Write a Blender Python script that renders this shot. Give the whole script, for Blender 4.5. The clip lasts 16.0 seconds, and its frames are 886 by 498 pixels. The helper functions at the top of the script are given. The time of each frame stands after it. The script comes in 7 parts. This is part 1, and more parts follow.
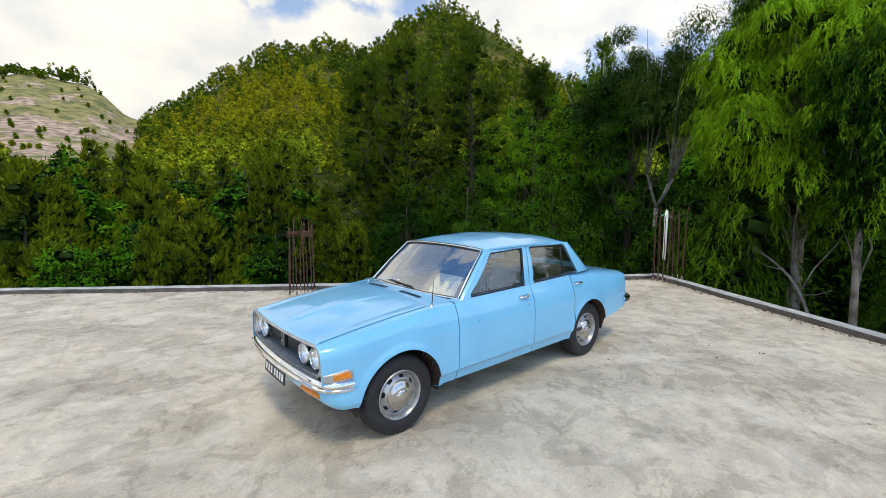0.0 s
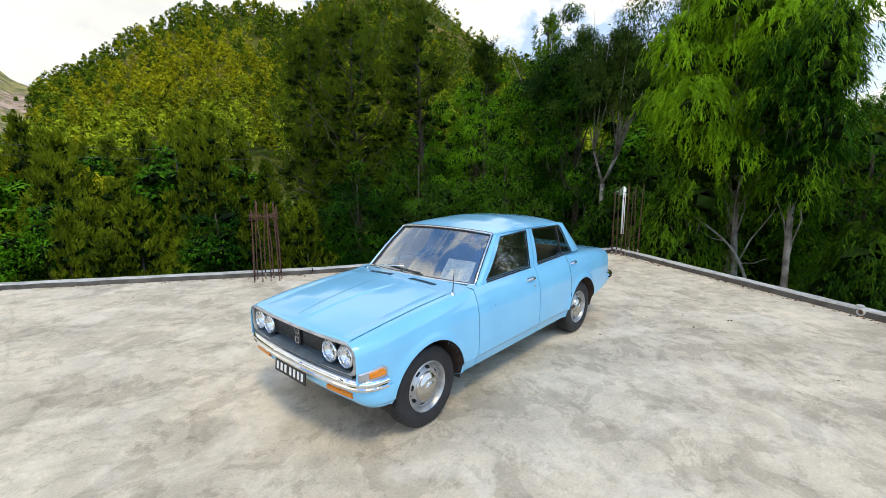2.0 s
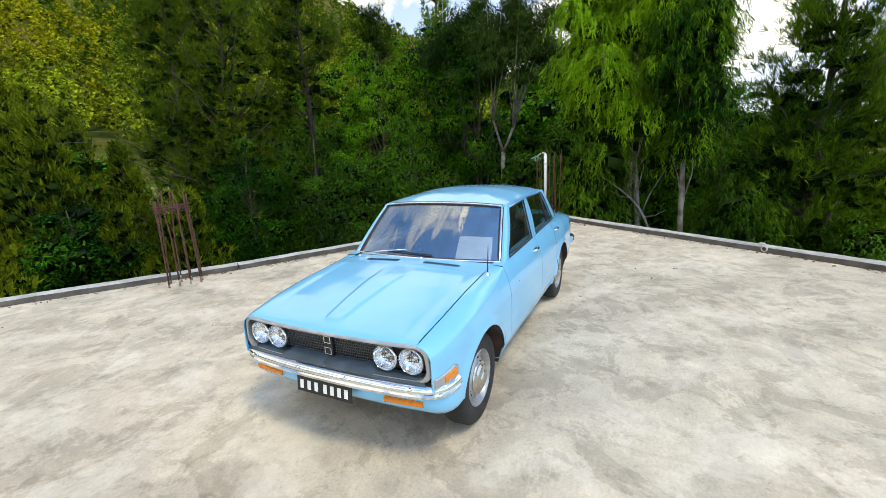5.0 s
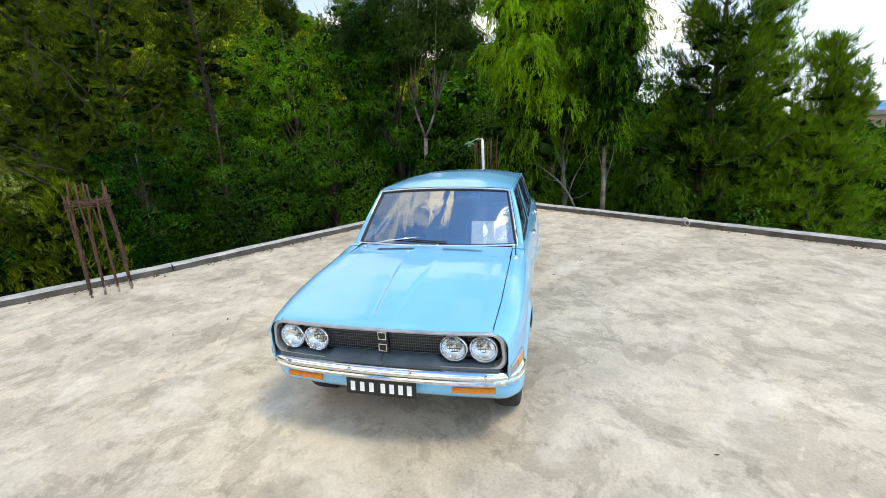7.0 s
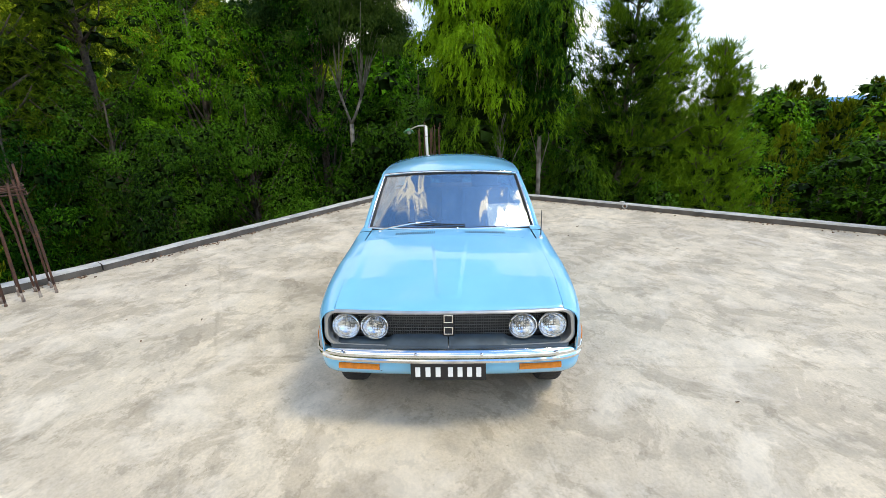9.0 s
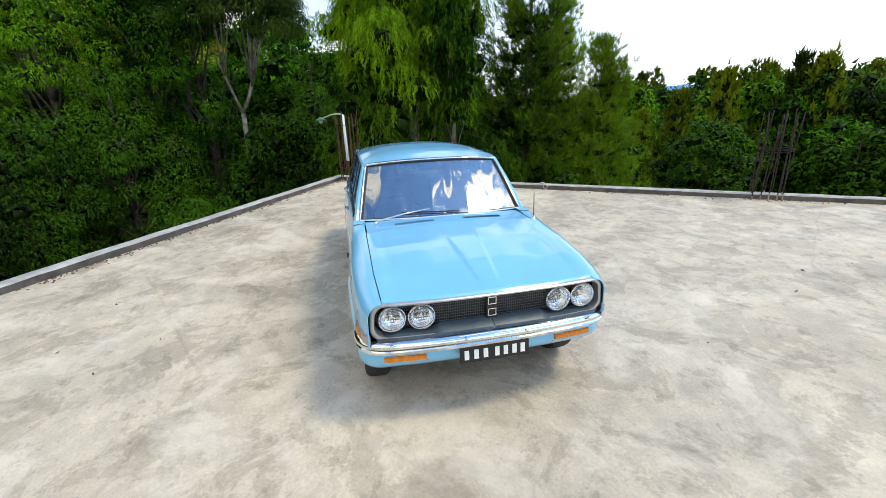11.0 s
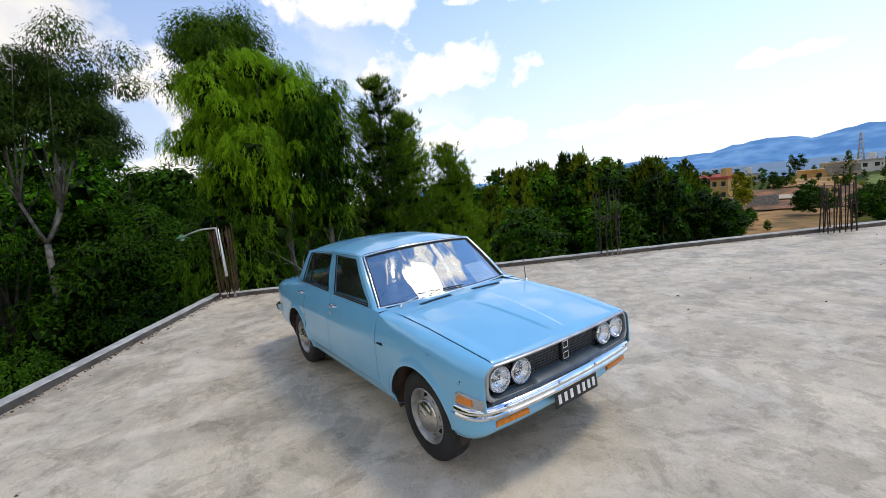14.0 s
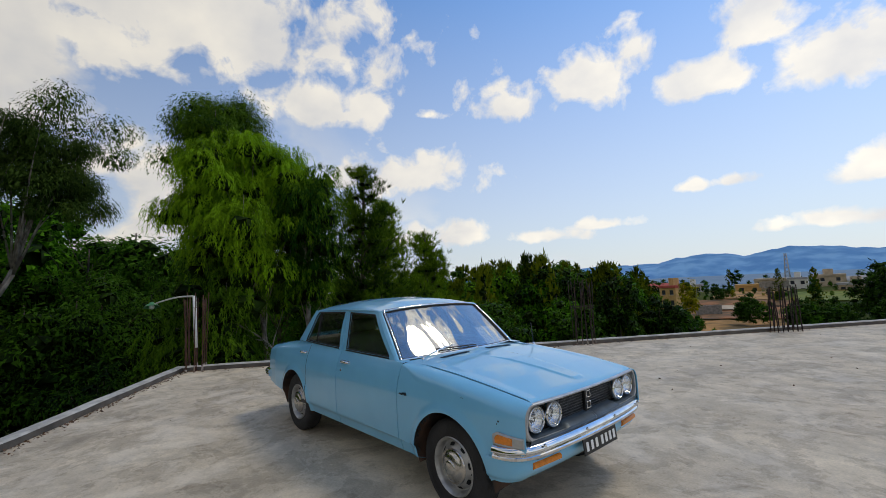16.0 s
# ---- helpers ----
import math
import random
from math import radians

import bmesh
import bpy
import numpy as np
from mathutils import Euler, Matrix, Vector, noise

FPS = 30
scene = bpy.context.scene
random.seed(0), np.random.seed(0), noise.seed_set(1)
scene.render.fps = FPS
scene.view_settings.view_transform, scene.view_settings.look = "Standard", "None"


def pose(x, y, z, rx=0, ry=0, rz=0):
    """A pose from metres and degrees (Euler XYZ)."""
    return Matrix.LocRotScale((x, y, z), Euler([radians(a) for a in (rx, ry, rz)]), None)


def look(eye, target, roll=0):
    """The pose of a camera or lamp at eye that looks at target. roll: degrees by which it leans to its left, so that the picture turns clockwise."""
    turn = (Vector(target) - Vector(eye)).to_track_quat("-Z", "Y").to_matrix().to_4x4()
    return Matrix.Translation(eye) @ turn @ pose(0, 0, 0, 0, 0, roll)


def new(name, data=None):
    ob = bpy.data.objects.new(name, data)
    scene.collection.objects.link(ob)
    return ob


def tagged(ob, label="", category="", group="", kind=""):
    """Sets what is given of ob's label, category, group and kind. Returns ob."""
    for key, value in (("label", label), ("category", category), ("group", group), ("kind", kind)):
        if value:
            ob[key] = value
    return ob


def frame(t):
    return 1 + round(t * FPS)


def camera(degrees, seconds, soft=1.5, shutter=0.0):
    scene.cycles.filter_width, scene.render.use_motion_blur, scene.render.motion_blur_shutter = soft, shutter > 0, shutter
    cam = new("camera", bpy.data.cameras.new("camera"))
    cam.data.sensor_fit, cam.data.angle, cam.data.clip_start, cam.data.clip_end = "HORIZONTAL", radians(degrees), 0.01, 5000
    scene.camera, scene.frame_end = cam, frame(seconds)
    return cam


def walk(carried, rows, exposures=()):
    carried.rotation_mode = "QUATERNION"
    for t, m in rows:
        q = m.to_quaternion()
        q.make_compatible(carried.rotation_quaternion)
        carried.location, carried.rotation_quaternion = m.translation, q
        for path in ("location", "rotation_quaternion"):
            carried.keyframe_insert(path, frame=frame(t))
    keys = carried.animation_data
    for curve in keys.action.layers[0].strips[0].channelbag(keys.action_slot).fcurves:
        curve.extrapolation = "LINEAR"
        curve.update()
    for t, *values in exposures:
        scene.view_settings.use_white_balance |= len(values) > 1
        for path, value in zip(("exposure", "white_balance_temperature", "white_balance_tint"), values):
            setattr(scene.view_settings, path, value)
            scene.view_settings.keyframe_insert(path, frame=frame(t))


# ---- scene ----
cam = camera(92.4, 16.0, soft=0.55)
PATH = [
    (0, (2.868, 3.085, 1.648), (1.574, 1.576, 1.432), -0.0),
    (0.5, (2.95, 3.003, 1.662), (1.611, 1.538, 1.415), -0.3),
    (1, (3.016, 2.894, 1.685), (1.629, 1.481, 1.406), -0.3),
    (1.5, (3.099, 2.773, 1.696), (1.665, 1.413, 1.391), -0.4),
    (2, (3.198, 2.597, 1.71), (1.721, 1.29, 1.382), -0.4),
    (2.5, (3.264, 2.423, 1.711), (1.742, 1.174, 1.357), -0.8),
    (3, (3.304, 2.264, 1.711), (1.74, 1.079, 1.326), -1.3),
    (3.5, (3.334, 2.102, 1.722), (1.726, 0.988, 1.302), -1.8),
    (4, (3.369, 1.935, 1.71), (1.717, 0.897, 1.27), -2.3),
    (4.2, (3.385, 1.868, 1.711), (1.716, 0.862, 1.259), -2.45),
    (6.3, (3.603, 1.145, 1.702), (1.769, 0.526, 1.199), -3.0),
    (6.5, (3.616, 1.059, 1.729), (1.775, 0.484, 1.2), -2.8),
    (7, (3.69, 0.838, 1.727), (1.822, 0.368, 1.189), -2.8),
    (7.5, (3.731, 0.649, 1.723), (1.844, 0.278, 1.175), -2.6),
    (8, (3.748, 0.459, 1.73), (1.849, 0.19, 1.165), -2.1),
    (8.2, (3.761, 0.385, 1.727), (1.858, 0.155, 1.155), -1.9),
    (10.3, (3.792, -0.44, 1.669), (1.908, -0.213, 1.034), -0.9),
    (10.5, (3.781, -0.496, 1.674), (1.906, -0.219, 1.034), -0.9),
    (11, (3.748, -0.699, 1.715), (1.905, -0.291, 1.056), -1.6),
    (11.5, (3.717, -0.881, 1.752), (1.913, -0.327, 1.09), -2.5),
    (12, (3.615, -1.036, 1.794), (1.84, -0.367, 1.159), -3.5),
    (12.5, (3.529, -1.206, 1.813), (1.773, -0.426, 1.257), -5.5),
    (13, (3.47, -1.44, 1.756), (1.746, -0.519, 1.331), -6.4),
    (13.5, (3.461, -1.704, 1.696), (1.781, -0.667, 1.369), -7.0),
    (14, (3.422, -1.986, 1.66), (1.8, -0.842, 1.411), -6.1),
    (14.5, (3.343, -2.226, 1.635), (1.772, -0.998, 1.488), -4.8),
    (15, (3.296, -2.387, 1.591), (1.755, -1.112, 1.539), -3.9),
    (15.5, (3.303, -2.473, 1.523), (1.78, -1.179, 1.592), -3.4),
    (16, (3.317, -2.537, 1.42), (1.821, -1.222, 1.599), -2.8),
]
walk(cam, [(t, look(eye, target, roll)) for t, eye, target, roll in PATH], [(0.0, 0.56, 6680, 5), (3.5, 0.86, 6800, 3), (7.0, 0.88, 6920, 4), (11.0, 0.80, 6780, 4), (12.5, 0.62, 6700, 4), (14.5, 0.12, 6520, 10), (16.0, -0.32, 6640, 7)])

# world, sun and exposure
SUN_AZ, SUN_EL = 65.0, 61.0


def make_world():
    w = bpy.data.worlds.new("world")
    scene.world = w
    w.use_nodes = True
    nt = w.node_tree
    nt.nodes.clear()
    N = nt.nodes.new
    L = nt.links.new
    out, bg = N("ShaderNodeOutputWorld"), N("ShaderNodeBackground")
    sky = N("ShaderNodeTexSky")
    sky.sky_type, sky.sun_disc = "NISHITA", False
    sky.sun_elevation, sky.sun_rotation = radians(SUN_EL), radians(90 - SUN_AZ)
    sky.air_density, sky.dust_density, sky.ozone_density = 1.1, 0.1, 3.0
    tc = N("ShaderNodeTexCoord")
    sep = N("ShaderNodeSeparateXYZ")
    L(tc.outputs["Generated"], sep.inputs[0])

    def math_node(op, a, b=None, clamp=False):
        n = N("ShaderNodeMath")
        n.operation, n.use_clamp = op, clamp
        for i, v in enumerate((a, b)):
            if v is None:
                continue
            if isinstance(v, (int, float)):
                n.inputs[i].default_value = v
            else:
                L(v, n.inputs[i])
        return n.outputs[0]

    zz = math_node("MAXIMUM", sep.outputs[2], 0.0)
    den = math_node("ADD", zz, 0.5)
    comb = N("ShaderNodeCombineXYZ")
    L(math_node("DIVIDE", sep.outputs[0], den), comb.inputs[0])
    L(math_node("DIVIDE", sep.outputs[1], den), comb.inputs[1])
    big = N("ShaderNodeTexNoise")
    big.inputs["Scale"].default_value, big.inputs["Detail"].default_value = 3.0, 10.0
    big.inputs["Roughness"].default_value, big.inputs["Distortion"].default_value = 0.52, 0.12
    shift = N("ShaderNodeMapping")
    shift.inputs["Location"].default_value = CLOUD_SHIFT
    L(comb.outputs[0], shift.inputs[0])
    L(shift.outputs[0], big.inputs["Vector"])
    # more cloud towards the hills, open blue above the valley
    side = math_node("MULTIPLY_ADD", sep.outputs[1], -0.085)
    side.node.inputs[2].default_value = 0.006
    cover = math_node("ADD", big.outputs[0], side)
    ramp = N("ShaderNodeValToRGB")
    ramp.color_ramp.elements[0].position, ramp.color_ramp.elements[1].position = 0.49, 0.56
    L(cover, ramp.inputs[0])

    def direction(az, el):
        return Vector((math.cos(radians(az)) * math.cos(radians(el)), math.sin(radians(az)) * math.cos(radians(el)), math.sin(radians(el))))

    def dot_with(vec):
        n = N("ShaderNodeVectorMath")
        n.operation = "DOT_PRODUCT"
        L(tc.outputs["Generated"], n.inputs[0])
        n.inputs[1].default_value = vec
        return n.outputs["Value"]

    # single fair-weather clouds above the valley: flat feet and swelling heads
    puff = N("ShaderNodeTexNoise")
    puff.inputs["Scale"].default_value, puff.inputs["Detail"].default_value = 11.0, 9.0
    puff.inputs["Roughness"].default_value, puff.inputs["Distortion"].default_value = 0.56, 0.25
    L(tc.outputs["Generated"], puff.inputs["Vector"])
    best = None
    for az, el, hw, hh in CUMULUS:
        c = direction(az, el)
        right = Vector((math.sin(radians(az)), -math.cos(radians(az)), 0))
        up = right.cross(c)
        a = dot_with(right / math.tan(radians(hw)))
        b = dot_with(up / math.tan(radians(hh)))
        b = math_node("MAXIMUM", b, math_node("MULTIPLY", b, -1.7))
        far = math_node("SQRT", math_node("ADD", math_node("MULTIPLY", a, a), math_node("MULTIPLY", b, b)))
        behind = math_node("MULTIPLY", math_node("LESS_THAN", dot_with(c), 0.3), 9.0)
        near = math_node("SUBTRACT", 1.0, math_node("ADD", far, behind))
        best = near if best is None else math_node("MAXIMUM", best, near)
    best = math_node("MAXIMUM", best, -2.0)
    body = math_node("ADD", math_node("MULTIPLY", best, 0.42), math_node("MULTIPLY_ADD", puff.outputs[0], 1.5))
    body.node.inputs[1].links[0].from_node.inputs[2].default_value = -0.78
    heap = N("ShaderNodeMapRange")
    heap.inputs["From Min"].default_value, heap.inputs["From Max"].default_value = -0.05, 0.15
    L(body, heap.inputs[0])
    # the drifting cover thins out over the valley
    veil = N("ShaderNodeMapRange")
    veil.inputs["From Min"].default_value, veil.inputs["From Max"].default_value = 0.42, 0.66
    veil.inputs["To Min"].default_value, veil.inputs["To Max"].default_value = 1.0, 0.0
    L(dot_with(direction(100, 50)), veil.inputs[0])
    # a blue gap high over the wooded hill
    gap = N("ShaderNodeMapRange")
    gap.inputs["From Min"].default_value, gap.inputs["From Max"].default_value = 0.925, 0.985
    gap.inputs["To Min"].default_value, gap.inputs["To Max"].default_value = 1.0, 0.25
    L(dot_with(direction(-96, 46)), gap.inputs[0])
    cover_amount = math_node("MULTIPLY", math_node("MULTIPLY", ramp.outputs[0], veil.outputs[0]), gap.outputs[0])
    cloud_amount = math_node("MAXIMUM", cover_amount, heap.outputs[0])
    shade = N("ShaderNodeTexNoise")
    shade.inputs["Scale"].default_value, shade.inputs["Detail"].default_value = 5.0, 5.0
    L(comb.outputs[0], shade.inputs["Vector"])
    cr = N("ShaderNodeValToRGB")
    cr.color_ramp.elements[0].position, cr.color_ramp.elements[1].position = 0.3, 0.65
    cr.color_ramp.elements[0].color, cr.color_ramp.elements[1].color = (4.4, 4.35, 4.5, 1), (6.3, 5.9, 5.35, 1)
    L(shade.outputs[0], cr.inputs[0])
    # clouds are brightest round the sun that they veil
    toward = N("ShaderNodeVectorMath")
    toward.operation = "DOT_PRODUCT"
    L(tc.outputs["Generated"], toward.inputs[0])
    a, e = radians(SUN_AZ), radians(SUN_EL)
    toward.inputs[1].default_value = (math.cos(a) * math.cos(e), math.sin(a) * math.cos(e), math.sin(e))
    near_sun = math_node("MULTIPLY_ADD", math_node("POWER", math_node("MAXIMUM", toward.outputs["Value"], 0.0), 26.0), 0.9)
    near_sun.node.inputs[2].default_value = 1.0
    lit = N("ShaderNodeVectorMath")
    lit.operation = "SCALE"
    L(cr.outputs[0], lit.inputs[0])
    L(near_sun, lit.inputs["Scale"])
    # pale haze low over the horizon
    hz = N("ShaderNodeMapRange")
    hz.inputs["From Min"].default_value, hz.inputs["From Max"].default_value = 0.0, 0.62
    hz.inputs["To Min"].default_value, hz.inputs["To Max"].default_value = 0.90, 0.02
    L(zz, hz.inputs[0])
    haze = N("ShaderNodeMix")
    haze.data_type = "RGBA"
    L(hz.outputs[0], haze.inputs["Factor"])
    deep = N("ShaderNodeMix")
    deep.data_type, deep.blend_type = "RGBA", "MULTIPLY"
    deep.inputs["Factor"].default_value = 1.0
    L(sky.outputs[0], deep.inputs["A"])
    deep.inputs["B"].default_value = (0.66, 0.89, 1.10, 1)
    L(deep.outputs["Result"], haze.inputs["A"])
    haze.inputs["B"].default_value = (3.95, 3.95, 4.25, 1)
    mix = N("ShaderNodeMix")
    mix.data_type = "RGBA"
    L(math_node("MULTIPLY", cloud_amount, 0.95), mix.inputs["Factor"])
    L(haze.outputs["Result"], mix.inputs["A"])
    L(lit.outputs[0], mix.inputs["B"])
    # the whole sky is brighter on the sun's side
    swell = math_node("MULTIPLY_ADD", math_node("ADD", math_node("MULTIPLY", sep.outputs[0], math.cos(radians(75))), math_node("MULTIPLY", sep.outputs[1], math.sin(radians(75)))), 0.30)
    swell.node.inputs[2].default_value = 1.0
    glow = N("ShaderNodeVectorMath")
    glow.operation = "SCALE"
    L(mix.outputs["Result"], glow.inputs[0])
    L(swell, glow.inputs["Scale"])
    L(glow.outputs[0], bg.inputs[0])
    bg.inputs[1].default_value = 0.176
    L(bg.outputs[0], out.inputs[0])


CLOUD_SHIFT = (0.6, 0.35, 0.0)
# azimuth, elevation, half-width and half-height of each cloud, in degrees
CUMULUS = (
    (166, 30, 22, 7), (180, 27, 12, 5), (155, 23.5, 8, 4), (141.6, 15, 9.5, 4), (152, 14.4, 3, 2),
    (117, 24.4, 6.5, 4.2), (128, 22.7, 5, 3), (106, 21.5, 6, 3), (100, 25.6, 4.5, 4), (94, 20, 5.5, 4.2),
    (136, 6.8, 5, 2.2), (124, 6.0, 6, 1.4), (96, 4.8, 6, 1.3), (92, 9.5, 3, 2), (140, 22.6, 2.4, 1.2),
    (104, 10.2, 2.2, 1.0), (108, 10.2, 2.4, 1.1), (118, 6.8, 4, 1), (144, 6.6, 5, 2.4), (88, 57, 12, 6), (64, 53, 7, 4),
    (66, 61, 12, 8), (84, 50, 11, 5), (60, 75, 6, 3), (112, 46, 9, 5), (40, 40, 14, 8), (-85, 74, 13, 5),
    (-146, 22, 22, 9), (-122, 27, 16, 7))
make_world()
sun_data = bpy.data.lights.new("sun", "SUN")
sun_data.energy, sun_data.angle, sun_data.color = 1.0, radians(13), (1.0, 0.86, 0.62)
sun = new("sun", sun_data)
sun_way = Vector((math.cos(radians(SUN_AZ)) * math.cos(radians(SUN_EL)), math.sin(radians(SUN_AZ)) * math.cos(radians(SUN_EL)), math.sin(radians(SUN_EL))))
sun.matrix_world = look(sun_way * 60, (0, 0, 0))

# ---- materials ----
def mat(name, color, rough=0.6, metal=0.0, spec=0.5, vary=0.0, scale=8.0, bump=0.0, bump_scale=60.0, color2=None, coat=0.0, space="Object", detail=6.0, lo=0.35, hi=0.65):
    m = bpy.data.materials.new(name)
    m.use_nodes = True
    nt = m.node_tree
    b = nt.nodes["Principled BSDF"]
    b.inputs["Base Color"].default_value = (*color, 1)
    b.inputs["Roughness"].default_value, b.inputs["Metallic"].default_value = rough, metal
    b.inputs["Specular IOR Level"].default_value = spec
    b.inputs["Coat Weight"].default_value = coat
    b.inputs["Coat Roughness"].default_value = 0.06
    tc = nt.nodes.new("ShaderNodeTexCoord")
    if color2 or vary:
        n = nt.nodes.new("ShaderNodeTexNoise")
        n.inputs["Scale"].default_value, n.inputs["Detail"].default_value = scale, detail
        nt.links.new(tc.outputs[space], n.inputs["Vector"])
        r = nt.nodes.new("ShaderNodeValToRGB")
        c2 = color2 or tuple(c * (1 - vary) for c in color)
        r.color_ramp.elements[0].position, r.color_ramp.elements[1].position = lo, hi
        r.color_ramp.elements[0].color, r.color_ramp.elements[1].color = (*c2, 1), (*color, 1)
        nt.links.new(n.outputs[0], r.inputs[0])
        nt.links.new(r.outputs[0], b.inputs["Base Color"])
    if bump:
        n2 = nt.nodes.new("ShaderNodeTexNoise")
        n2.inputs["Scale"].default_value, n2.inputs["Detail"].default_value = bump_scale, 5.0
        nt.links.new(tc.outputs[space], n2.inputs["Vector"])
        bp = nt.nodes.new("ShaderNodeBump")
        bp.inputs["Strength"].default_value, bp.inputs["Distance"].default_value = bump, 0.01
        nt.links.new(n2.outputs[0], bp.inputs["Height"])
        nt.links.new(bp.outputs[0], b.inputs["Normal"])
    return m


def leaf_mat(name, dark, light, translucent=0.35, rough=0.7, patch=0.55):
    """Foliage: colour varies from leaf to leaf and slowly through the crown; some light comes through."""
    m = bpy.data.materials.new(name)
    m.use_nodes = True
    nt = m.node_tree
    b = nt.nodes["Principled BSDF"]
    N, L = nt.nodes.new, nt.links.new
    geo, tc, obj = N("ShaderNodeNewGeometry"), N("ShaderNodeTexCoord"), N("ShaderNodeObjectInfo")
    n = N("ShaderNodeTexNoise")
    n.inputs["Scale"].default_value, n.inputs["Detail"].default_value = patch, 4.0
    L(geo.outputs["Position"], n.inputs["Vector"])
    a = N("ShaderNodeMath")
    a.operation = "MULTIPLY_ADD"
    a.inputs[1].default_value, a.inputs[2].default_value = 0.34, -0.11
    L(geo.outputs["Random Per Island"], a.inputs[0])
    s = N("ShaderNodeMath")
    s.operation = "ADD"
    L(a.outputs[0], s.inputs[0])
    L(n.outputs[0], s.inputs[1])
    o = N("ShaderNodeMath")
    o.operation = "MULTIPLY_ADD"
    o.inputs[1].default_value = 0.52
    L(obj.outputs["Random"], o.inputs[0])
    L(s.outputs[0], o.inputs[2])
    r = N("ShaderNodeValToRGB")
    r.color_ramp.elements[0].position, r.color_ramp.elements[1].position = 0.52, 1.06
    r.color_ramp.elements[0].color, r.color_ramp.elements[1].color = (*dark, 1), (*light, 1)
    L(o.outputs[0], r.inputs[0])
    L(r.outputs[0], b.inputs["Base Color"])
    b.inputs["Roughness"].default_value = rough
    b.inputs["Specular IOR Level"].default_value = 0.06
    t = N("ShaderNodeBsdfTranslucent")
    L(r.outputs[0], t.inputs["Color"])
    mx = N("ShaderNodeMixShader")
    mx.inputs[0].default_value = translucent
    L(b.outputs[0], mx.inputs[1])
    L(t.outputs[0], mx.inputs[2])
    L(mx.outputs[0], nt.nodes["Material Output"].inputs[0])
    return m


def glass_mat(name, tint, facing_gloss, power=2.6, wavy=0.0):
    """Thin glass: clear, with a mirror that grows towards grazing angles, the same from both sides; wavy: old, uneven glass."""
    m = bpy.data.materials.new(name)
    m.use_nodes = True
    nt = m.node_tree
    nt.nodes.remove(nt.nodes["Principled BSDF"])
    N, L = nt.nodes.new, nt.links.new
    tr, gl, lw, mx, pw, sc = N("ShaderNodeBsdfTransparent"), N("ShaderNodeBsdfGlossy"), N("ShaderNodeLayerWeight"), N("ShaderNodeMixShader"), N("ShaderNodeMath"), N("ShaderNodeMath")
    tr.inputs[0].default_value = (*tint, 1)
    gl.inputs["Roughness"].default_value = 0.012
    lw.inputs["Blend"].default_value = 0.5
    pw.operation, sc.operation = "POWER", "MULTIPLY_ADD"
    pw.inputs[1].default_value = power
    L(lw.outputs["Facing"], pw.inputs[0])
    L(pw.outputs[0], sc.inputs[0])
    sc.inputs[1].default_value, sc.inputs[2].default_value = 1.0 - facing_gloss, facing_gloss
    L(sc.outputs[0], mx.inputs[0])
    L(tr.outputs[0], mx.inputs[1])
    L(gl.outputs[0], mx.inputs[2])
    if wavy:
        tc, mp, n, bp = N("ShaderNodeTexCoord"), N("ShaderNodeMapping"), N("ShaderNodeTexNoise"), N("ShaderNodeBump")
        mp.inputs["Scale"].default_value = (0.35, 1.0, 0.35)
        n.inputs["Scale"].default_value, n.inputs["Detail"].default_value, n.inputs["Distortion"].default_value = 4.2, 1.0, 0.8
        bp.inputs["Strength"].default_value, bp.inputs["Distance"].default_value = 1.0, wavy
        L(tc.outputs["Object"], mp.inputs[0])
        L(mp.outputs[0], n.inputs["Vector"])
        L(n.outputs[0], bp.inputs["Height"])
        L(bp.outputs[0], gl.inputs["Normal"])
    L(mx.outputs[0], nt.nodes["Material Output"].inputs[0])
    return m


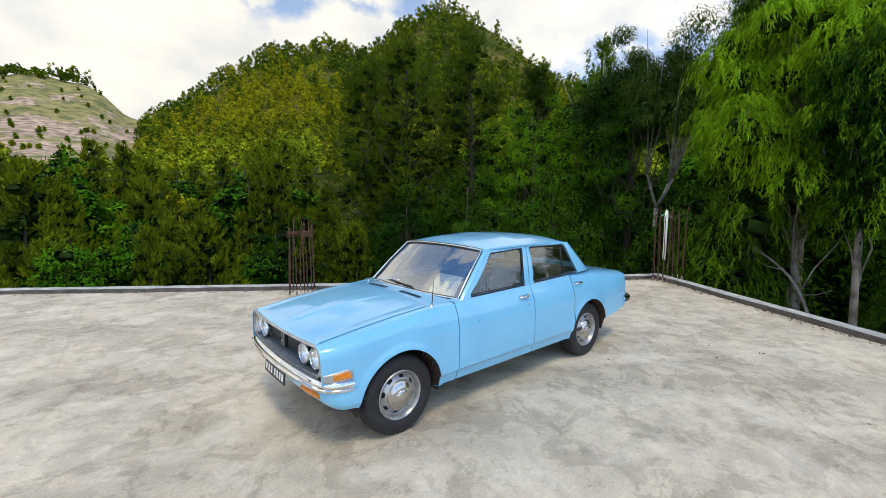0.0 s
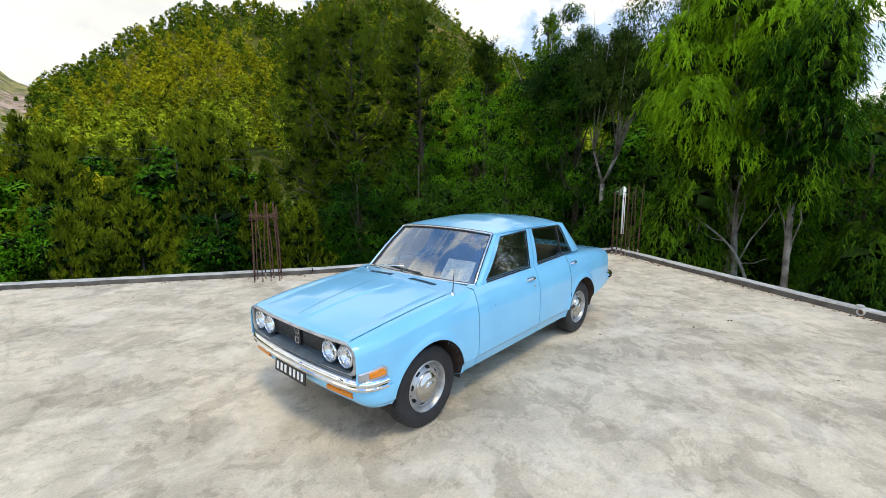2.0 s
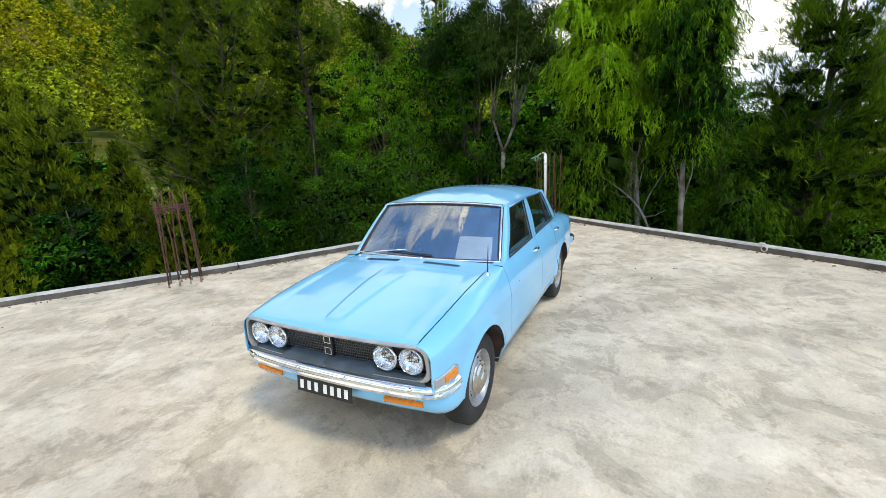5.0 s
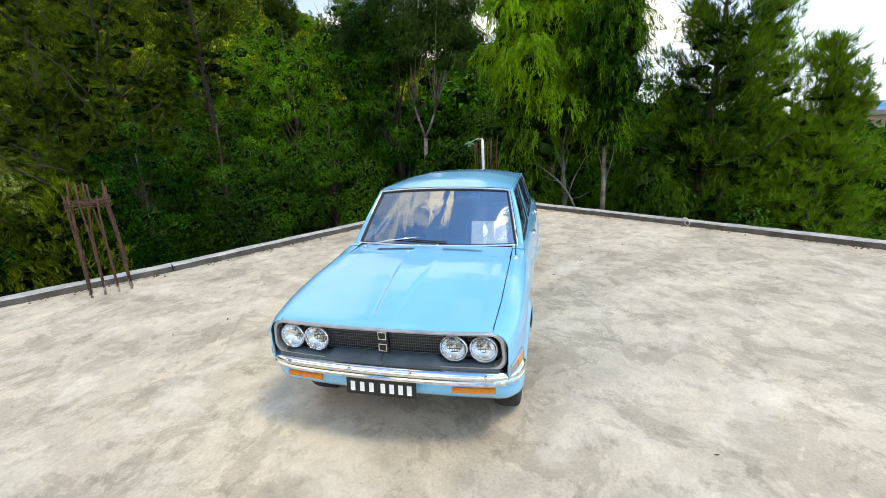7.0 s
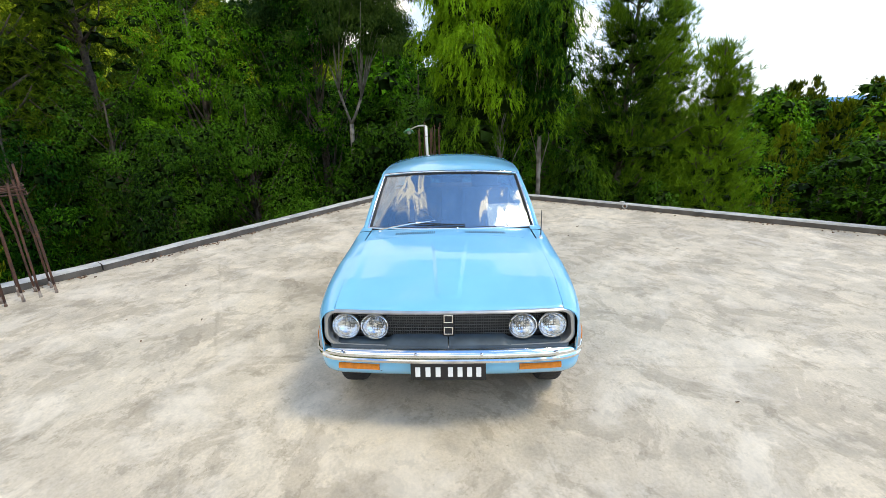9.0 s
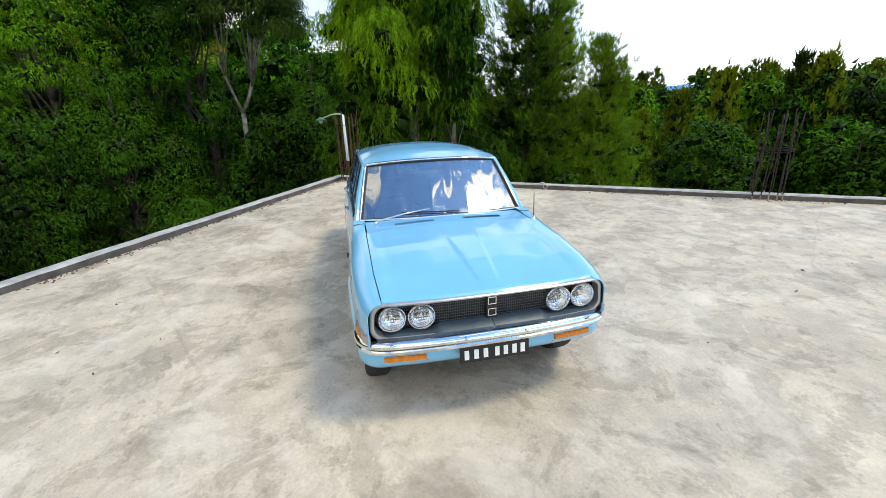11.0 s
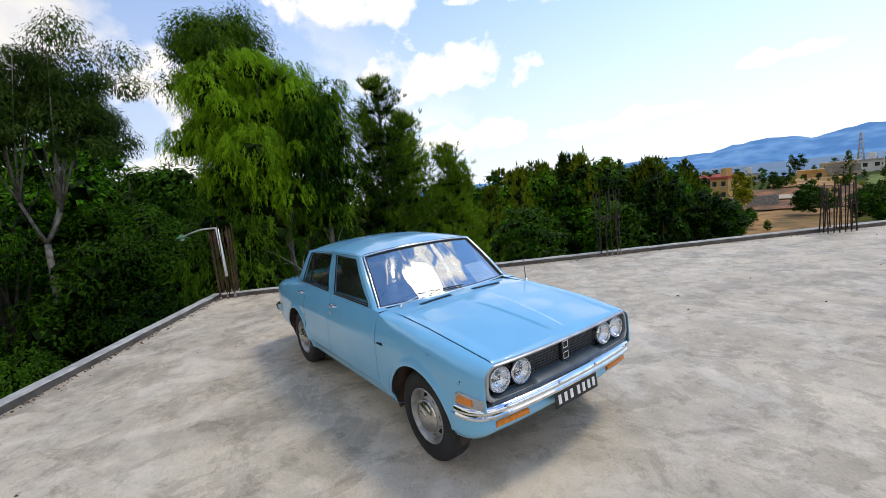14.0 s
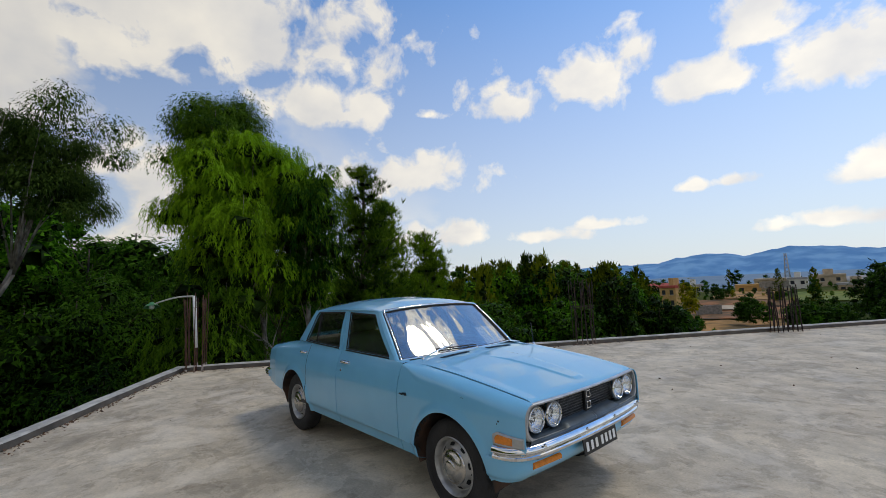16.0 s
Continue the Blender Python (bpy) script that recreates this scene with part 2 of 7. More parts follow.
def concrete_mat():
    """Trowelled slab: pale cement with blotches, broad dark stains, trowel arcs and fine grit."""
    m = bpy.data.materials.new("slab_concrete")
    m.use_nodes = True
    nt = m.node_tree
    b = nt.nodes["Principled BSDF"]
    N, L = nt.nodes.new, nt.links.new
    tc = N("ShaderNodeTexCoord")

    def noise_tex(scale, detail, rough=0.55, dist=0.0, stretch=None):
        n = N("ShaderNodeTexNoise")
        n.inputs["Scale"].default_value, n.inputs["Detail"].default_value = scale, detail
        n.inputs["Roughness"].default_value, n.inputs["Distortion"].default_value = rough, dist
        if stretch:
            mp = N("ShaderNodeMapping")
            mp.inputs["Scale"].default_value = stretch
            mp.inputs["Rotation"].default_value = (0, 0, radians(-32))
            L(tc.outputs["Object"], mp.inputs[0])
            L(mp.outputs[0], n.inputs["Vector"])
        else:
            L(tc.outputs["Object"], n.inputs["Vector"])
        return n.outputs[0]

    def ramp(src, p0, p1, c0, c1):
        r = N("ShaderNodeValToRGB")
        r.color_ramp.elements[0].position, r.color_ramp.elements[1].position = p0, p1
        r.color_ramp.elements[0].color, r.color_ramp.elements[1].color = (*c0, 1), (*c1, 1)
        L(src, r.inputs[0])
        return r.outputs[0]

    def mult(a, c, f=1.0):
        x = N("ShaderNodeMix")
        x.data_type, x.blend_type = "RGBA", "MULTIPLY"
        x.inputs["Factor"].default_value = f
        L(a, x.inputs["A"])
        L(c, x.inputs["B"])
        return x.outputs["Result"]

    base = ramp(noise_tex(0.42, 7, 0.60, 0.6), 0.34, 0.66, (0.690, 0.602, 0.480), (0.850, 0.755, 0.606))
    c = mult(base, ramp(noise_tex(1.3, 8, 0.62, 0.7), 0.36, 0.60, (0.87, 0.87, 0.865), (1.08, 1.07, 1.05)))
    # grey water stains with soft rims
    c = mult(c, ramp(noise_tex(0.62, 9, 0.62, 1.2), 0.52, 0.64, (1, 1, 1), (0.80, 0.80, 0.80)))
    c = mult(c, ramp(noise_tex(0.9, 9, 0.64, 0.9, (0.35, 1.6, 1)), 0.56, 0.66, (1, 1, 1), (0.92, 0.915, 0.91)))
    # mottling and grit
    c = mult(c, ramp(noise_tex(5.5, 10, 0.70, 0.4), 0.36, 0.60, (0.89, 0.89, 0.885), (1.08, 1.08, 1.07)))
    c = mult(c, ramp(noise_tex(55, 5, 0.7), 0.3, 0.62, (0.88, 0.875, 0.87), (1.10, 1.10, 1.09)))
    # thin cement skin that has flaked in patches
    c = mult(c, ramp(noise_tex(1.7, 14, 0.70, 0.5), 0.455, 0.490, (0.82, 0.81, 0.795), (1.03, 1.03, 1.03)))
    c = mult(c, ramp(noise_tex(4.6, 12, 0.72, 0.3), 0.405, 0.435, (0.80, 0.79, 0.775), (1, 1, 1)), 0.9)
    c = mult(c, ramp(noise_tex(31, 2, 0.5), 0.72, 0.77, (1, 1, 1), (0.66, 0.64, 0.61)))
    # a mottled stain beside the car's rear wheel, with some car shadow painted in
    sep = N("ShaderNodeVectorMath")
    sep.operation = "SUBTRACT"
    L(tc.outputs["Object"], sep.inputs[0])
    sep.inputs[1].default_value = (-0.75, -0.95, 0)
    squeeze = N("ShaderNodeVectorMath")
    squeeze.operation = "MULTIPLY"
    L(sep.outputs[0], squeeze.inputs[0])
    squeeze.inputs[1].default_value = (1.0, 1.75, 1.0)
    far = N("ShaderNodeVectorMath")
    far.operation = "LENGTH"
    L(squeeze.outputs[0], far.inputs[0])
    rim = N("ShaderNodeMath")
    rim.operation = "MULTIPLY_ADD"
    L(noise_tex(3.2, 10, 0.70, 0.5), rim.inputs[0])
    rim.inputs[1].default_value = 2.1
    L(far.outputs["Value"], rim.inputs[2])
    c = mult(c, ramp(rim.outputs[0], 1.15, 1.65, (0.72, 0.70, 0.67), (1, 1, 1)))
    # a few hairline cracks
    vor = N("ShaderNodeTexVoronoi")
    vor.feature = "DISTANCE_TO_EDGE"
    vor.inputs["Scale"].default_value = 0.21
    wob = N("ShaderNodeMix")
    wob.data_type = "VECTOR"
    wob.inputs["Factor"].default_value = 0.10
    wn = N("ShaderNodeTexNoise")
    wn.inputs["Scale"].default_value, wn.inputs["Detail"].default_value = 2.2, 8
    L(tc.outputs["Object"], wn.inputs["Vector"])
    L(tc.outputs["Object"], wob.inputs["A"])
    L(wn.outputs["Color"], wob.inputs["B"])
    L(wob.outputs["Result"], vor.inputs["Vector"])
    c = mult(c, ramp(vor.outputs["Distance"], 0.0, 0.0022, (0.74, 0.72, 0.70), (1, 1, 1)), 0.45)
    # pale, warm trowelled-out patches
    lite = N("ShaderNodeMix")
    lite.data_type = "RGBA"
    L(ramp(noise_tex(1.5, 13, 0.70, 0.4), 0.51, 0.60, (0, 0, 0), (0.34, 0.34, 0.34)), lite.inputs["Factor"])
    L(c, lite.inputs["A"])
    lite.inputs["B"].default_value = (0.86, 0.765, 0.62, 1)
    L(lite.outputs["Result"], b.inputs["Base Color"])
    L(ramp(noise_tex(1.7, 6), 0.3, 0.7, (0.55,) * 3, (0.85,) * 3), b.inputs["Roughness"])
    b.inputs["Specular IOR Level"].default_value = 0.35
    bp = N("ShaderNodeBump")
    bp.inputs["Strength"].default_value, bp.inputs["Distance"].default_value = 0.35, 0.006
    L(noise_tex(38, 8, 0.65), bp.inputs["Height"])
    L(bp.outputs[0], b.inputs["Normal"])
    return m


M_SLAB = concrete_mat()
# upright faces: grime and their shade are both in this dark colour
M_KERB = mat("shaded_kerb_concrete", (0.125, 0.110, 0.093), 0.9, vary=0.5, scale=5.0, bump=0.5, bump_scale=45, detail=9)
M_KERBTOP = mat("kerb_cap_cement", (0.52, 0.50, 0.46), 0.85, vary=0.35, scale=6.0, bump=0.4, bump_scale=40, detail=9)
M_WALL = mat("rough_masonry", (0.36, 0.34, 0.31), 0.9, vary=0.4, scale=2.0, bump=0.5, bump_scale=20)
M_RUST = mat("rusty_rebar", (0.115, 0.047, 0.026), 0.85, color2=(0.045, 0.022, 0.016), scale=14, bump=0.6, bump_scale=180)
M_RUSTDARK = mat("dark_brown_rebar", (0.042, 0.024, 0.018), 0.85, color2=(0.018, 0.012, 0.010), scale=14, bump=0.6, bump_scale=180)
M_REBARFOOT = mat("cement_splashed_rebar", (0.42, 0.37, 0.32), 0.9, color2=(0.16, 0.09, 0.06), scale=20)
M_PVC = mat("white_plastic_pipe", (0.78, 0.78, 0.76), 0.4, vary=0.12, scale=9)
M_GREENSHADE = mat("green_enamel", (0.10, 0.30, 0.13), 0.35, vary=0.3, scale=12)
M_LAMPGLASS = mat("frosted_bulb", (0.75, 0.78, 0.74), 0.3)
M_DEBRIS = mat("dry_leaf_litter", (0.20, 0.11, 0.06), 0.9, color2=(0.09, 0.055, 0.035), scale=30)
M_BARK_PALE = mat("pale_smooth_bark", (0.29, 0.26, 0.22), 0.85, color2=(0.11, 0.09, 0.07), scale=5, bump=0.5, bump_scale=22)
M_BARK_DARK = mat("dark_furrowed_bark", (0.10, 0.075, 0.055), 0.9, color2=(0.04, 0.03, 0.024), scale=9, bump=0.8, bump_scale=25)
M_PINE = leaf_mat("pine_needles", (0.012, 0.040, 0.0024), (0.180, 0.310, 0.012), 0.16)
M_PINEDARK = leaf_mat("dark_pine_needles", (0.009, 0.028, 0.0020), (0.095, 0.145, 0.006), 0.14)
M_HILL = leaf_mat("hill_pine_foliage", (0.046, 0.096, 0.0050), (0.41, 0.465, 0.0175), 0.14, patch=0.10)
M_PINEOLIVE = leaf_mat("olive_pine_needles", (0.018, 0.040, 0.0023), (0.175, 0.215, 0.0080), 0.16)
M_WEEP = leaf_mat("weeping_leaves", (0.011, 0.048, 0.0018), (0.225, 0.410, 0.0110), 0.24)
M_WEEPDARK = leaf_mat("drooping_green_leaves", (0.0085, 0.034, 0.0018), (0.095, 0.185, 0.0065), 0.16)
M_EUCA = leaf_mat("eucalyptus_leaves", (0.00936, 0.0312, 0.00468), (0.076, 0.128, 0.0176), 0.15)
M_BROAD = leaf_mat("broad_leaves", (0.0056, 0.035, 0.0013), (0.084, 0.235, 0.0060), 0.18)
# darker copy of the broad leaves, with shade of deep growth in its colour
M_BROADDARK = leaf_mat("dark_shaded_broad_leaves", (0.0032, 0.0135, 0.0013), (0.054, 0.135, 0.0065), 0.12)
M_YELLOW = leaf_mat("yellow_green_leaves", (0.058, 0.092, 0.0026), (0.42, 0.39, 0.0095), 0.16)
M_LIME = leaf_mat("bright_green_leaves", (0.0112, 0.053, 0.0014), (0.125, 0.285, 0.0068), 0.18)
# dark crown cores: the shade between leaves is put into their colour
M_HILLIN = leaf_mat("hill_crown_shade", (0.0425, 0.0765, 0.0034), (0.172, 0.1892, 0.01032), 0.0, patch=0.14)
M_INNER = leaf_mat("inner_crown_shade", (0.0046, 0.0135, 0.0016), (0.018, 0.038, 0.0043), 0.0)

# ---- helpers for building ----
def mesh_from(name, verts, faces, smooth=False):
    me = bpy.data.meshes.new(name)
    me.from_pydata([tuple(v) for v in verts], [], faces)
    if smooth:
        me.polygons.foreach_set("use_smooth", [True] * len(me.polygons))
    me.update()
    return me


def quads_mesh(name, verts):
    """A mesh of loose quads from an array of 4n corners."""
    n = len(verts) // 4
    me = bpy.data.meshes.new(name)
    me.vertices.add(4 * n)
    me.vertices.foreach_set("co", np.asarray(verts, np.float32).ravel())
    me.loops.add(4 * n)
    me.loops.foreach_set("vertex_index", np.arange(4 * n, dtype=np.int32))
    me.polygons.add(n)
    me.polygons.foreach_set("loop_start", np.arange(0, 4 * n, 4, dtype=np.int32))
    me.polygons.foreach_set("loop_total", np.full(n, 4, dtype=np.int32))
    me.update()
    me.validate()
    return me


def part(name, data, material, parent, label=""):
    """One mesh object (from a bmesh or a mesh) under a thing, a part, or nothing."""
    if isinstance(data, bmesh.types.BMesh):
        me = bpy.data.meshes.new(name)
        data.to_mesh(me)
        data.free()
    else:
        me = data
    if material and not me.materials:
        me.materials.append(material)
    ob = new(name, me)
    ob.parent = parent
    if label:
        ob["label"] = label
    return ob


def empty(name, m=None):
    ob = new(name)
    ob.empty_display_size = 0.2
    if m is not None:
        ob.matrix_world = m
    return ob


def add_tube(bm, points, radii, sides=8, caps=True):
    """A tapered tube along points, added to bm."""
    pts = [Vector(p) for p in points]
    if isinstance(radii, (int, float)):
        radii = [radii] * len(pts)
    rings = []
    ref = None
    for i, p in enumerate(pts):
        d = (pts[min(i + 1, len(pts) - 1)] - pts[max(i - 1, 0)]).normalized()
        if ref is None:
            ref = d.orthogonal().normalized()
        ref = (ref - d * ref.dot(d)).normalized()
        side = d.cross(ref)
        rings.append([bm.verts.new(p + (ref * math.cos(a) + side * math.sin(a)) * radii[i]) for a in [2 * math.pi * k / sides for k in range(sides)]])
    for a, b in zip(rings, rings[1:]):
        for k in range(sides):
            f = bm.faces.new((a[k], a[(k + 1) % sides], b[(k + 1) % sides], b[k]))
            f.smooth = True
    if caps:
        bm.faces.new(list(reversed(rings[0])))
        bm.faces.new(rings[-1])
    return bm


def add_box(bm, lo, hi, bevel=0.0, m=None):
    """An upright box from corner lo to corner hi, with bevelled edges, added to bm."""
    tmp = bmesh.new()
    bmesh.ops.create_cube(tmp, size=1.0)
    lo, hi = Vector(lo), Vector(hi)
    for v in tmp.verts:
        v.co = Vector([lo[i] + (v.co[i] + 0.5) * (hi[i] - lo[i]) for i in range(3)])
    if bevel:
        bmesh.ops.bevel(tmp, geom=tmp.edges[:], offset=bevel, segments=2, affect="EDGES", profile=0.6)
    if m is not None:
        bmesh.ops.transform(tmp, matrix=m, verts=tmp.verts)
    me = bpy.data.meshes.new("tmp")
    tmp.to_mesh(me)
    tmp.free()
    bm.from_mesh(me)
    bpy.data.meshes.remove(me)
    return bm


# ---- the ground: one sheet to the horizon ----
RIDGE = [(-180, 3), (-165, 7), (-155, 11), (-146, 15.0), (-137, 20.9), (-131, 23.6), (-126, 21.8), (-120, 17.8), (-116, 18.7), (-109.5, 16.7), (-104.5, 13.8),
         (-100, 10.9), (-95.3, 8.5), (-92, 11.7), (-87, 12.1), (-80, 9.5), (-60, 5), (-20, 2), (60, -1.0), (95, -0.9), (105, -1.6), (115, -2.6), (130, -2.2), (150, -1.0), (165, 1.0), (180, 3)]
RIDGE_AZ, RIDGE_EL = np.array([p[0] for p in RIDGE], float), np.array([p[1] for p in RIDGE], float)


def ground_z(x, y):
    """Height of the land: the valley round the building, the wooded hill, the far plain."""
    x, y = np.asarray(x, float), np.asarray(y, float)
    r, az = np.hypot(x - 3, y - 2) + 1e-6, np.degrees(np.arctan2(y - 2, x - 3))
    el = np.interp(az, RIDGE_AZ, RIDGE_EL)
    far = 330 + 130 * np.exp(-((az + 88) / 9) ** 2)
    top = 1.6 + far * np.tan(np.radians(el))
    s = np.clip((r - 16) / (far - 16), 0, None)
    z = -5.6 + (top + 5.6) * np.where(s < 1, np.minimum(s, 1) ** 1.75, 1)
    z = np.where(s > 1, top - np.maximum(top + 14, 0) * (1 - np.exp(-(s - 1) * 1.3)), z)
    east = np.exp(-((az - 118) / 38) ** 2)
    z = z - east * 6.5 * np.exp(-((r - 62) / 34) ** 2)
    slope = np.interp(r, [50, 70, 92, 132, 138, 150, 165, 200, 235, 300, 400], [-11, -10.8, -10.6, -9.9, -9.3, -7.2, -6.8, -6.4, -6.0, -6.8, -9])
    w = np.exp(-((az - 103) / 12.5) ** 6)
    z = z * (1 - w) + slope * w
    z = z + np.clip((r - 60) / 200, 0, 1) * (2.2 * np.sin(x * 0.031 + 1.3) * np.sin(y * 0.027) + 1.1 * np.sin(x * 0.083) * np.sin(y * 0.071 + 2)) * np.clip(2.2 - s, 0, 1)
    return z


def ground_material():
    m = bpy.data.materials.new("hillside_ground")
    m.use_nodes = True
    nt = m.node_tree
    b = nt.nodes["Principled BSDF"]
    N, L = nt.nodes.new, nt.links.new
    geo = N("ShaderNodeNewGeometry")

    def nz(scale, detail, rough=0.6):
        n = N("ShaderNodeTexNoise")
        n.inputs["Scale"].default_value, n.inputs["Detail"].default_value, n.inputs["Roughness"].default_value = scale, detail, rough
        L(geo.outputs["Position"], n.inputs["Vector"])
        return n.outputs[0]

    def ramp(src, stops):
        r = N("ShaderNodeValToRGB")
        while len(r.color_ramp.elements) < len(stops):
            r.color_ramp.elements.new(0.5)
        for e, (p, c) in zip(r.color_ramp.elements, stops):
            e.position, e.color = p, (*c, 1)
        L(src, r.inputs[0])
        return r.outputs[0]

    grass = ramp(nz(0.035, 8), [(0.36, (0.030, 0.055, 0.006)), (0.50, (0.085, 0.105, 0.014)), (0.62, (0.18, 0.14, 0.035)), (0.74, (0.32, 0.20, 0.07))])
    fine = ramp(nz(0.9, 8, 0.7), [(0.3, (0.55, 0.55, 0.5)), (0.7, (1.15, 1.12, 1.05))])
    x = N("ShaderNodeMix")
    x.data_type, x.blend_type = "RGBA", "MULTIPLY"
    x.inputs["Factor"].default_value = 1.0
    L(grass, x.inputs["A"])
    L(fine, x.inputs["B"])
    L(x.outputs["Result"], b.inputs["Base Color"])
    b.inputs["Roughness"].default_value = 0.95
    b.inputs["Specular IOR Level"].default_value = 0.1
    return m


def bald_hill_mat():
    """Dry straw-green grass with pinkish scars of broken rock on the lower slope."""
    m = mat("bald_hill_rock_and_grass", (0.34, 0.275, 0.085), 0.95, color2=(0.115, 0.125, 0.030), scale=0.16, detail=12, lo=0.38, hi=0.60)
    nt = m.node_tree
    b = nt.nodes["Principled BSDF"]
    N, L = nt.nodes.new, nt.links.new
    geo, mp, n, sep, low, add, wide, edge, mx = (N(k) for k in ("ShaderNodeNewGeometry", "ShaderNodeMapping", "ShaderNodeTexNoise", "ShaderNodeSeparateXYZ", "ShaderNodeMapRange", "ShaderNodeMath", "ShaderNodeMath", "ShaderNodeValToRGB", "ShaderNodeMix"))
    mp.inputs["Scale"].default_value = (0.040, 0.011, 0.075)
    n.inputs["Scale"].default_value, n.inputs["Detail"].default_value, n.inputs["Roughness"].default_value = 1.0, 14.0, 0.68
    L(geo.outputs["Position"], mp.inputs[0])
    L(mp.outputs[0], n.inputs["Vector"])
    L(geo.outputs["Position"], sep.inputs[0])
    low.inputs["From Min"].default_value, low.inputs["From Max"].default_value = 34.0, 82.0
    low.inputs["To Min"].default_value, low.inputs["To Max"].default_value = 0.12, -0.16
    L(sep.outputs[2], low.inputs[0])
    L(n.outputs[0], wide.inputs[0])
    wide.operation = "MULTIPLY_ADD"
    wide.inputs[1].default_value, wide.inputs[2].default_value = 2.4, -0.70
    L(wide.outputs[0], add.inputs[0])
    L(low.outputs[0], add.inputs[1])
    edge.color_ramp.elements[0].position, edge.color_ramp.elements[1].position = 0.52, 0.62
    L(add.outputs[0], edge.inputs[0])
    mx.data_type = "RGBA"
    L(edge.outputs[0], mx.inputs["Factor"])
    L(b.inputs["Base Color"].links[0].from_socket, mx.inputs["A"])
    grit, rock = N("ShaderNodeTexNoise"), N("ShaderNodeValToRGB")
    grit.inputs["Scale"].default_value, grit.inputs["Detail"].default_value = 0.22, 10.0
    L(geo.outputs["Position"], grit.inputs["Vector"])
    rock.color_ramp.elements[0].position, rock.color_ramp.elements[1].position = 0.36, 0.60
    rock.color_ramp.elements[0].color, rock.color_ramp.elements[1].color = (0.20, 0.14, 0.085, 1), (0.60, 0.42, 0.29, 1)
    L(grit.outputs[0], rock.inputs[0])
    L(rock.outputs[0], mx.inputs["B"])
    L(mx.outputs["Result"], b.inputs["Base Color"])
    return m


M_ROCK = bald_hill_mat()
# aerial haze over the plain is put into this bluish colour
M_FARPLAIN = mat("haze_tinted_far_plain", (0.16, 0.24, 0.33), 0.95, color2=(0.11, 0.19, 0.27), scale=0.006, detail=10)


def build_ground():
    rs = np.concatenate([np.linspace(0, 60, 25), np.geomspace(64, 600, 60), np.geomspace(640, 4600, 18)])
    azs = np.radians(np.linspace(-180, 180, 241))[:-1]
    R, A = np.meshgrid(rs, azs, indexing="ij")
    X, Y = 3 + R * np.cos(A), 2 + R * np.sin(A)
    Z = ground_z(X, Y)
    verts = np.stack([X, Y, Z], -1).reshape(-1, 3)
    n = len(azs)
    faces = [(i * n + k, i * n + (k + 1) % n, (i + 1) * n + (k + 1) % n, (i + 1) * n + k) for i in range(len(rs) - 1) for k in range(n)]
    me = mesh_from("ground", verts, faces, True)
    me.materials.append(ground_material())
    me.materials.append(M_ROCK)
    me.materials.append(M_FARPLAIN)
    n_az = len(azs)
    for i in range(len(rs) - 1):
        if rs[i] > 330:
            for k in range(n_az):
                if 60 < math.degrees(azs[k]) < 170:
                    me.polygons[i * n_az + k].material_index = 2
        if 140 < rs[i] < 700:
            for k in range(n_az):
                if -96.3 < math.degrees(azs[k]) < -78:
                    me.polygons[i * n_az + k].material_index = 1
    ob = part("ground", me, None, None)
    tagged(ob, "grassy valley floor and hillside with bare earth", "ground", kind="structure")


build_ground()

# ---- the roof slab with its low kerb ----
CORNER = Vector((-6.86, -0.885))
SIDE_L = Vector((-1.0, -4.36))
SIDE_L2 = Vector((12.0, -13.9))
SIDE_R2 = Vector((8.8, 22.2))
OUTLINE = [CORNER, SIDE_L, SIDE_L2, Vector((26, 4)), SIDE_R2]


def build_slab():
    bm = bmesh.new()
    top = [bm.verts.new((p.x, p.y, 0)) for p in OUTLINE]
    low = [bm.verts.new((p.x, p.y, -0.18)) for p in OUTLINE]
    bm.faces.new(top)
    bm.faces.new(list(reversed(low)))
    for i in range(len(top)):
        k = (i + 1) % len(top)
        bm.faces.new((top[k], top[i], low[i], low[k]))
    bmesh.ops.recalc_face_normals(bm, faces=bm.faces)
    tagged(part("floor", bm, M_SLAB, None), "bare trowelled grey concrete roof slab with stains", "floor", kind="structure")
    bm = bmesh.new()
    ins = [p + (Vector((9, 4)) - p).normalized() * 0.35 for p in OUTLINE]
    top = [bm.verts.new((p.x, p.y, -0.182)) for p in ins]
    low = [bm.verts.new((p.x, p.y, -8.0)) for p in ins]
    for i in range(len(top)):
        k = (i + 1) % len(top)
        bm.faces.new((top[k], top[i], low[i], low[k]))
    bm.faces.new(list(reversed(low)))
    bmesh.ops.recalc_face_normals(bm, faces=bm.faces)
    tagged(part("wall_below", bm, M_WALL, None), "plain rough masonry walls of the building below", "wall", kind="structure")


build_slab()
KERB_W, KERB_H = 0.16, 0.092


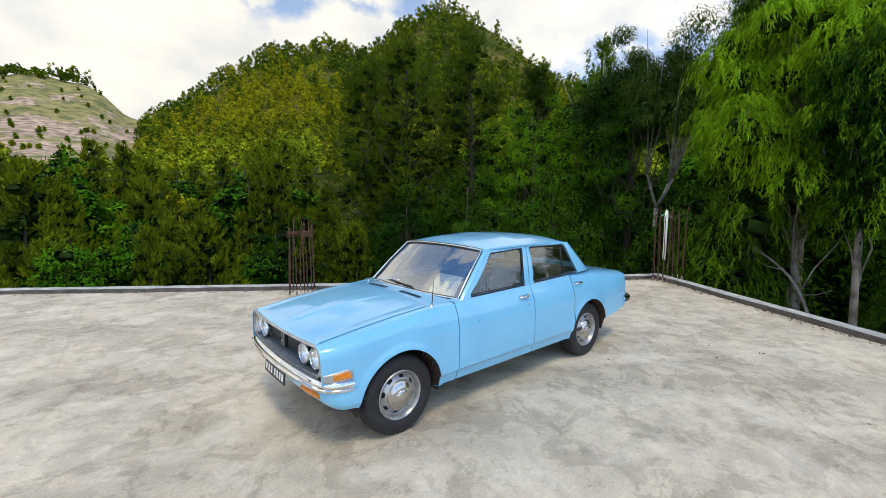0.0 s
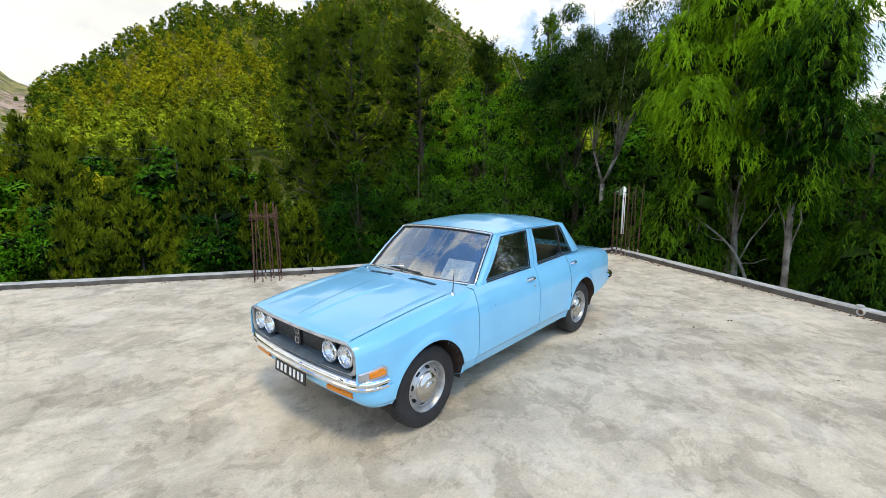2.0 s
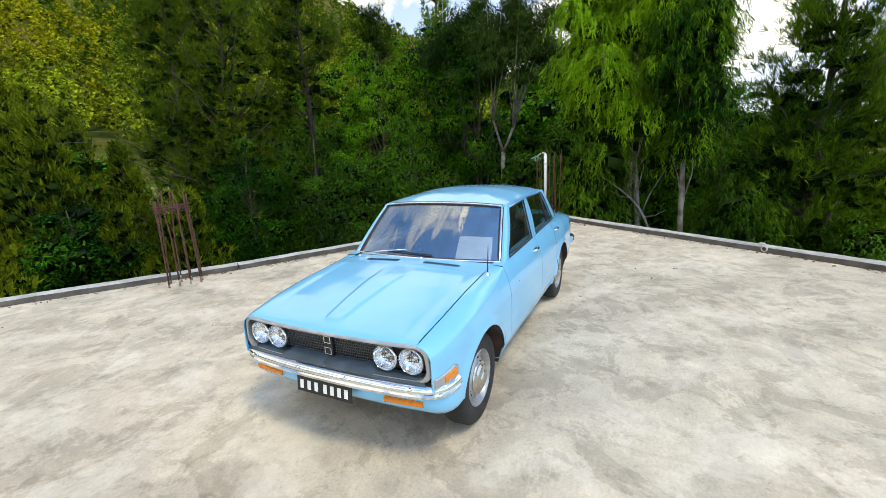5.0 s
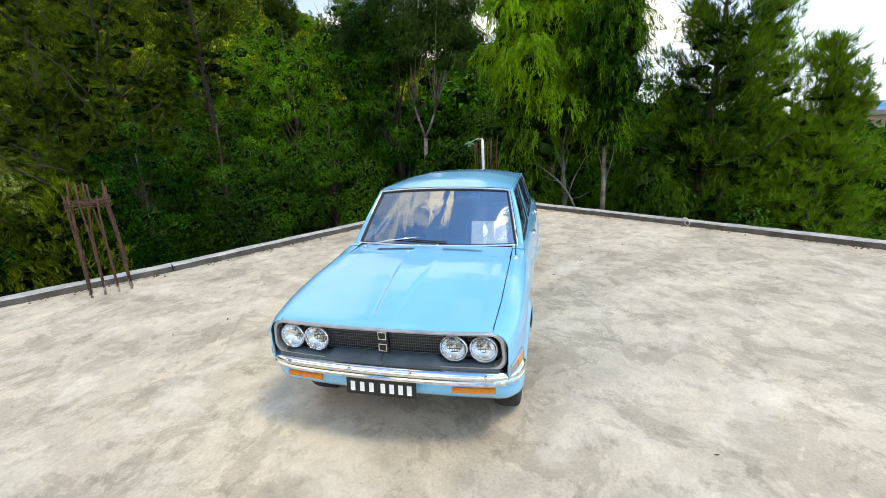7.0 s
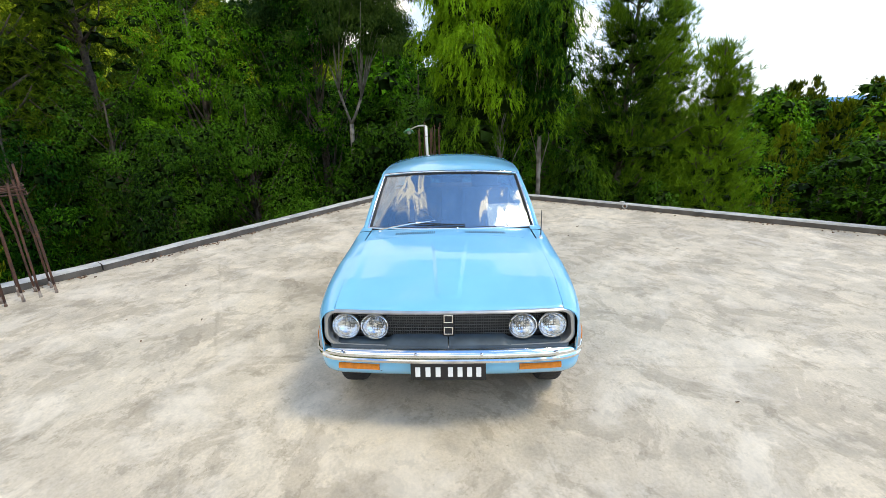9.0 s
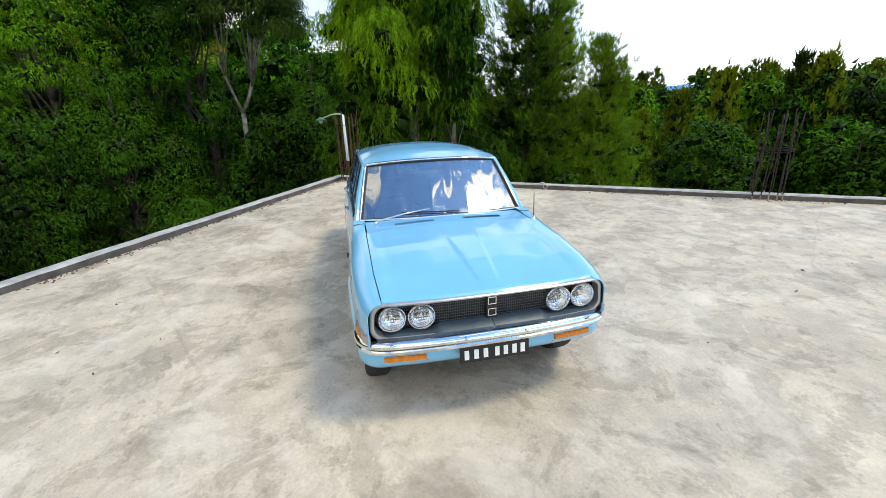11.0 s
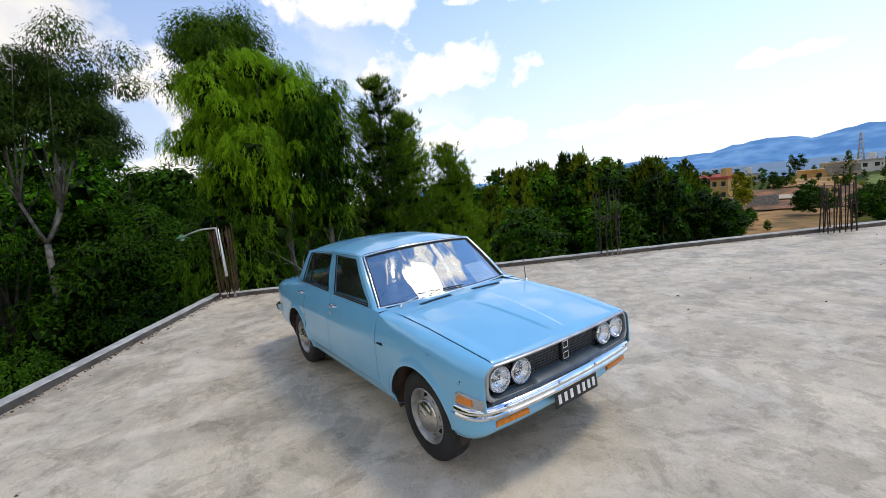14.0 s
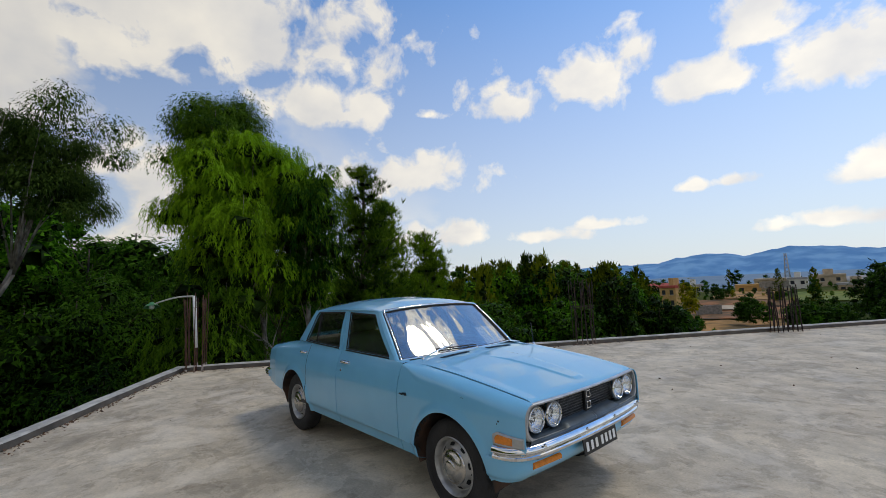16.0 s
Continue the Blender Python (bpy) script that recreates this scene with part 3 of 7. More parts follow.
def kerb_run(name, a, b, seed, start=0.0, stop=1.0):
    """A low kerb that stands on the slab's edge, slightly uneven, with a paler cement cap and shade painted into its
    sides.
    """
    rng = random.Random(seed)
    a, b = Vector(a), Vector(b)
    d = (b - a).normalized()
    inward = Vector((-d.y, d.x))
    if inward.dot(Vector((6, 3)) - a) < 0:
        inward = -inward
    length = (b - a).length
    n = max(2, int(length * (stop - start) / 0.22))
    rows = []
    for i in range(n + 1):
        p = a + d * length * (start + (stop - start) * i / n)
        j = lambda s: rng.uniform(-s, s)
        rows.append([(p - inward * 0.02, -0.02), (p - inward * 0.02, KERB_H - 0.02 + j(0.004)), (p + inward * 0.012, KERB_H + j(0.004)),
                     (p + inward * (KERB_W - 0.014 + j(0.006)), KERB_H + j(0.004)), (p + inward * (KERB_W + j(0.006)), KERB_H - 0.018 + j(0.004)), (p + inward * (KERB_W + 0.004 + j(0.006)), 0.0)])
    verts = [(q.x, q.y, z) for row in rows for q, z in row]
    faces, k = [], 6
    for i in range(n):
        for c in range(k - 1):
            faces.append((i * k + c, i * k + c + 1, (i + 1) * k + c + 1, (i + 1) * k + c))
    faces += [tuple(range(k)), tuple(reversed(range(n * k, n * k + k)))]
    me = mesh_from(name, verts, faces)
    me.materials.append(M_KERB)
    me.materials.append(M_KERBTOP)
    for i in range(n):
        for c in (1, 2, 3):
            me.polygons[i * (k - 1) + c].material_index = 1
    bm = bmesh.new()
    bm.from_mesh(me)
    bmesh.ops.recalc_face_normals(bm, faces=bm.faces)
    bm.to_mesh(me)
    bm.free()
    ob = part(name, me, None, None)
    return tagged(ob, "low rough cement kerb along the slab's edge", "kerb", kind="structure")


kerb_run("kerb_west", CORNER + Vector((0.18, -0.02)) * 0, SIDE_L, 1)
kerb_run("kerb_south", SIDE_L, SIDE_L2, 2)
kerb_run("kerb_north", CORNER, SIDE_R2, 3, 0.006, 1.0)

# ---- trees ----
def unit(v):
    return v / np.maximum(np.linalg.norm(v, axis=-1, keepdims=True), 1e-9)


def leaves(centres, ways, length, width, rng, curl=0.15, face=None):
    """Corners of one pointed, slightly folded leaf for each centre, along the given ways; face: where the blades look, roughly."""
    n = len(centres)
    ways = unit(ways)
    if face is None:
        side = unit(np.cross(ways, rng.normal(size=(n, 3))))
    else:
        f = unit(unit(face) + rng.normal(size=(n, 3)) * 0.38)
        ways = unit(ways - 0.85 * (ways * f).sum(-1, keepdims=True) * f)
        side = unit(np.cross(f, ways))
    up = np.cross(side, ways)
    L = (length * rng.uniform(0.65, 1.25, n))[:, None]
    W = (width * rng.uniform(0.7, 1.25, n))[:, None]
    mid = centres + ways * L * 0.45
    tip = centres + ways * L - up * L * curl
    q = np.stack([centres, mid + side * W * 0.5, tip, mid - side * W * 0.5], 1)
    return q.reshape(-1, 3)


def blades(centres, ways, length, width, rng, face=None):
    """Corners of one three-cornered blade for each centre: the small leaves and needles of trees in the middle distance."""
    n = len(centres)
    ways = unit(ways)
    if face is None:
        side = unit(np.cross(ways, rng.normal(size=(n, 3))))
    else:
        f = unit(unit(face) + rng.normal(size=(n, 3)) * 0.35)
        ways = unit(ways - 0.8 * (ways * f).sum(-1, keepdims=True) * f)
        side = unit(np.cross(f, ways))
    L = (length * rng.uniform(0.65, 1.3, n))[:, None]
    W = (width * rng.uniform(0.7, 1.3, n))[:, None]
    return np.stack([centres - side * W * 0.5, centres + side * W * 0.5, centres + ways * L], 1).reshape(-1, 3)


ICO_V = unit(np.array([(a, b * 1.618, 0) for a in (-1, 1) for b in (-1, 1)] + [(0, a, b * 1.618) for a in (-1, 1) for b in (-1, 1)] + [(b * 1.618, 0, a) for a in (-1, 1) for b in (-1, 1)], float))
_edge = np.linalg.norm(ICO_V[:, None] - ICO_V[None], axis=-1)
ICO_F = [(i, j, k) for i in range(12) for j in range(i + 1, 12) for k in range(j + 1, 12) if max(_edge[i, j], _edge[j, k], _edge[i, k]) < 1.1]


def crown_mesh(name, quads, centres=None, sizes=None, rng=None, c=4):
    """Loose leaves of c corners and, inside each clump, an added rough core that stops the light, mostly dark as
    painted shade.
    """
    quads = np.asarray(quads, np.float32)
    n = len(quads) // c
    m = 0 if centres is None else len(centres)
    core = np.zeros((0, 3), np.float32)
    faces = np.zeros((0, 3), np.int32)
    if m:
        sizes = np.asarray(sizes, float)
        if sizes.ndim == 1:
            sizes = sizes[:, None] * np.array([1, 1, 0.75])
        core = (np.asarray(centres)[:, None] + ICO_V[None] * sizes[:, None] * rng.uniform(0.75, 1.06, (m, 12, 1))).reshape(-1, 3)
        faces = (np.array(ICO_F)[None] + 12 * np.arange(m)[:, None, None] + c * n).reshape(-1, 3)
    k = len(faces)
    me = bpy.data.meshes.new(name)
    me.vertices.add(c * n + len(core))
    me.vertices.foreach_set("co", np.concatenate([quads, core]).astype(np.float32).ravel())
    me.loops.add(c * n + 3 * k)
    me.loops.foreach_set("vertex_index", np.concatenate([np.arange(c * n), faces.ravel()]).astype(np.int32))
    me.polygons.add(n + k)
    me.polygons.foreach_set("loop_start", np.concatenate([np.arange(0, c * n, c), c * n + 3 * np.arange(k)]).astype(np.int32))
    me.polygons.foreach_set("loop_total", np.concatenate([np.full(n, c), np.full(k, 3)]).astype(np.int32))
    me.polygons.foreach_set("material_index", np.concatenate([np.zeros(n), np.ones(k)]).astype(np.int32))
    me.update()
    me.validate()
    return me


def tufts(tips, ways, count, length, width, spread, rng):
    """Bundles of needles that fan out from each twig's tip."""
    c = np.repeat(tips, count, 0)
    w = np.repeat(unit(ways), count, 0) + rng.normal(size=(len(tips) * count, 3)) * spread
    return leaves(c, w, length, width, rng, 0.05)


def limb_bm(base, height, radius, limbs, rng, lean=(0, 0), sides=9, slim=0.55):
    """A tapered, slightly bent trunk with limbs; limbs are (start share, way, length)."""
    bm = bmesh.new()
    pts, rad = [], []
    for i in range(9):
        s = i / 8
        pts.append((base[0] + lean[0] * s + 0.06 * height * 0.25 * math.sin(3.1 * s + base[0]), base[1] + lean[1] * s + 0.05 * height * 0.25 * math.sin(2.3 * s + base[1]), base[2] + height * s))
        rad.append(radius * (1 - 0.86 * s) + (0.25 * radius if i == 0 else 0))
    add_tube(bm, pts, rad, sides)
    for s, way, length in limbs:
        p0 = np.array(pts[0]) + 0.0
        k = s * 8
        i = min(int(k), 7)
        p0 = np.array(pts[i]) * (1 - (k - i)) + np.array(pts[i + 1]) * (k - i)
        w = np.array(way, float) / np.linalg.norm(way)
        r0 = max(radius * (1 - 0.86 * s) * slim, 0.010)
        lp = [tuple(p0 + w * length * q + np.array([0, 0, 0.18 * length * q * q]) + rng.normal(size=3) * 0.03 * length * (q > 0)) for q in (0, 0.25, 0.5, 0.75, 1)]
        add_tube(bm, lp, [r0, r0 * 0.8, r0 * 0.6, r0 * 0.4, r0 * 0.2], 6)
    return bm


def plant(name, label, category, bark, leaf, trunk, crown, group=""):
    base = empty(name)
    part("trunk", trunk, bark, base)
    crown.materials.append(leaf)
    # second slot: the dark cores that paint shade inside the crown
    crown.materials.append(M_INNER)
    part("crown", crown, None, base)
    return tagged(base, label, category, group)


def pine(x, y, z0, top, radius, seed, dense=1.0, low=0.18, leaders=0, power=0.75, tuft=0.26, needle=0.038, count=5, spread=0.55, material=None, label="tall green pine with long needles in tufts"):
    """A long-needled pine: whorls of rising boughs, tufts towards their ends."""
    rng = np.random.default_rng(seed)
    h = top - z0
    limbs, tips, ways, cores = [], [], [], []
    s = low
    while s < 0.97:
        for _ in range(rng.integers(4, 7)):
            a = rng.uniform(0, 2 * math.pi)
            t = (s - low) / (1 - low)
            reach = radius * (1.0 - t) ** power * rng.uniform(0.65, 1.12) * min(1, 0.55 + 2.2 * t) + 0.15
            w = np.array([math.cos(a), math.sin(a), 0.22 + 0.65 * t])
            limbs.append((min(s, 0.985), w, reach))
            base = np.array([x, y, z0 + h * s])
            wn = w / np.linalg.norm(w)
            m = max(4, int(26 * dense * reach / max(radius, 1) + 5))
            q = rng.uniform(0.28, 1.0, m) ** 0.8
            pos = base + wn * (reach * q)[:, None] + np.array([0, 0, 1.0]) * (0.18 * reach * q * q)[:, None]
            pos = pos + rng.normal(size=(m, 3)) * (0.06 + 0.16 * reach * (0.35 + 0.65 * q))[:, None] * np.array([1, 1, 0.55])
            for q in (0.55,):
                cores.append((*(base + wn * reach * q + np.array([0, 0, 0.18 * reach * q * q])), 0.05 + 0.15 * reach))
            tips.append(pos)
            ways.append(np.tile(wn * 0.6 + np.array([0, 0, 0.75]), (m, 1)) + rng.normal(size=(m, 3)) * 0.35)
        s += rng.uniform(0.022, 0.045) * (10 / max(h, 6)) ** 0.4
    for k in range(leaders + 1):
        a = rng.uniform(0, 6.28)
        off = np.array([math.cos(a), math.sin(a), 0]) * radius * 0.35 * (k > 0)
        zt = top - (0.5 + 0.35 * k if k else 0)
        m = 26
        q = np.linspace(0, 1, m)
        tips.append(np.array([x, y, zt - 1.1]) + off + np.array([0, 0, 1.1]) * q[:, None] + rng.normal(size=(m, 3)) * 0.035)
        ways.append(np.tile([0, 0, 1.0], (m, 1)) + rng.normal(size=(m, 3)) * 0.35)
    crown = tufts(np.concatenate(tips), np.concatenate(ways), count, tuft, needle, spread, rng)
    cores = np.array(cores)
    crown = crown_mesh("crown", crown, cores[:, :3], cores[:, 3:] * np.array([1, 1, 0.5]), rng)
    trunk = limb_bm((x, y, z0), h, 0.013 * h + 0.06, limbs[:: max(1, len(limbs) // 60)], rng)
    return plant("pine_tree", label, "tree", M_BARK_DARK, material or M_PINE, trunk, crown)


def clump_points(centre, radii, clumps, per, size, rng, squash=0.75, fill=0.5, hollow=0.62):
    """Points in uneven clumps through an ellipsoid crown, with ways that droop outwards."""
    d = unit(rng.normal(size=(clumps, 3)))
    rad = rng.uniform(fill, 1.0, clumps)[:, None]
    cc = np.array(centre) + d * rad * np.array(radii)
    sz = size * rng.uniform(0.55, 1.3, clumps)
    p = unit(rng.normal(size=(clumps * per, 3))) * (hollow + (1.04 - hollow) * rng.uniform(0, 1, clumps * per) ** 1.3)[:, None]
    pts = np.repeat(cc, per, 0) + p * np.repeat(sz, per)[:, None] * np.array([1, 1, squash])
    return cc, pts, p, sz


def broadleaf(x, y, z0, top, radius, seed, leaf=0.155, width=0.048, clumps=90, per=150, size=0.70, material=None, bark=None, droop=0.8, core=0.36, hollow=0.62, low=None, lean=(0, 0), fill=0.5,
              name="broadleaf_tree", label="bushy green broadleaf tree", trunk_r=None, category="tree"):
    rng = np.random.default_rng(seed)
    low = z0 + (top - z0) * 0.35 if low is None else low
    centre = (x + lean[0], y + lean[1], (top + low) / 2)
    radii = (radius - size * 0.4, radius - size * 0.4, (top - low) / 2 - size * 0.3)
    cc, pts, out, sz = clump_points(centre, radii, clumps, int(per * 2.1), size, rng, fill=fill, hollow=hollow)
    ways = out * 0.8 + np.array([0, 0, -droop]) + rng.normal(size=pts.shape) * 0.45
    face = out + 0.55 * unit(pts - np.array(centre)) + np.array([0, 0, 0.45])
    crown = crown_mesh("crown", blades(pts, ways, leaf * 0.78, width * 0.85, rng, face), cc, sz * core, rng, 3)
    h = (top - z0) * 0.86
    limbs = []
    for c in cc[:: max(1, clumps // 26)]:
        s = min(max((c[2] - z0) / h - rng.uniform(0.15, 0.3), 0.15), 0.95)
        v = c - np.array([x + lean[0] * s, y + lean[1] * s, z0 + h * s])
        limbs.append((s, v, float(np.linalg.norm(v))))
    trunk = limb_bm((x, y, z0), h, trunk_r or 0.014 * (top - z0) + 0.05, limbs[:: 2 if core < 0.3 else 1], rng, lean, slim=0.3 if core < 0.3 else 0.5)
    return plant(name, label, category, bark or M_BARK_DARK, material or M_BROAD, trunk, crown)


def weeping(x, y, z0, top, radius, seed, low, strands=1500, per=17, length=0.50, lean=(0, 0), label="weeping tree with hanging yellow-green leaves", material=None):
    """A tree whose thin twigs hang, set with long narrow leaves."""
    rng = np.random.default_rng(seed)
    centre = np.array([x + lean[0], y + lean[1], (top + low) / 2 + 0.25 * length])
    nb = max(16, int(27 * radius * radius ** 0.5))
    d = unit(rng.normal(size=(nb, 3)) + np.array([0, 0, 0.2]))
    heads = centre + d * rng.uniform(0.42, 1.0, nb)[:, None] * np.array([radius * 0.84, radius * 0.84, (top - low) / 2 * 0.9])
    pick = rng.integers(0, nb, strands)
    p = unit(rng.normal(size=(strands, 3)) + np.array([0, 0, 0.45])) * (rng.uniform(0.25, 1, strands) ** 0.5)[:, None]
    reach = rng.uniform(0.40, 0.78, nb)[pick][:, None]
    start = heads[pick] + p * np.array([0.92, 0.92, 0.55]) * reach
    outward = unit(p * np.array([1, 1, 0.35]) + rng.normal(size=p.shape) * 0.25)
    ln = length * rng.uniform(0.35, 1.15, strands) * (1.15 - 0.5 * np.clip(p[:, 2], 0, 1))
    q = np.linspace(0.0, 1.0, per)
    sway = rng.normal(size=(strands, 1, 3)) * 0.04
    pos = start[:, None] + outward[:, None] * (ln[:, None, None] * 0.36 * (1 - (1 - q) ** 2)[None, :, None]) + np.array([0, 0, -1.0]) * (ln[:, None, None] * (0.72 * q ** 1.5)[None, :, None]) + sway * q[None, :, None]
    pos = pos + rng.normal(size=pos.shape) * 0.022
    pos = pos.reshape(-1, 3)
    ways = np.tile([0, 0, -1.0], (len(pos), 1)) + np.repeat(outward, per, 0) * 0.45 + rng.normal(size=pos.shape) * 0.30
    face = np.repeat(p * np.array([1, 1, 0.6]), per, 0) + np.array([0, 0, 0.30]) + rng.normal(size=pos.shape) * 0.25
    crown = blades(pos, ways, 0.140, 0.024, rng, face)
    reach_of = rng.uniform(0.32, 0.46, nb)
    cores = heads - np.array([0, 0, 0.22])
    crown = crown_mesh("crown", crown, cores, reach_of[:, None] * np.array([1, 1, 0.62]), rng, 3)
    h = (top - z0) * 0.9
    limbs = []
    for c in heads[::2]:
        s = min(max((c[2] - z0) / h - 0.2, 0.3), 0.95)
        v = c - np.array([x + lean[0] * s, y + lean[1] * s, z0 + h * s])
        limbs.append((s, v, float(np.linalg.norm(v))))
    trunk = limb_bm((x, y, z0), h, 0.12, limbs, rng, lean, slim=0.3)
    return plant("weeping_tree", label, "tree", M_BARK_PALE, material or M_WEEP, trunk, crown)


def eucalyptus(x, y, z0, top, seed):
    """A pale trunk that forks low into long stems, with an open crown of drooping leaves on top."""
    rng = np.random.default_rng(seed)
    bm = bmesh.new()
    fork = np.array([x, y + 0.15, 1.45])
    add_tube(bm, [(x + 0.15, y + 0.05, z0), (x + 0.10, y - 0.05, -2.6), (x, y + 0.10, -0.6), tuple(fork)], [0.20, 0.125, 0.105, 0.09], 10)
    cc, stems = [], []
    for k in range(3):
        a = 0.6 + 2.1 * k
        knee = fork + np.array([0.35 * math.cos(a), 0.60 * math.sin(a) + 0.18, 0.95 + 0.2 * k])
        add_tube(bm, [tuple(fork), tuple(fork * 0.5 + knee * 0.5 + np.array([0, 0, -0.06])), tuple(knee)], [0.062, 0.052, 0.044], 8)
        for q in range(5):
            tip = knee + np.array([rng.normal() * 0.8, rng.normal() * 0.95 + 0.35, rng.uniform(2.4, 5.6)])
            mid = knee * 0.55 + tip * 0.45 + np.array([0, 0, 0.35])
            add_tube(bm, [tuple(knee), tuple(mid), tuple(tip)], [0.034, 0.022, 0.008], 6)
            stems.append((knee, mid, tip))
    for knee, mid, tip in stems:
        for q in range(5):
            t = rng.uniform(0.1, 1.0)
            c = mid * (1 - t) + tip * t + rng.normal(size=3) * np.array([0.55, 0.65, 0.40])
            c[2] = min(max(c[2], 3.6), top - 0.4)
            cc.append(c)
    cc = np.array(cc)
    sz = rng.uniform(0.42, 0.85, len(cc))
    per = 620
    p = unit(rng.normal(size=(len(cc) * per, 3))) * (0.45 + 0.6 * rng.uniform(0, 1, len(cc) * per))[:, None]
    pts = np.repeat(cc, per, 0) + p * np.repeat(sz, per)[:, None] * np.array([1, 1, 0.7])
    ways = p * 0.6 + np.array([0, 0, -0.9]) + rng.normal(size=pts.shape) * 0.4
    crown = crown_mesh("crown", blades(pts, ways, 0.135, 0.040, rng, p + np.array([0, 0, 0.45])), cc, sz * 0.14, rng, 3)
    return plant("eucalyptus_tree", "tall eucalyptus with pale forked stems and open crown", "tree", M_BARK_PALE, M_EUCA, bm, crown)


def gz(x, y):
    return float(ground_z(x, y)) - 0.15


# the trees that stand close round the slab
weeping(-7.5, 1.55, gz(-7.5, 1.55), 6.3, 2.05, 11, 0.5, strands=6800, lean=(-1.2, -0.60))
weeping(-7.6, 2.3, gz(-7.6, 2.3), 4.9, 1.0, 15, 0.9, strands=1900, lean=(-0.1, -0.05), label="slim weeping tree with hanging green leaves")
weeping(-8.3, 0.2, gz(-8.3, 0.2), 2.4, 1.5, 12, -1.6, strands=1500, length=0.9, label="low weeping tree with drooping green leaves", material=M_WEEPDARK)
weeping(-8.2, 3.4, gz(-8.2, 3.4), 0.7, 1.2, 13, -2.0, strands=1200, material=M_WEEPDARK, label="small weeping tree beside the slab")
broadleaf(-10.0, 0.8, gz(-10.0, 0.8), 7.8, 1.85, 14, leaf=0.13, width=0.036, clumps=84, per=290, size=0.58, core=0.22, hollow=0.4, material=M_WEEPDARK, bark=M_BARK_PALE, droop=0.9, low=3.3, label="tall slender tree with drooping green leaves")
pine(-9.4, 5.0, gz(-9.4, 5.0), 5.6, 2.7, 21, dense=2.0, leaders=3, low=0.2, tuft=0.25, needle=0.014, count=14, spread=0.42)
pine(-10.6, 6.6, gz(-10.6, 6.6), 4.9, 2.4, 27, dense=2.0, leaders=3, low=0.2, tuft=0.25, needle=0.014, count=14, spread=0.42)
pine(-8.9, 7.3, gz(-8.9, 7.3), 3.4, 1.9, 22, dense=1.9, leaders=3, low=0.2, tuft=0.24, needle=0.014, count=14, spread=0.42)
eucalyptus(-14.8, -4.5, gz(-14.8, -4.5), 9.2, 31)
eucalyptus(-16.4, -7.6, gz(-16.4, -7.6), 10.2, 45)
broadleaf(-15.4, -6.0, gz(-15.4, -6.0), 7.6, 2.3, 32, clumps=90, per=135, material=M_LIME, low=-3.5)
broadleaf(-15.0, -10.6, gz(-15.0, -10.6), 7.9, 3.0, 33, clumps=130, per=135, material=M_LIME, low=-3.5)
broadleaf(-13.0, -8.0, gz(-13, -8), 3.6, 2.3, 34, clumps=90, per=135, material=M_BROADDARK, low=-4.5)
broadleaf(-11.4, -5.6, gz(-11.4, -5.6), -0.8, 2.0, 35, clumps=80, per=135, material=M_BROADDARK, low=-4.5)
pine(-18.6, -9.0, gz(-18.6, -9.0), 10.2, 2.5, 23, dense=1.8, leaders=4)
pine(-12.6, -18.2, gz(-12.6, -18.2), 11.0, 4.2, 24, dense=2.0, power=0.42, leaders=2, low=0.04, tuft=0.34, needle=0.020, count=8, material=M_PINEDARK)
pine(-10.4, -19.6, gz(-10.4, -19.6), 9.6, 3.2, 28, dense=1.6, power=0.42, leaders=1, low=0.04, tuft=0.34, needle=0.020, count=8, material=M_PINEDARK)
pine(-15.6, -15.8, gz(-15.6, -15.8), 11.4, 4.0, 25, dense=2.0, power=0.42, leaders=2, low=0.04, tuft=0.34, needle=0.020, count=8, material=M_PINEDARK)
pine(-17.8, -12.8, gz(-17.8, -12.8), 9.3, 3.0, 26, dense=2.0, power=0.5, leaders=2, low=0.06, tuft=0.32, needle=0.020, count=8, material=M_PINEDARK)
broadleaf(-13.2, -13.6, gz(-13.2, -13.6), 3.8, 2.6, 36, clumps=90, per=135, material=M_BROADDARK, low=-4.5)
broadleaf(-21.0, -2.0, gz(-21, -2), 5.4, 2.6, 37, clumps=80, per=135, low=-3.0)
broadleaf(-16.5, 1.5, gz(-16.5, 1.5), 4.8, 2.4, 38, clumps=80, per=135, material=M_BROADDARK, low=-3.0)
broadleaf(-13.4, 3.6, gz(-13.4, 3.6), 3.6, 1.9, 39, clumps=70, per=135, low=-3.0)
broadleaf(-10.2, -9.6, gz(-10.2, -9.6), 1.8, 2.0, 40, clumps=80, per=135, material=M_BROADDARK, low=-4.8)
broadleaf(-9.8, -14.6, gz(-9.8, -14.6), 2.6, 2.4, 41, clumps=90, per=135, material=M_BROAD, low=-4.8)
broadleaf(-16.8, -8.2, gz(-16.8, -8.2), 8.8, 2.4, 42, clumps=90, per=135, material=M_BROAD, low=-3.5)
broadleaf(-27.0, 4.4, gz(-27.0, 4.4), 6.6, 2.6, 43, leaf=0.17, width=0.09, clumps=80, per=135, size=0.9, material=M_BROADDARK, low=-3.5)
broadleaf(-14.6, -1.8, gz(-14.6, -1.8), 2.6, 2.2, 44, clumps=80, per=135, material=M_BROADDARK, low=-4.5)
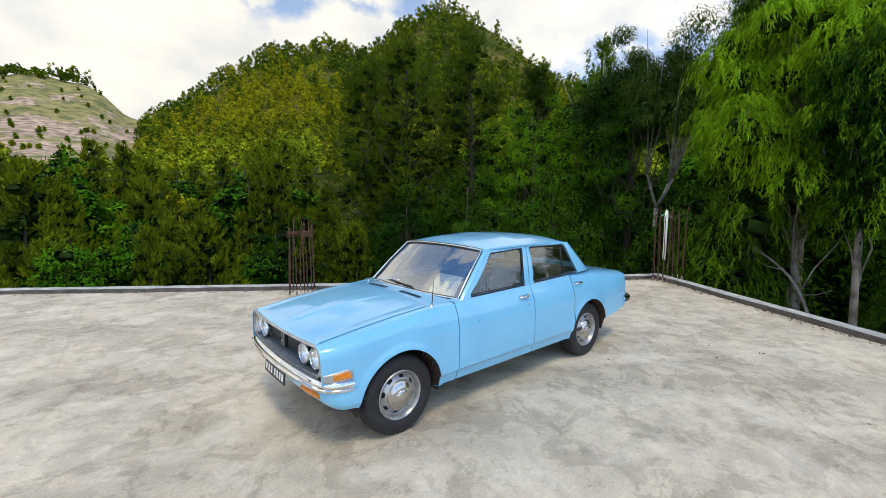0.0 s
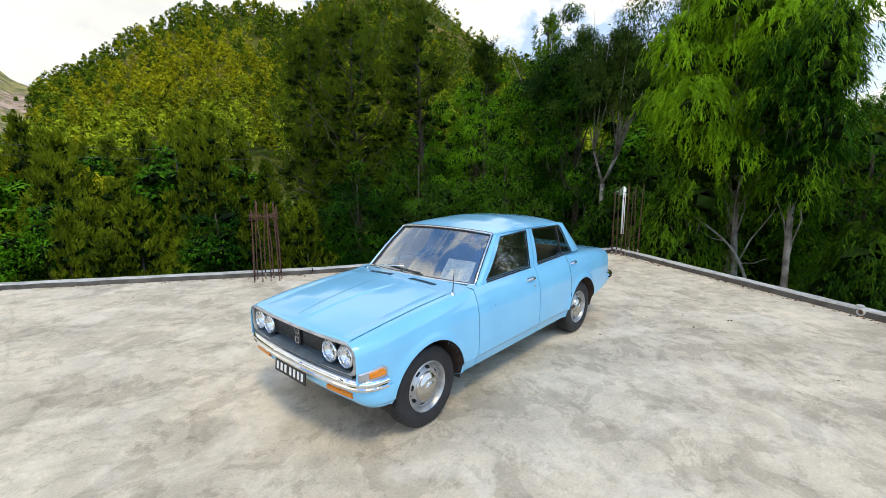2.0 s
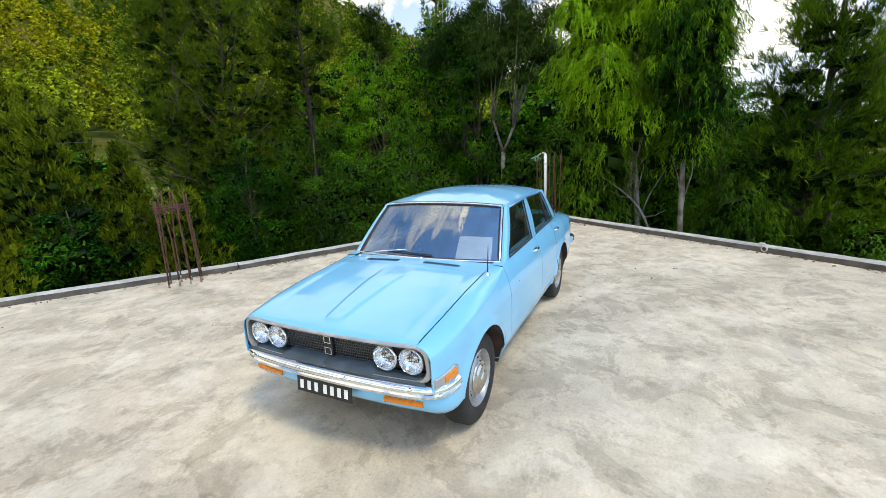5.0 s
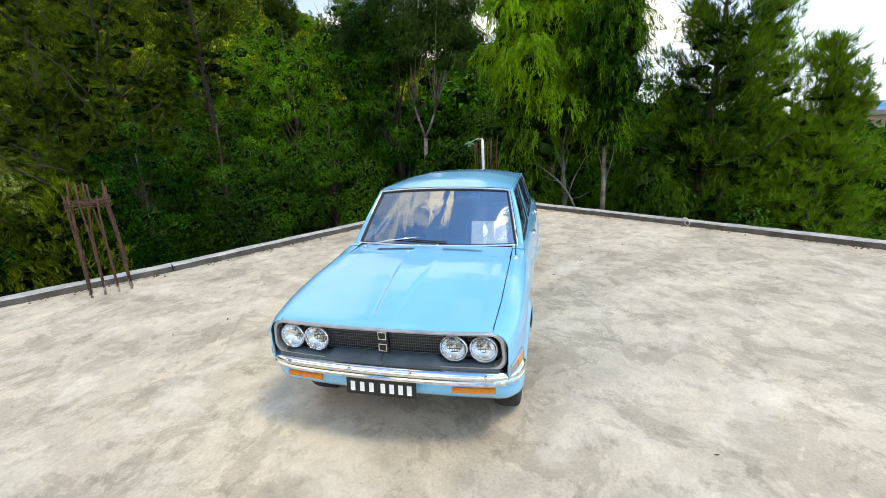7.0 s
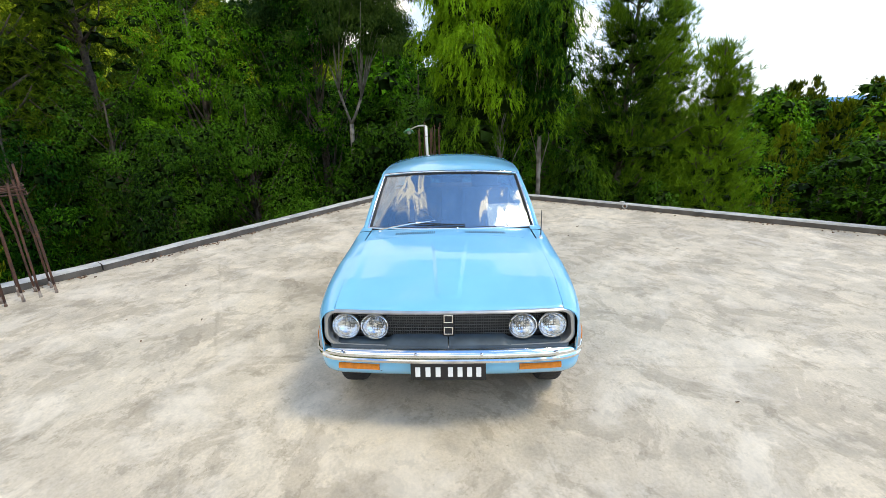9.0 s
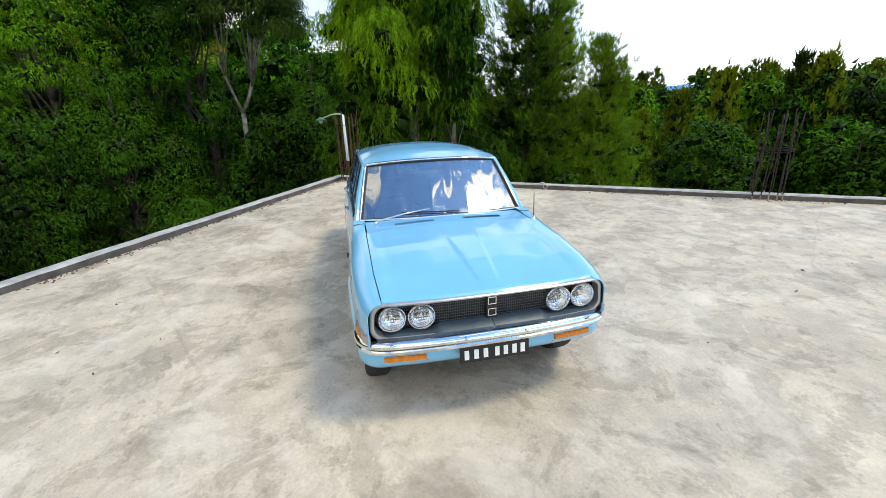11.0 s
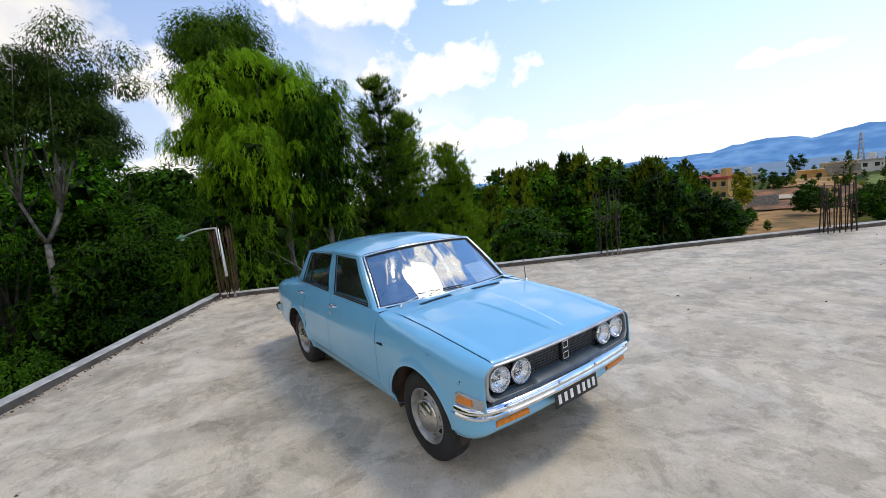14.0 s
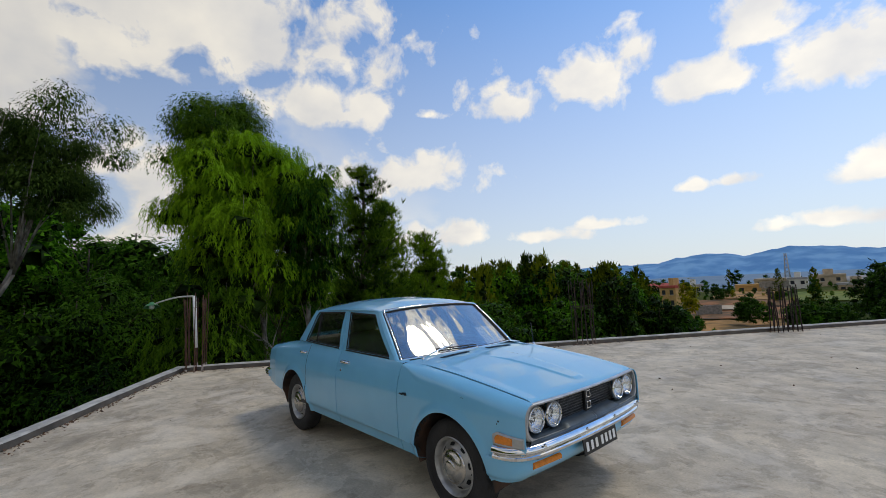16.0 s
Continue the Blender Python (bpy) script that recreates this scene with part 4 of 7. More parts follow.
# low shrubs wear the darker leaves, which paint in shade missing here
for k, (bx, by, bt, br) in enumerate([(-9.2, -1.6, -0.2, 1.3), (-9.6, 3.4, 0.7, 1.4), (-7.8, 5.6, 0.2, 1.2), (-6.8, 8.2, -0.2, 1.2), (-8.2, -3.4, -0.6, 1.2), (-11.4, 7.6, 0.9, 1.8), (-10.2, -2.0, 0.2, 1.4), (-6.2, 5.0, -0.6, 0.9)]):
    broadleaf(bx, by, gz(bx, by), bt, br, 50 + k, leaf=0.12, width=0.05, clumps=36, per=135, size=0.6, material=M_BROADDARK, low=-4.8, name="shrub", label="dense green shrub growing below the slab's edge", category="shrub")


# ---- woods farther off: a few kinds, each tree a thing of its own ----
def wood_tree(kind, seed, fine, thin=False):
    """A unit tree, one metre high, for the middle distance; fine: with more and smaller leaves."""
    rng = np.random.default_rng(seed)
    if kind == "pine":
        tips, ways, cores = [], [], []
        brushes, blades_per = (3, 12) if fine else (2, 6) if thin else (2, 8)
        for s in np.linspace(0.07, 0.965, 12 if thin else 23):
            for _ in range(5):
                a = rng.uniform(0, 6.28)
                reach = 0.235 * (1 - s) ** 0.62 * rng.uniform(0.5, 1.18) + 0.010
                w = np.array([math.cos(a), math.sin(a), 0.30 + 0.5 * s])
                cores.append((*(np.array([0, 0, s]) + w * reach * 0.45), 0.014 + 0.19 * reach))
                for q in (1.0, 0.68, 0.42)[:brushes]:
                    tip = np.array([0, 0, s + 0.06 * reach]) + w * reach * q + rng.normal(size=3) * 0.012
                    tips.append(tip + rng.normal(size=(blades_per, 3)) * np.array([0.007, 0.007, 0.010]))
                    ways.append(np.tile(w * 0.35 + np.array([0, 0, 1.0]), (blades_per, 1)) + rng.normal(size=(blades_per, 3)) * 0.42)
        tips.append(np.array([0, 0, 0.955]) + rng.normal(size=(24, 3)) * np.array([0.004, 0.004, 0.02]))
        ways.append(np.tile([0, 0, 1.0], (24, 1)) + rng.normal(size=(24, 3)) * 0.3)
        size = (0.036, 0.0095) if fine else (0.060, 0.022) if thin else (0.047, 0.0175)
        crown = blades(np.concatenate(tips), np.concatenate(ways), size[0], size[1], rng)
        cores = np.array(cores)[:: 3 if fine else 4] * np.array([1, 1, 1, 1.35])
        crown = crown_mesh("crown", crown, cores[:, :3], cores[:, 3], rng, 3)
    else:
        nc, per, size = (62, 128, 0.0215) if fine else (26, 30, 0.058) if thin else (56, 44, 0.036)
        cc, pts, out, sz = clump_points((0, 0, 0.56), (0.25, 0.25, 0.38), nc, per, 0.12 if thin else 0.090, rng, 0.72, 0.42)
        face = out + np.array([0, 0, 0.55])
        crown = blades(pts, out + np.array([0, 0, -0.35]) + rng.normal(size=pts.shape) * 0.5, size * 1.12, size * (0.50 if fine else 0.66), rng, face)
        crown = crown_mesh("crown", crown, cc, sz * (0.56 if fine else 0.58), rng, 3)
    trunk = limb_bm((0, 0, 0), 0.9, 0.016, [], rng, sides=6)
    return trunk, crown


def woods():
    rng = random.Random(5)
    kinds = []
    for kind, material, bark, n, name, label in (("pine", M_PINEOLIVE, M_BARK_DARK, 3, "pine_tree", "olive-green pine in the valley wood"), ("broad", M_BROAD, M_BARK_DARK, 2, "broadleaf_tree", "leafy green tree in the valley wood"),
                                     ("broad", M_BROADDARK, M_BARK_DARK, 1, "broadleaf_tree", "dark green leafy tree in the valley wood"), ("broad", M_YELLOW, M_BARK_DARK, 1, "broadleaf_tree", "yellow-green leafy tree in the valley wood"), ("broad", M_LIME, M_BARK_DARK, 1, "broadleaf_tree", "bright green leafy tree in the valley wood")):
        for k in range(n):
            trunk, crown = wood_tree(kind, 70 + len(kinds), True)
            rough_trunk, rough = wood_tree(kind, 170 + len(kinds), False)
            rough_trunk.free()
            thin_trunk, thinned = wood_tree(kind, 270 + len(kinds), False, True)
            thin_trunk.free()
            trunk_me = bpy.data.meshes.new("trunk")
            trunk.to_mesh(trunk_me)
            trunk.free()
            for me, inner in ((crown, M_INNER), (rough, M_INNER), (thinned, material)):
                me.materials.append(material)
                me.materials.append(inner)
            kinds.append((name, label, trunk_me, bark, crown, None, rough, thinned))

    far_off = []

    def put(k, az, r, el_top):
        a = radians(az)
        x, y = 3 + r * math.cos(a), 2 + r * math.sin(a)
        z = gz(x, y)
        h = max(1.6 + r * math.tan(radians(el_top)) - z, 1.6)
        name, label, tm, bark, cm, leaf, rough, thinned = kinds[k]
        if r >= 82:
            wide = rng.uniform(0.85, 1.25) * (min(1.0, 8.5 / h) ** 0.35)
            far_off.append((k, Matrix.Translation((x, y, z)) @ Matrix.Rotation(rng.uniform(0, 6.28), 4, "Z") @ Matrix.Diagonal((h * wide, h * wide, h, 1))))
            return
        cm = cm if r < 31 else rough
        wide = rng.uniform(0.85, 1.25) * (min(1.0, 8.5 / h) ** 0.35)
        base = empty(name, Matrix.Translation((x, y, z)) @ Matrix.Rotation(rng.uniform(0, 6.28), 4, "Z") @ Matrix.Diagonal((h * wide, h * wide, h, 1)))
        part("trunk", tm, bark, base)
        part("crown", cm, leaf, base)
        tagged(base, label, "tree", "trees of the valley wood")

    # south-west: the wood below the hill
    for _ in range(88):
        az = rng.uniform(-126, -74)
        r = rng.uniform(26, 78)
        cap = float(np.interp(az, [-126, -121, -119, -116, -112, -109, -105, -98, -92, -86, -74], [3, -2, -2.5, 3, 9, 8, 5.5, 5.0, 6.5, 5.5, 6]))
        if -121.5 < az < -118.5 and r < 48:
            continue
        put(rng.choice([0, 1, 2, 0, 1, 2, 0, 1, 3, 4, 6]), az, r, cap - rng.uniform(0, 7) * (1.0 - r / 130))
    for _ in range(82):
        az = rng.uniform(-122, -74)
        r = rng.uniform(17, 46)
        if -120.5 < az < -118.5 and r > 30:
            continue
        put(rng.choice([0, 1, 2, 0, 1, 2, 3, 7]), az, r, rng.uniform(-9.5, -2.0) + (r - 17) * 0.18)
    # west and north-west: behind the near trees
    for _ in range(38):
        az = rng.uniform(138, 232)
        az = az - 360 if az > 180 else az
        r = rng.uniform(26, 70)
        cap = float(np.interp(az % 360, [138, 150, 165, 180, 215, 232], [1.8, 2.0, 4.0, 6, 9, 9]))
        put(rng.choice([0, 1, 3, 4, 5]), az, r, cap - rng.uniform(0, 5))
    # dark round trees behind the slab's corner
    for az, r, el in ((-165.3, 26, 5.4), (-168, 27, 5.6), (-170.6, 25, 6.6), (-173, 27, 8.4), (-174.8, 25, 9.8), (-176.6, 27, 8.2), (-179.4, 25, 8.0), (177, 27, 6.6), (173, 28, 5.4), (169, 30, 4.6), (-162, 26, 6.4), (-158, 25, 6.0),
                      (-174, 20, 2.6), (-170, 19, 2.6), (-166, 18, 2.4), (-162, 18, 2.2), (178, 20, 3.0), (-178, 19, 2.8)):
        put(5, az, r, el)
    for az, r, el in ((-166.5, 27, 12.6), (-168.8, 29, 11.8), (-170.6, 30, 10.6), (-164.5, 29, 11.5)):
        put(3, az, r, el)
    # north: the dark wood across the valley
    def north_cap(az):
        return float(np.interp(az, [110, 112.3, 114.3, 116, 119, 121.4, 124, 128, 131, 134, 139, 148], [-4.5, -2.6, 0.3, 2.6, 2.1, 2.0, 3.3, 3.6, 3.5, 3.0, 2.9, 2.9]))
    for _ in range(135):
        az = rng.uniform(110.5, 148)
        r = rng.uniform(55, 120)
        put(rng.choice([0, 1, 2, 3, 4, 5, 5, 7]), az, r, north_cap(az) - 6.5 * rng.random() ** 1.4 * (1.25 - r / 120) - 0.2)
    for _ in range(40):
        az = rng.uniform(114, 146)
        put(rng.choice([0, 3, 5, 5]), az, rng.uniform(48, 80), rng.uniform(-5.5, -1.5))
    # scattered trees on the slope below the houses
    for k, az, r, el in ((6, 109.7, 118, -0.1), (5, 106.6, 168, -1.2), (5, 107.6, 172, -1.5), (5, 103.7, 120, -2.2), (5, 104.3, 124, -2.8), (4, 103.2, 122, -2.9), (0, 100.9, 190, 0.1), (5, 101.0, 150, -2.0), (0, 98.0, 150, 0.0), (5, 93.4, 118, 0.6), (5, 94.4, 122, -1.0), (5, 92.6, 112, 0.2), (5, 106.9, 160, -1.1), (5, 105.8, 158, -1.3), (5, 106.4, 152, -1.7), (5, 104.3, 108, -2.6), (5, 104.9, 110, -3.4), (5, 103.8, 106, -3.6), (5, 98.0, 150, -0.9), (0, 93.0, 150, -0.3),
                         (4, 109.3, 92, -4.4), (5, 110.3, 95, -4.6), (4, 111.2, 90, -4.9), (5, 108.8, 100, -5.2), (0, 111.6, 84, -4.6), (3, 107.6, 88, -6.3), (3, 102.3, 108, -3.6), (6, 98.2, 96, -5.2), (0, 105.2, 250, 0.3), (5, 104.6, 250, 0.4), (5, 112.8, 158, -0.6), (5, 114.0, 150, -0.6)):
        put(k, az, r, el)
    for _ in range(75):
        az, r = rng.uniform(93, 112), rng.uniform(134, 235)
        el = math.degrees(math.atan2(gz(3 + r * math.cos(radians(az)), 2 + r * math.sin(radians(az))) + rng.uniform(1.4, 3.6) - 1.6, r))
        put(rng.choice([3, 5, 5, 5, 6]), az, r, el)
    for _ in range(105):
        az = rng.uniform(86, 100.2)
        put(rng.choice([3, 4, 5, 5, 5, 5]), az, rng.uniform(88, 140), rng.uniform(-4.8, -3.0))
    for _ in range(40):
        az = rng.uniform(88, 116)
        put(rng.choice([0, 3, 5, 5]), az, rng.uniform(250, 330), rng.uniform(-1.3, -0.3))
    # the trees across the valley, too far to tell apart, in one mesh
    cos, loops, totals, mats = [], [], [], []
    used = [kinds[k][7].materials[0] for k in range(len(kinds))]
    offset = 0
    for k, m in far_off:
        me = kinds[k][7]
        co = np.empty(3 * len(me.vertices), np.float32)
        me.vertices.foreach_get("co", co)
        w = np.array(m)
        cos.append(co.reshape(-1, 3) @ w[:3, :3].T + w[:3, 3])
        li = np.empty(len(me.loops), np.int32)
        me.loops.foreach_get("vertex_index", li)
        lt = np.empty(len(me.polygons), np.int32)
        me.polygons.foreach_get("loop_total", lt)
        loops.append(li + offset)
        totals.append(lt)
        mats.append(np.full(len(lt), k, np.int32))
        offset += len(me.vertices)
    cos, loops, totals, mats = (np.concatenate(q) for q in (cos, loops, totals, mats))
    me = bpy.data.meshes.new("valley_trees")
    me.vertices.add(len(cos))
    me.vertices.foreach_set("co", cos.astype(np.float32).ravel())
    me.loops.add(len(loops))
    me.loops.foreach_set("vertex_index", loops)
    me.polygons.add(len(totals))
    me.polygons.foreach_set("loop_start", np.concatenate([[0], np.cumsum(totals)[:-1]]).astype(np.int32))
    me.polygons.foreach_set("loop_total", totals)
    me.polygons.foreach_set("material_index", mats)
    for u in used:
        me.materials.append(u)
    me.update()
    me.validate()
    tagged(part("valley_trees", me, None, None), "dark green trees scattered across the far valley", "trees", kind="stuff")


woods()


def hill_forest():
    """The forest on the hill: thousands of trees too far to tell apart, each a tapered clump of leaves."""
    rng = np.random.default_rng(9)
    n = 4300
    az = rng.uniform(-178, -60, n)
    r = np.sqrt(rng.uniform(75 ** 2, 350 ** 2, n))
    x, y = 3 + r * np.cos(np.radians(az)), 2 + r * np.sin(np.radians(az))
    z = ground_z(x, y)
    bald = (az > -95.5) & (az < -84) & (r > 120)
    thin = (np.abs(az + 139) < 4) & (r > 255) & (rng.uniform(size=n) < 0.75)
    ok = ~bald & ~thin & (rng.uniform(size=n) < 0.93)
    x, y, z, az, r = x[ok], y[ok], z[ok], az[ok], r[ok]
    # brighter yellow trees cluster here: a sunlit patch put into leaf colour
    yellow = (1.3 * np.exp(-((az + 109) / 9) ** 2) * np.exp(-((r - 200) / 75) ** 2) + 0.10) > rng.uniform(size=len(x)) * 1.1
    h = rng.uniform(6.5, 11.0, len(x))
    # scattered bushes and a row of trees on the bald hill
    nb = 190
    baz, br = rng.uniform(-95.5, -83, nb), rng.uniform(200, 455, nb)
    row, belt = slice(0, 16), slice(16, 120)
    baz[row], br[row] = rng.normal(-90.9, 0.75, 16), rng.uniform(440, 450, 16)
    baz[belt], br[belt] = -93.4 + 9.0 * rng.uniform(0, 1, 104) ** 0.7, rng.uniform(436, 456, 104)
    bx, by = 3 + br * np.cos(np.radians(baz)), 2 + br * np.sin(np.radians(baz))
    bh = rng.uniform(1.2, 2.6, nb)
    bh[row], bh[belt] = rng.uniform(7, 13, 16), rng.uniform(3.5, 6.5, 104)
    x, y, z, h = np.r_[x, bx], np.r_[y, by], np.r_[z, ground_z(bx, by)], np.r_[h, bh]
    yellow = np.r_[yellow, np.zeros(nb, bool)]
    away = np.hypot(x - 3, y - 2)
    for name, pick, material, lumps, per, size in (("hill_forest", ~yellow & (away < 175), M_HILL, 9, 26, 0.66), ("hill_forest", ~yellow & (away >= 175), M_HILL, 7, 17, 0.98), ("hill_forest_yellow", yellow & (away < 175), M_YELLOW, 9, 26, 0.66), ("hill_forest_yellow", yellow & (away >= 175), M_YELLOW, 7, 17, 0.98)):
        m = int(pick.sum())
        # each crown is a few lumps of leaves round the stem, the uppermost the smallest
        s = np.tile(np.linspace(0.30, 0.97, lumps), (m, 1)) + rng.normal(size=(m, lumps)) * 0.03
        a = rng.uniform(0, 6.283, (m, lumps))
        hh = h[pick][:, None]
        rad = 0.22 * hh * np.sqrt(np.clip(1 - ((s - 0.45) / 0.56) ** 2, 0, 1)) * rng.uniform(0.6, 1.1, (m, lumps))
        lump = np.stack([x[pick][:, None] + rad * np.cos(a), y[pick][:, None] + rad * np.sin(a), z[pick][:, None] + hh * s], -1)
        big = 0.135 * hh * (1.25 - 0.65 * s)
        out = unit(rng.normal(size=(m, lumps, per, 3)) + np.array([0, 0, 0.35]))
        p = (lump[:, :, None] + out * big[:, :, None, None] * rng.uniform(0.75, 1.1, (m, lumps, per, 1))).reshape(-1, 3)
        out = out.reshape(-1, 3)
        crown = blades(p, rng.normal(size=p.shape), size, size * 0.8, rng, out + np.array([0, 0, 0.3]))
        cores = lump.reshape(-1, 3) - np.array([0, 0, 0.15])
        crown = crown_mesh(name, crown, cores[:: 3 if per < 20 else 2], (big.reshape(-1, 1) * np.array([0.85, 0.85, 0.75]))[:: 3 if per < 20 else 2], rng, 3)
        crown.materials.append(material)
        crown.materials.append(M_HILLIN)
        ob = part(name.replace("_yellow", ""), crown, None, None)
        tagged(ob, "dense pine forest covering the far hillside" if material is M_HILL else "yellow-green trees on the far hillside, sunlight painted into their leaves", "forest", kind="stuff")


hill_forest()

# ---- the car ----
M_PAINT = mat("pale_blue_car_paint", (0.200, 0.530, 0.775), 0.40, spec=0.35, color2=(0.180, 0.490, 0.740), scale=3.0, coat=1.0)
M_CHROME = mat("worn_chrome", (0.82, 0.83, 0.84), 0.05, metal=1.0, vary=0.15, scale=14)
M_SILVER = mat("brushed_silver_trim", (0.50, 0.51, 0.52), 0.36, metal=0.7, vary=0.25, scale=11)
M_GREY = mat("grey_painted_apron", (0.075, 0.105, 0.135), 0.40, metal=0.2, vary=0.35, scale=10)
M_LATTICE = mat("dull_lattice_metal", (0.13, 0.135, 0.14), 0.45, metal=0.4, vary=0.3, scale=30)
M_BLACK = mat("black_grille_plastic", (0.014, 0.015, 0.018), 0.45, vary=0.3, scale=20)
M_RUBBER = mat("black_rubber", (0.018, 0.018, 0.019), 0.65, vary=0.25, scale=30)
M_TYRE = mat("dusty_tyre_rubber", (0.020, 0.020, 0.022), 0.7, color2=(0.009, 0.009, 0.010), scale=12, bump=0.4, bump_scale=90)
M_RIM = mat("silver_wheel_paint", (0.46, 0.46, 0.45), 0.36, metal=0.6, vary=0.35, scale=16)
M_CAP = mat("dulled_chrome_cap", (0.60, 0.58, 0.54), 0.22, metal=1.0, vary=0.3, scale=9, bump=0.1, bump_scale=40)
M_UNDER = mat("dark_underbody", (0.020, 0.018, 0.017), 0.9, vary=0.4, scale=9)
M_RUSTY = mat("rusty_wheel_house", (0.085, 0.045, 0.028), 0.9, color2=(0.025, 0.02, 0.018), scale=7)
M_AMBER = mat("amber_lens", (0.80, 0.25, 0.020), 0.18, spec=0.6, vary=0.25, scale=40)
M_RED = mat("red_lens", (0.45, 0.02, 0.015), 0.2)
M_LENS = glass_mat("headlamp_glass", (0.93, 0.95, 0.96), 0.10)
M_BOWL = mat("headlamp_reflector", (0.90, 0.91, 0.92), 0.14, metal=1.0, vary=0.1, scale=60, bump=0.15, bump_scale=90)
M_GLASS = glass_mat("windscreen_glass", (0.82, 0.86, 0.88), 0.34, wavy=0.016)
M_SIDEGLASS = glass_mat("side_window_glass", (0.66, 0.70, 0.70), 0.20, 3.0)
M_VINYL = mat("grey_vinyl_seat", (0.22, 0.20, 0.17), 0.5, vary=0.3, scale=6, bump=0.2, bump_scale=50)
M_VINYLDARK = mat("black_vinyl", (0.025, 0.026, 0.03), 0.45, vary=0.3, scale=9, bump=0.2, bump_scale=60)
M_PLATE = mat("black_plate", (0.012, 0.012, 0.013), 0.4, vary=0.3, scale=25)
M_PLATEW = mat("white_plate_paint", (0.78, 0.78, 0.76), 0.5)
M_PAPER = mat("white_paper", (0.93, 0.95, 0.90), 0.7, vary=0.04, scale=9)
M_INK = mat("faint_green_ink", (0.62, 0.74, 0.68), 0.7)
M_VENT = mat("shaded_louvre", (0.030, 0.060, 0.085), 0.7, vary=0.2, scale=20)
M_DARKGAP = mat("seam_and_gap_shade", (0.006, 0.008, 0.010), 0.9)

I = np.interp
HUB_X, HUB_Z, ARCH = 1.215, 0.290, 0.340


def smooth01(t):
    t = min(max(t, 0.0), 1.0)
    return t * t * (3 - 2 * t)


def plan(x):
    """Share of the full half-width at x: the body narrows to nose and tail."""
    return float(I(x, [-2.20, -2.16, -2.08, -1.82, -1.4, -0.9, 1.22, 1.35, 1.45, 1.55, 1.62, 1.70, 1.76, 1.80], [0.83, 0.875, 0.92, 0.965, 0.99, 1.0, 1.0, 0.996, 0.988, 0.976, 0.964, 0.946, 0.922, 0.897]))


def top_z(x):
    """Height of the shoulder: hood seam in front, belt at the doors, boot seam behind."""
    return float(I(x, [-2.20, -2.13, -1.75, -1.38, -1.12, -0.9, -0.3, 0.60, 0.72, 0.9, 1.2, 1.5, 1.74, 1.80], [0.795, 0.825, 0.870, 0.903, 0.922, 0.918, 0.898, 0.884, 0.876, 0.867, 0.841, 0.804, 0.764, 0.751]))


def low_z(x):
    return float(I(x, [-2.20, -1.55, -1.48, 1.50, 1.56, 1.80], [0.42, 0.36, 0.265, 0.265, 0.315, 0.345]))


def flank(x, z):
    """Half-width of the body at x and height z: tumble-home above, crease and tuck below, lip round the wheels."""
    g = float(I(z, [0.24, 0.30, 0.340, 0.350, 0.45, 0.58, 0.68, 0.76, 0.82, 0.87, 0.93], [0.926, 0.950, 0.964, 0.990, 0.999, 1.0, 0.997, 0.977, 0.950, 0.920, 0.880]))
    y = 0.747 * g * plan(x)
    for hx in (HUB_X, -HUB_X):
        r = math.hypot(x - hx, z - HUB_Z)
        y += 0.013 * smooth01((ARCH + 0.062 - r) / 0.05) * (1 if z > 0.2 else 0)
    return y


def finish(bm, thick=0.0, angle=38):
    """Weld, thicken and smooth a panel; sharp edges stay sharp."""
    bmesh.ops.remove_doubles(bm, verts=bm.verts, dist=0.0004)
    bmesh.ops.recalc_face_normals(bm, faces=bm.faces)
    if thick:
        bmesh.ops.solidify(bm, geom=bm.faces[:], thickness=thick)
    me = bpy.data.meshes.new("panel")
    bm.to_mesh(me)
    bm.free()
    me.polygons.foreach_set("use_smooth", [True] * len(me.polygons))
    me.set_sharp_from_angle(angle=radians(angle))
    return me


def grid_bm(rows, keep=None, bm=None):
    """A sheet through rows of points; keep(i, j) tells which cells to fill."""
    bm = bm or bmesh.new()
    vs = [[bm.verts.new(p) for p in row] for row in rows]
    for i in range(len(rows) - 1):
        for j in range(len(rows[0]) - 1):
            if keep is None or keep(i, j):
                bm.faces.new((vs[i][j], vs[i][j + 1], vs[i + 1][j + 1], vs[i + 1][j]))
    for v in [v for v in bm.verts if not v.link_faces]:
        bm.verts.remove(v)
    return bm


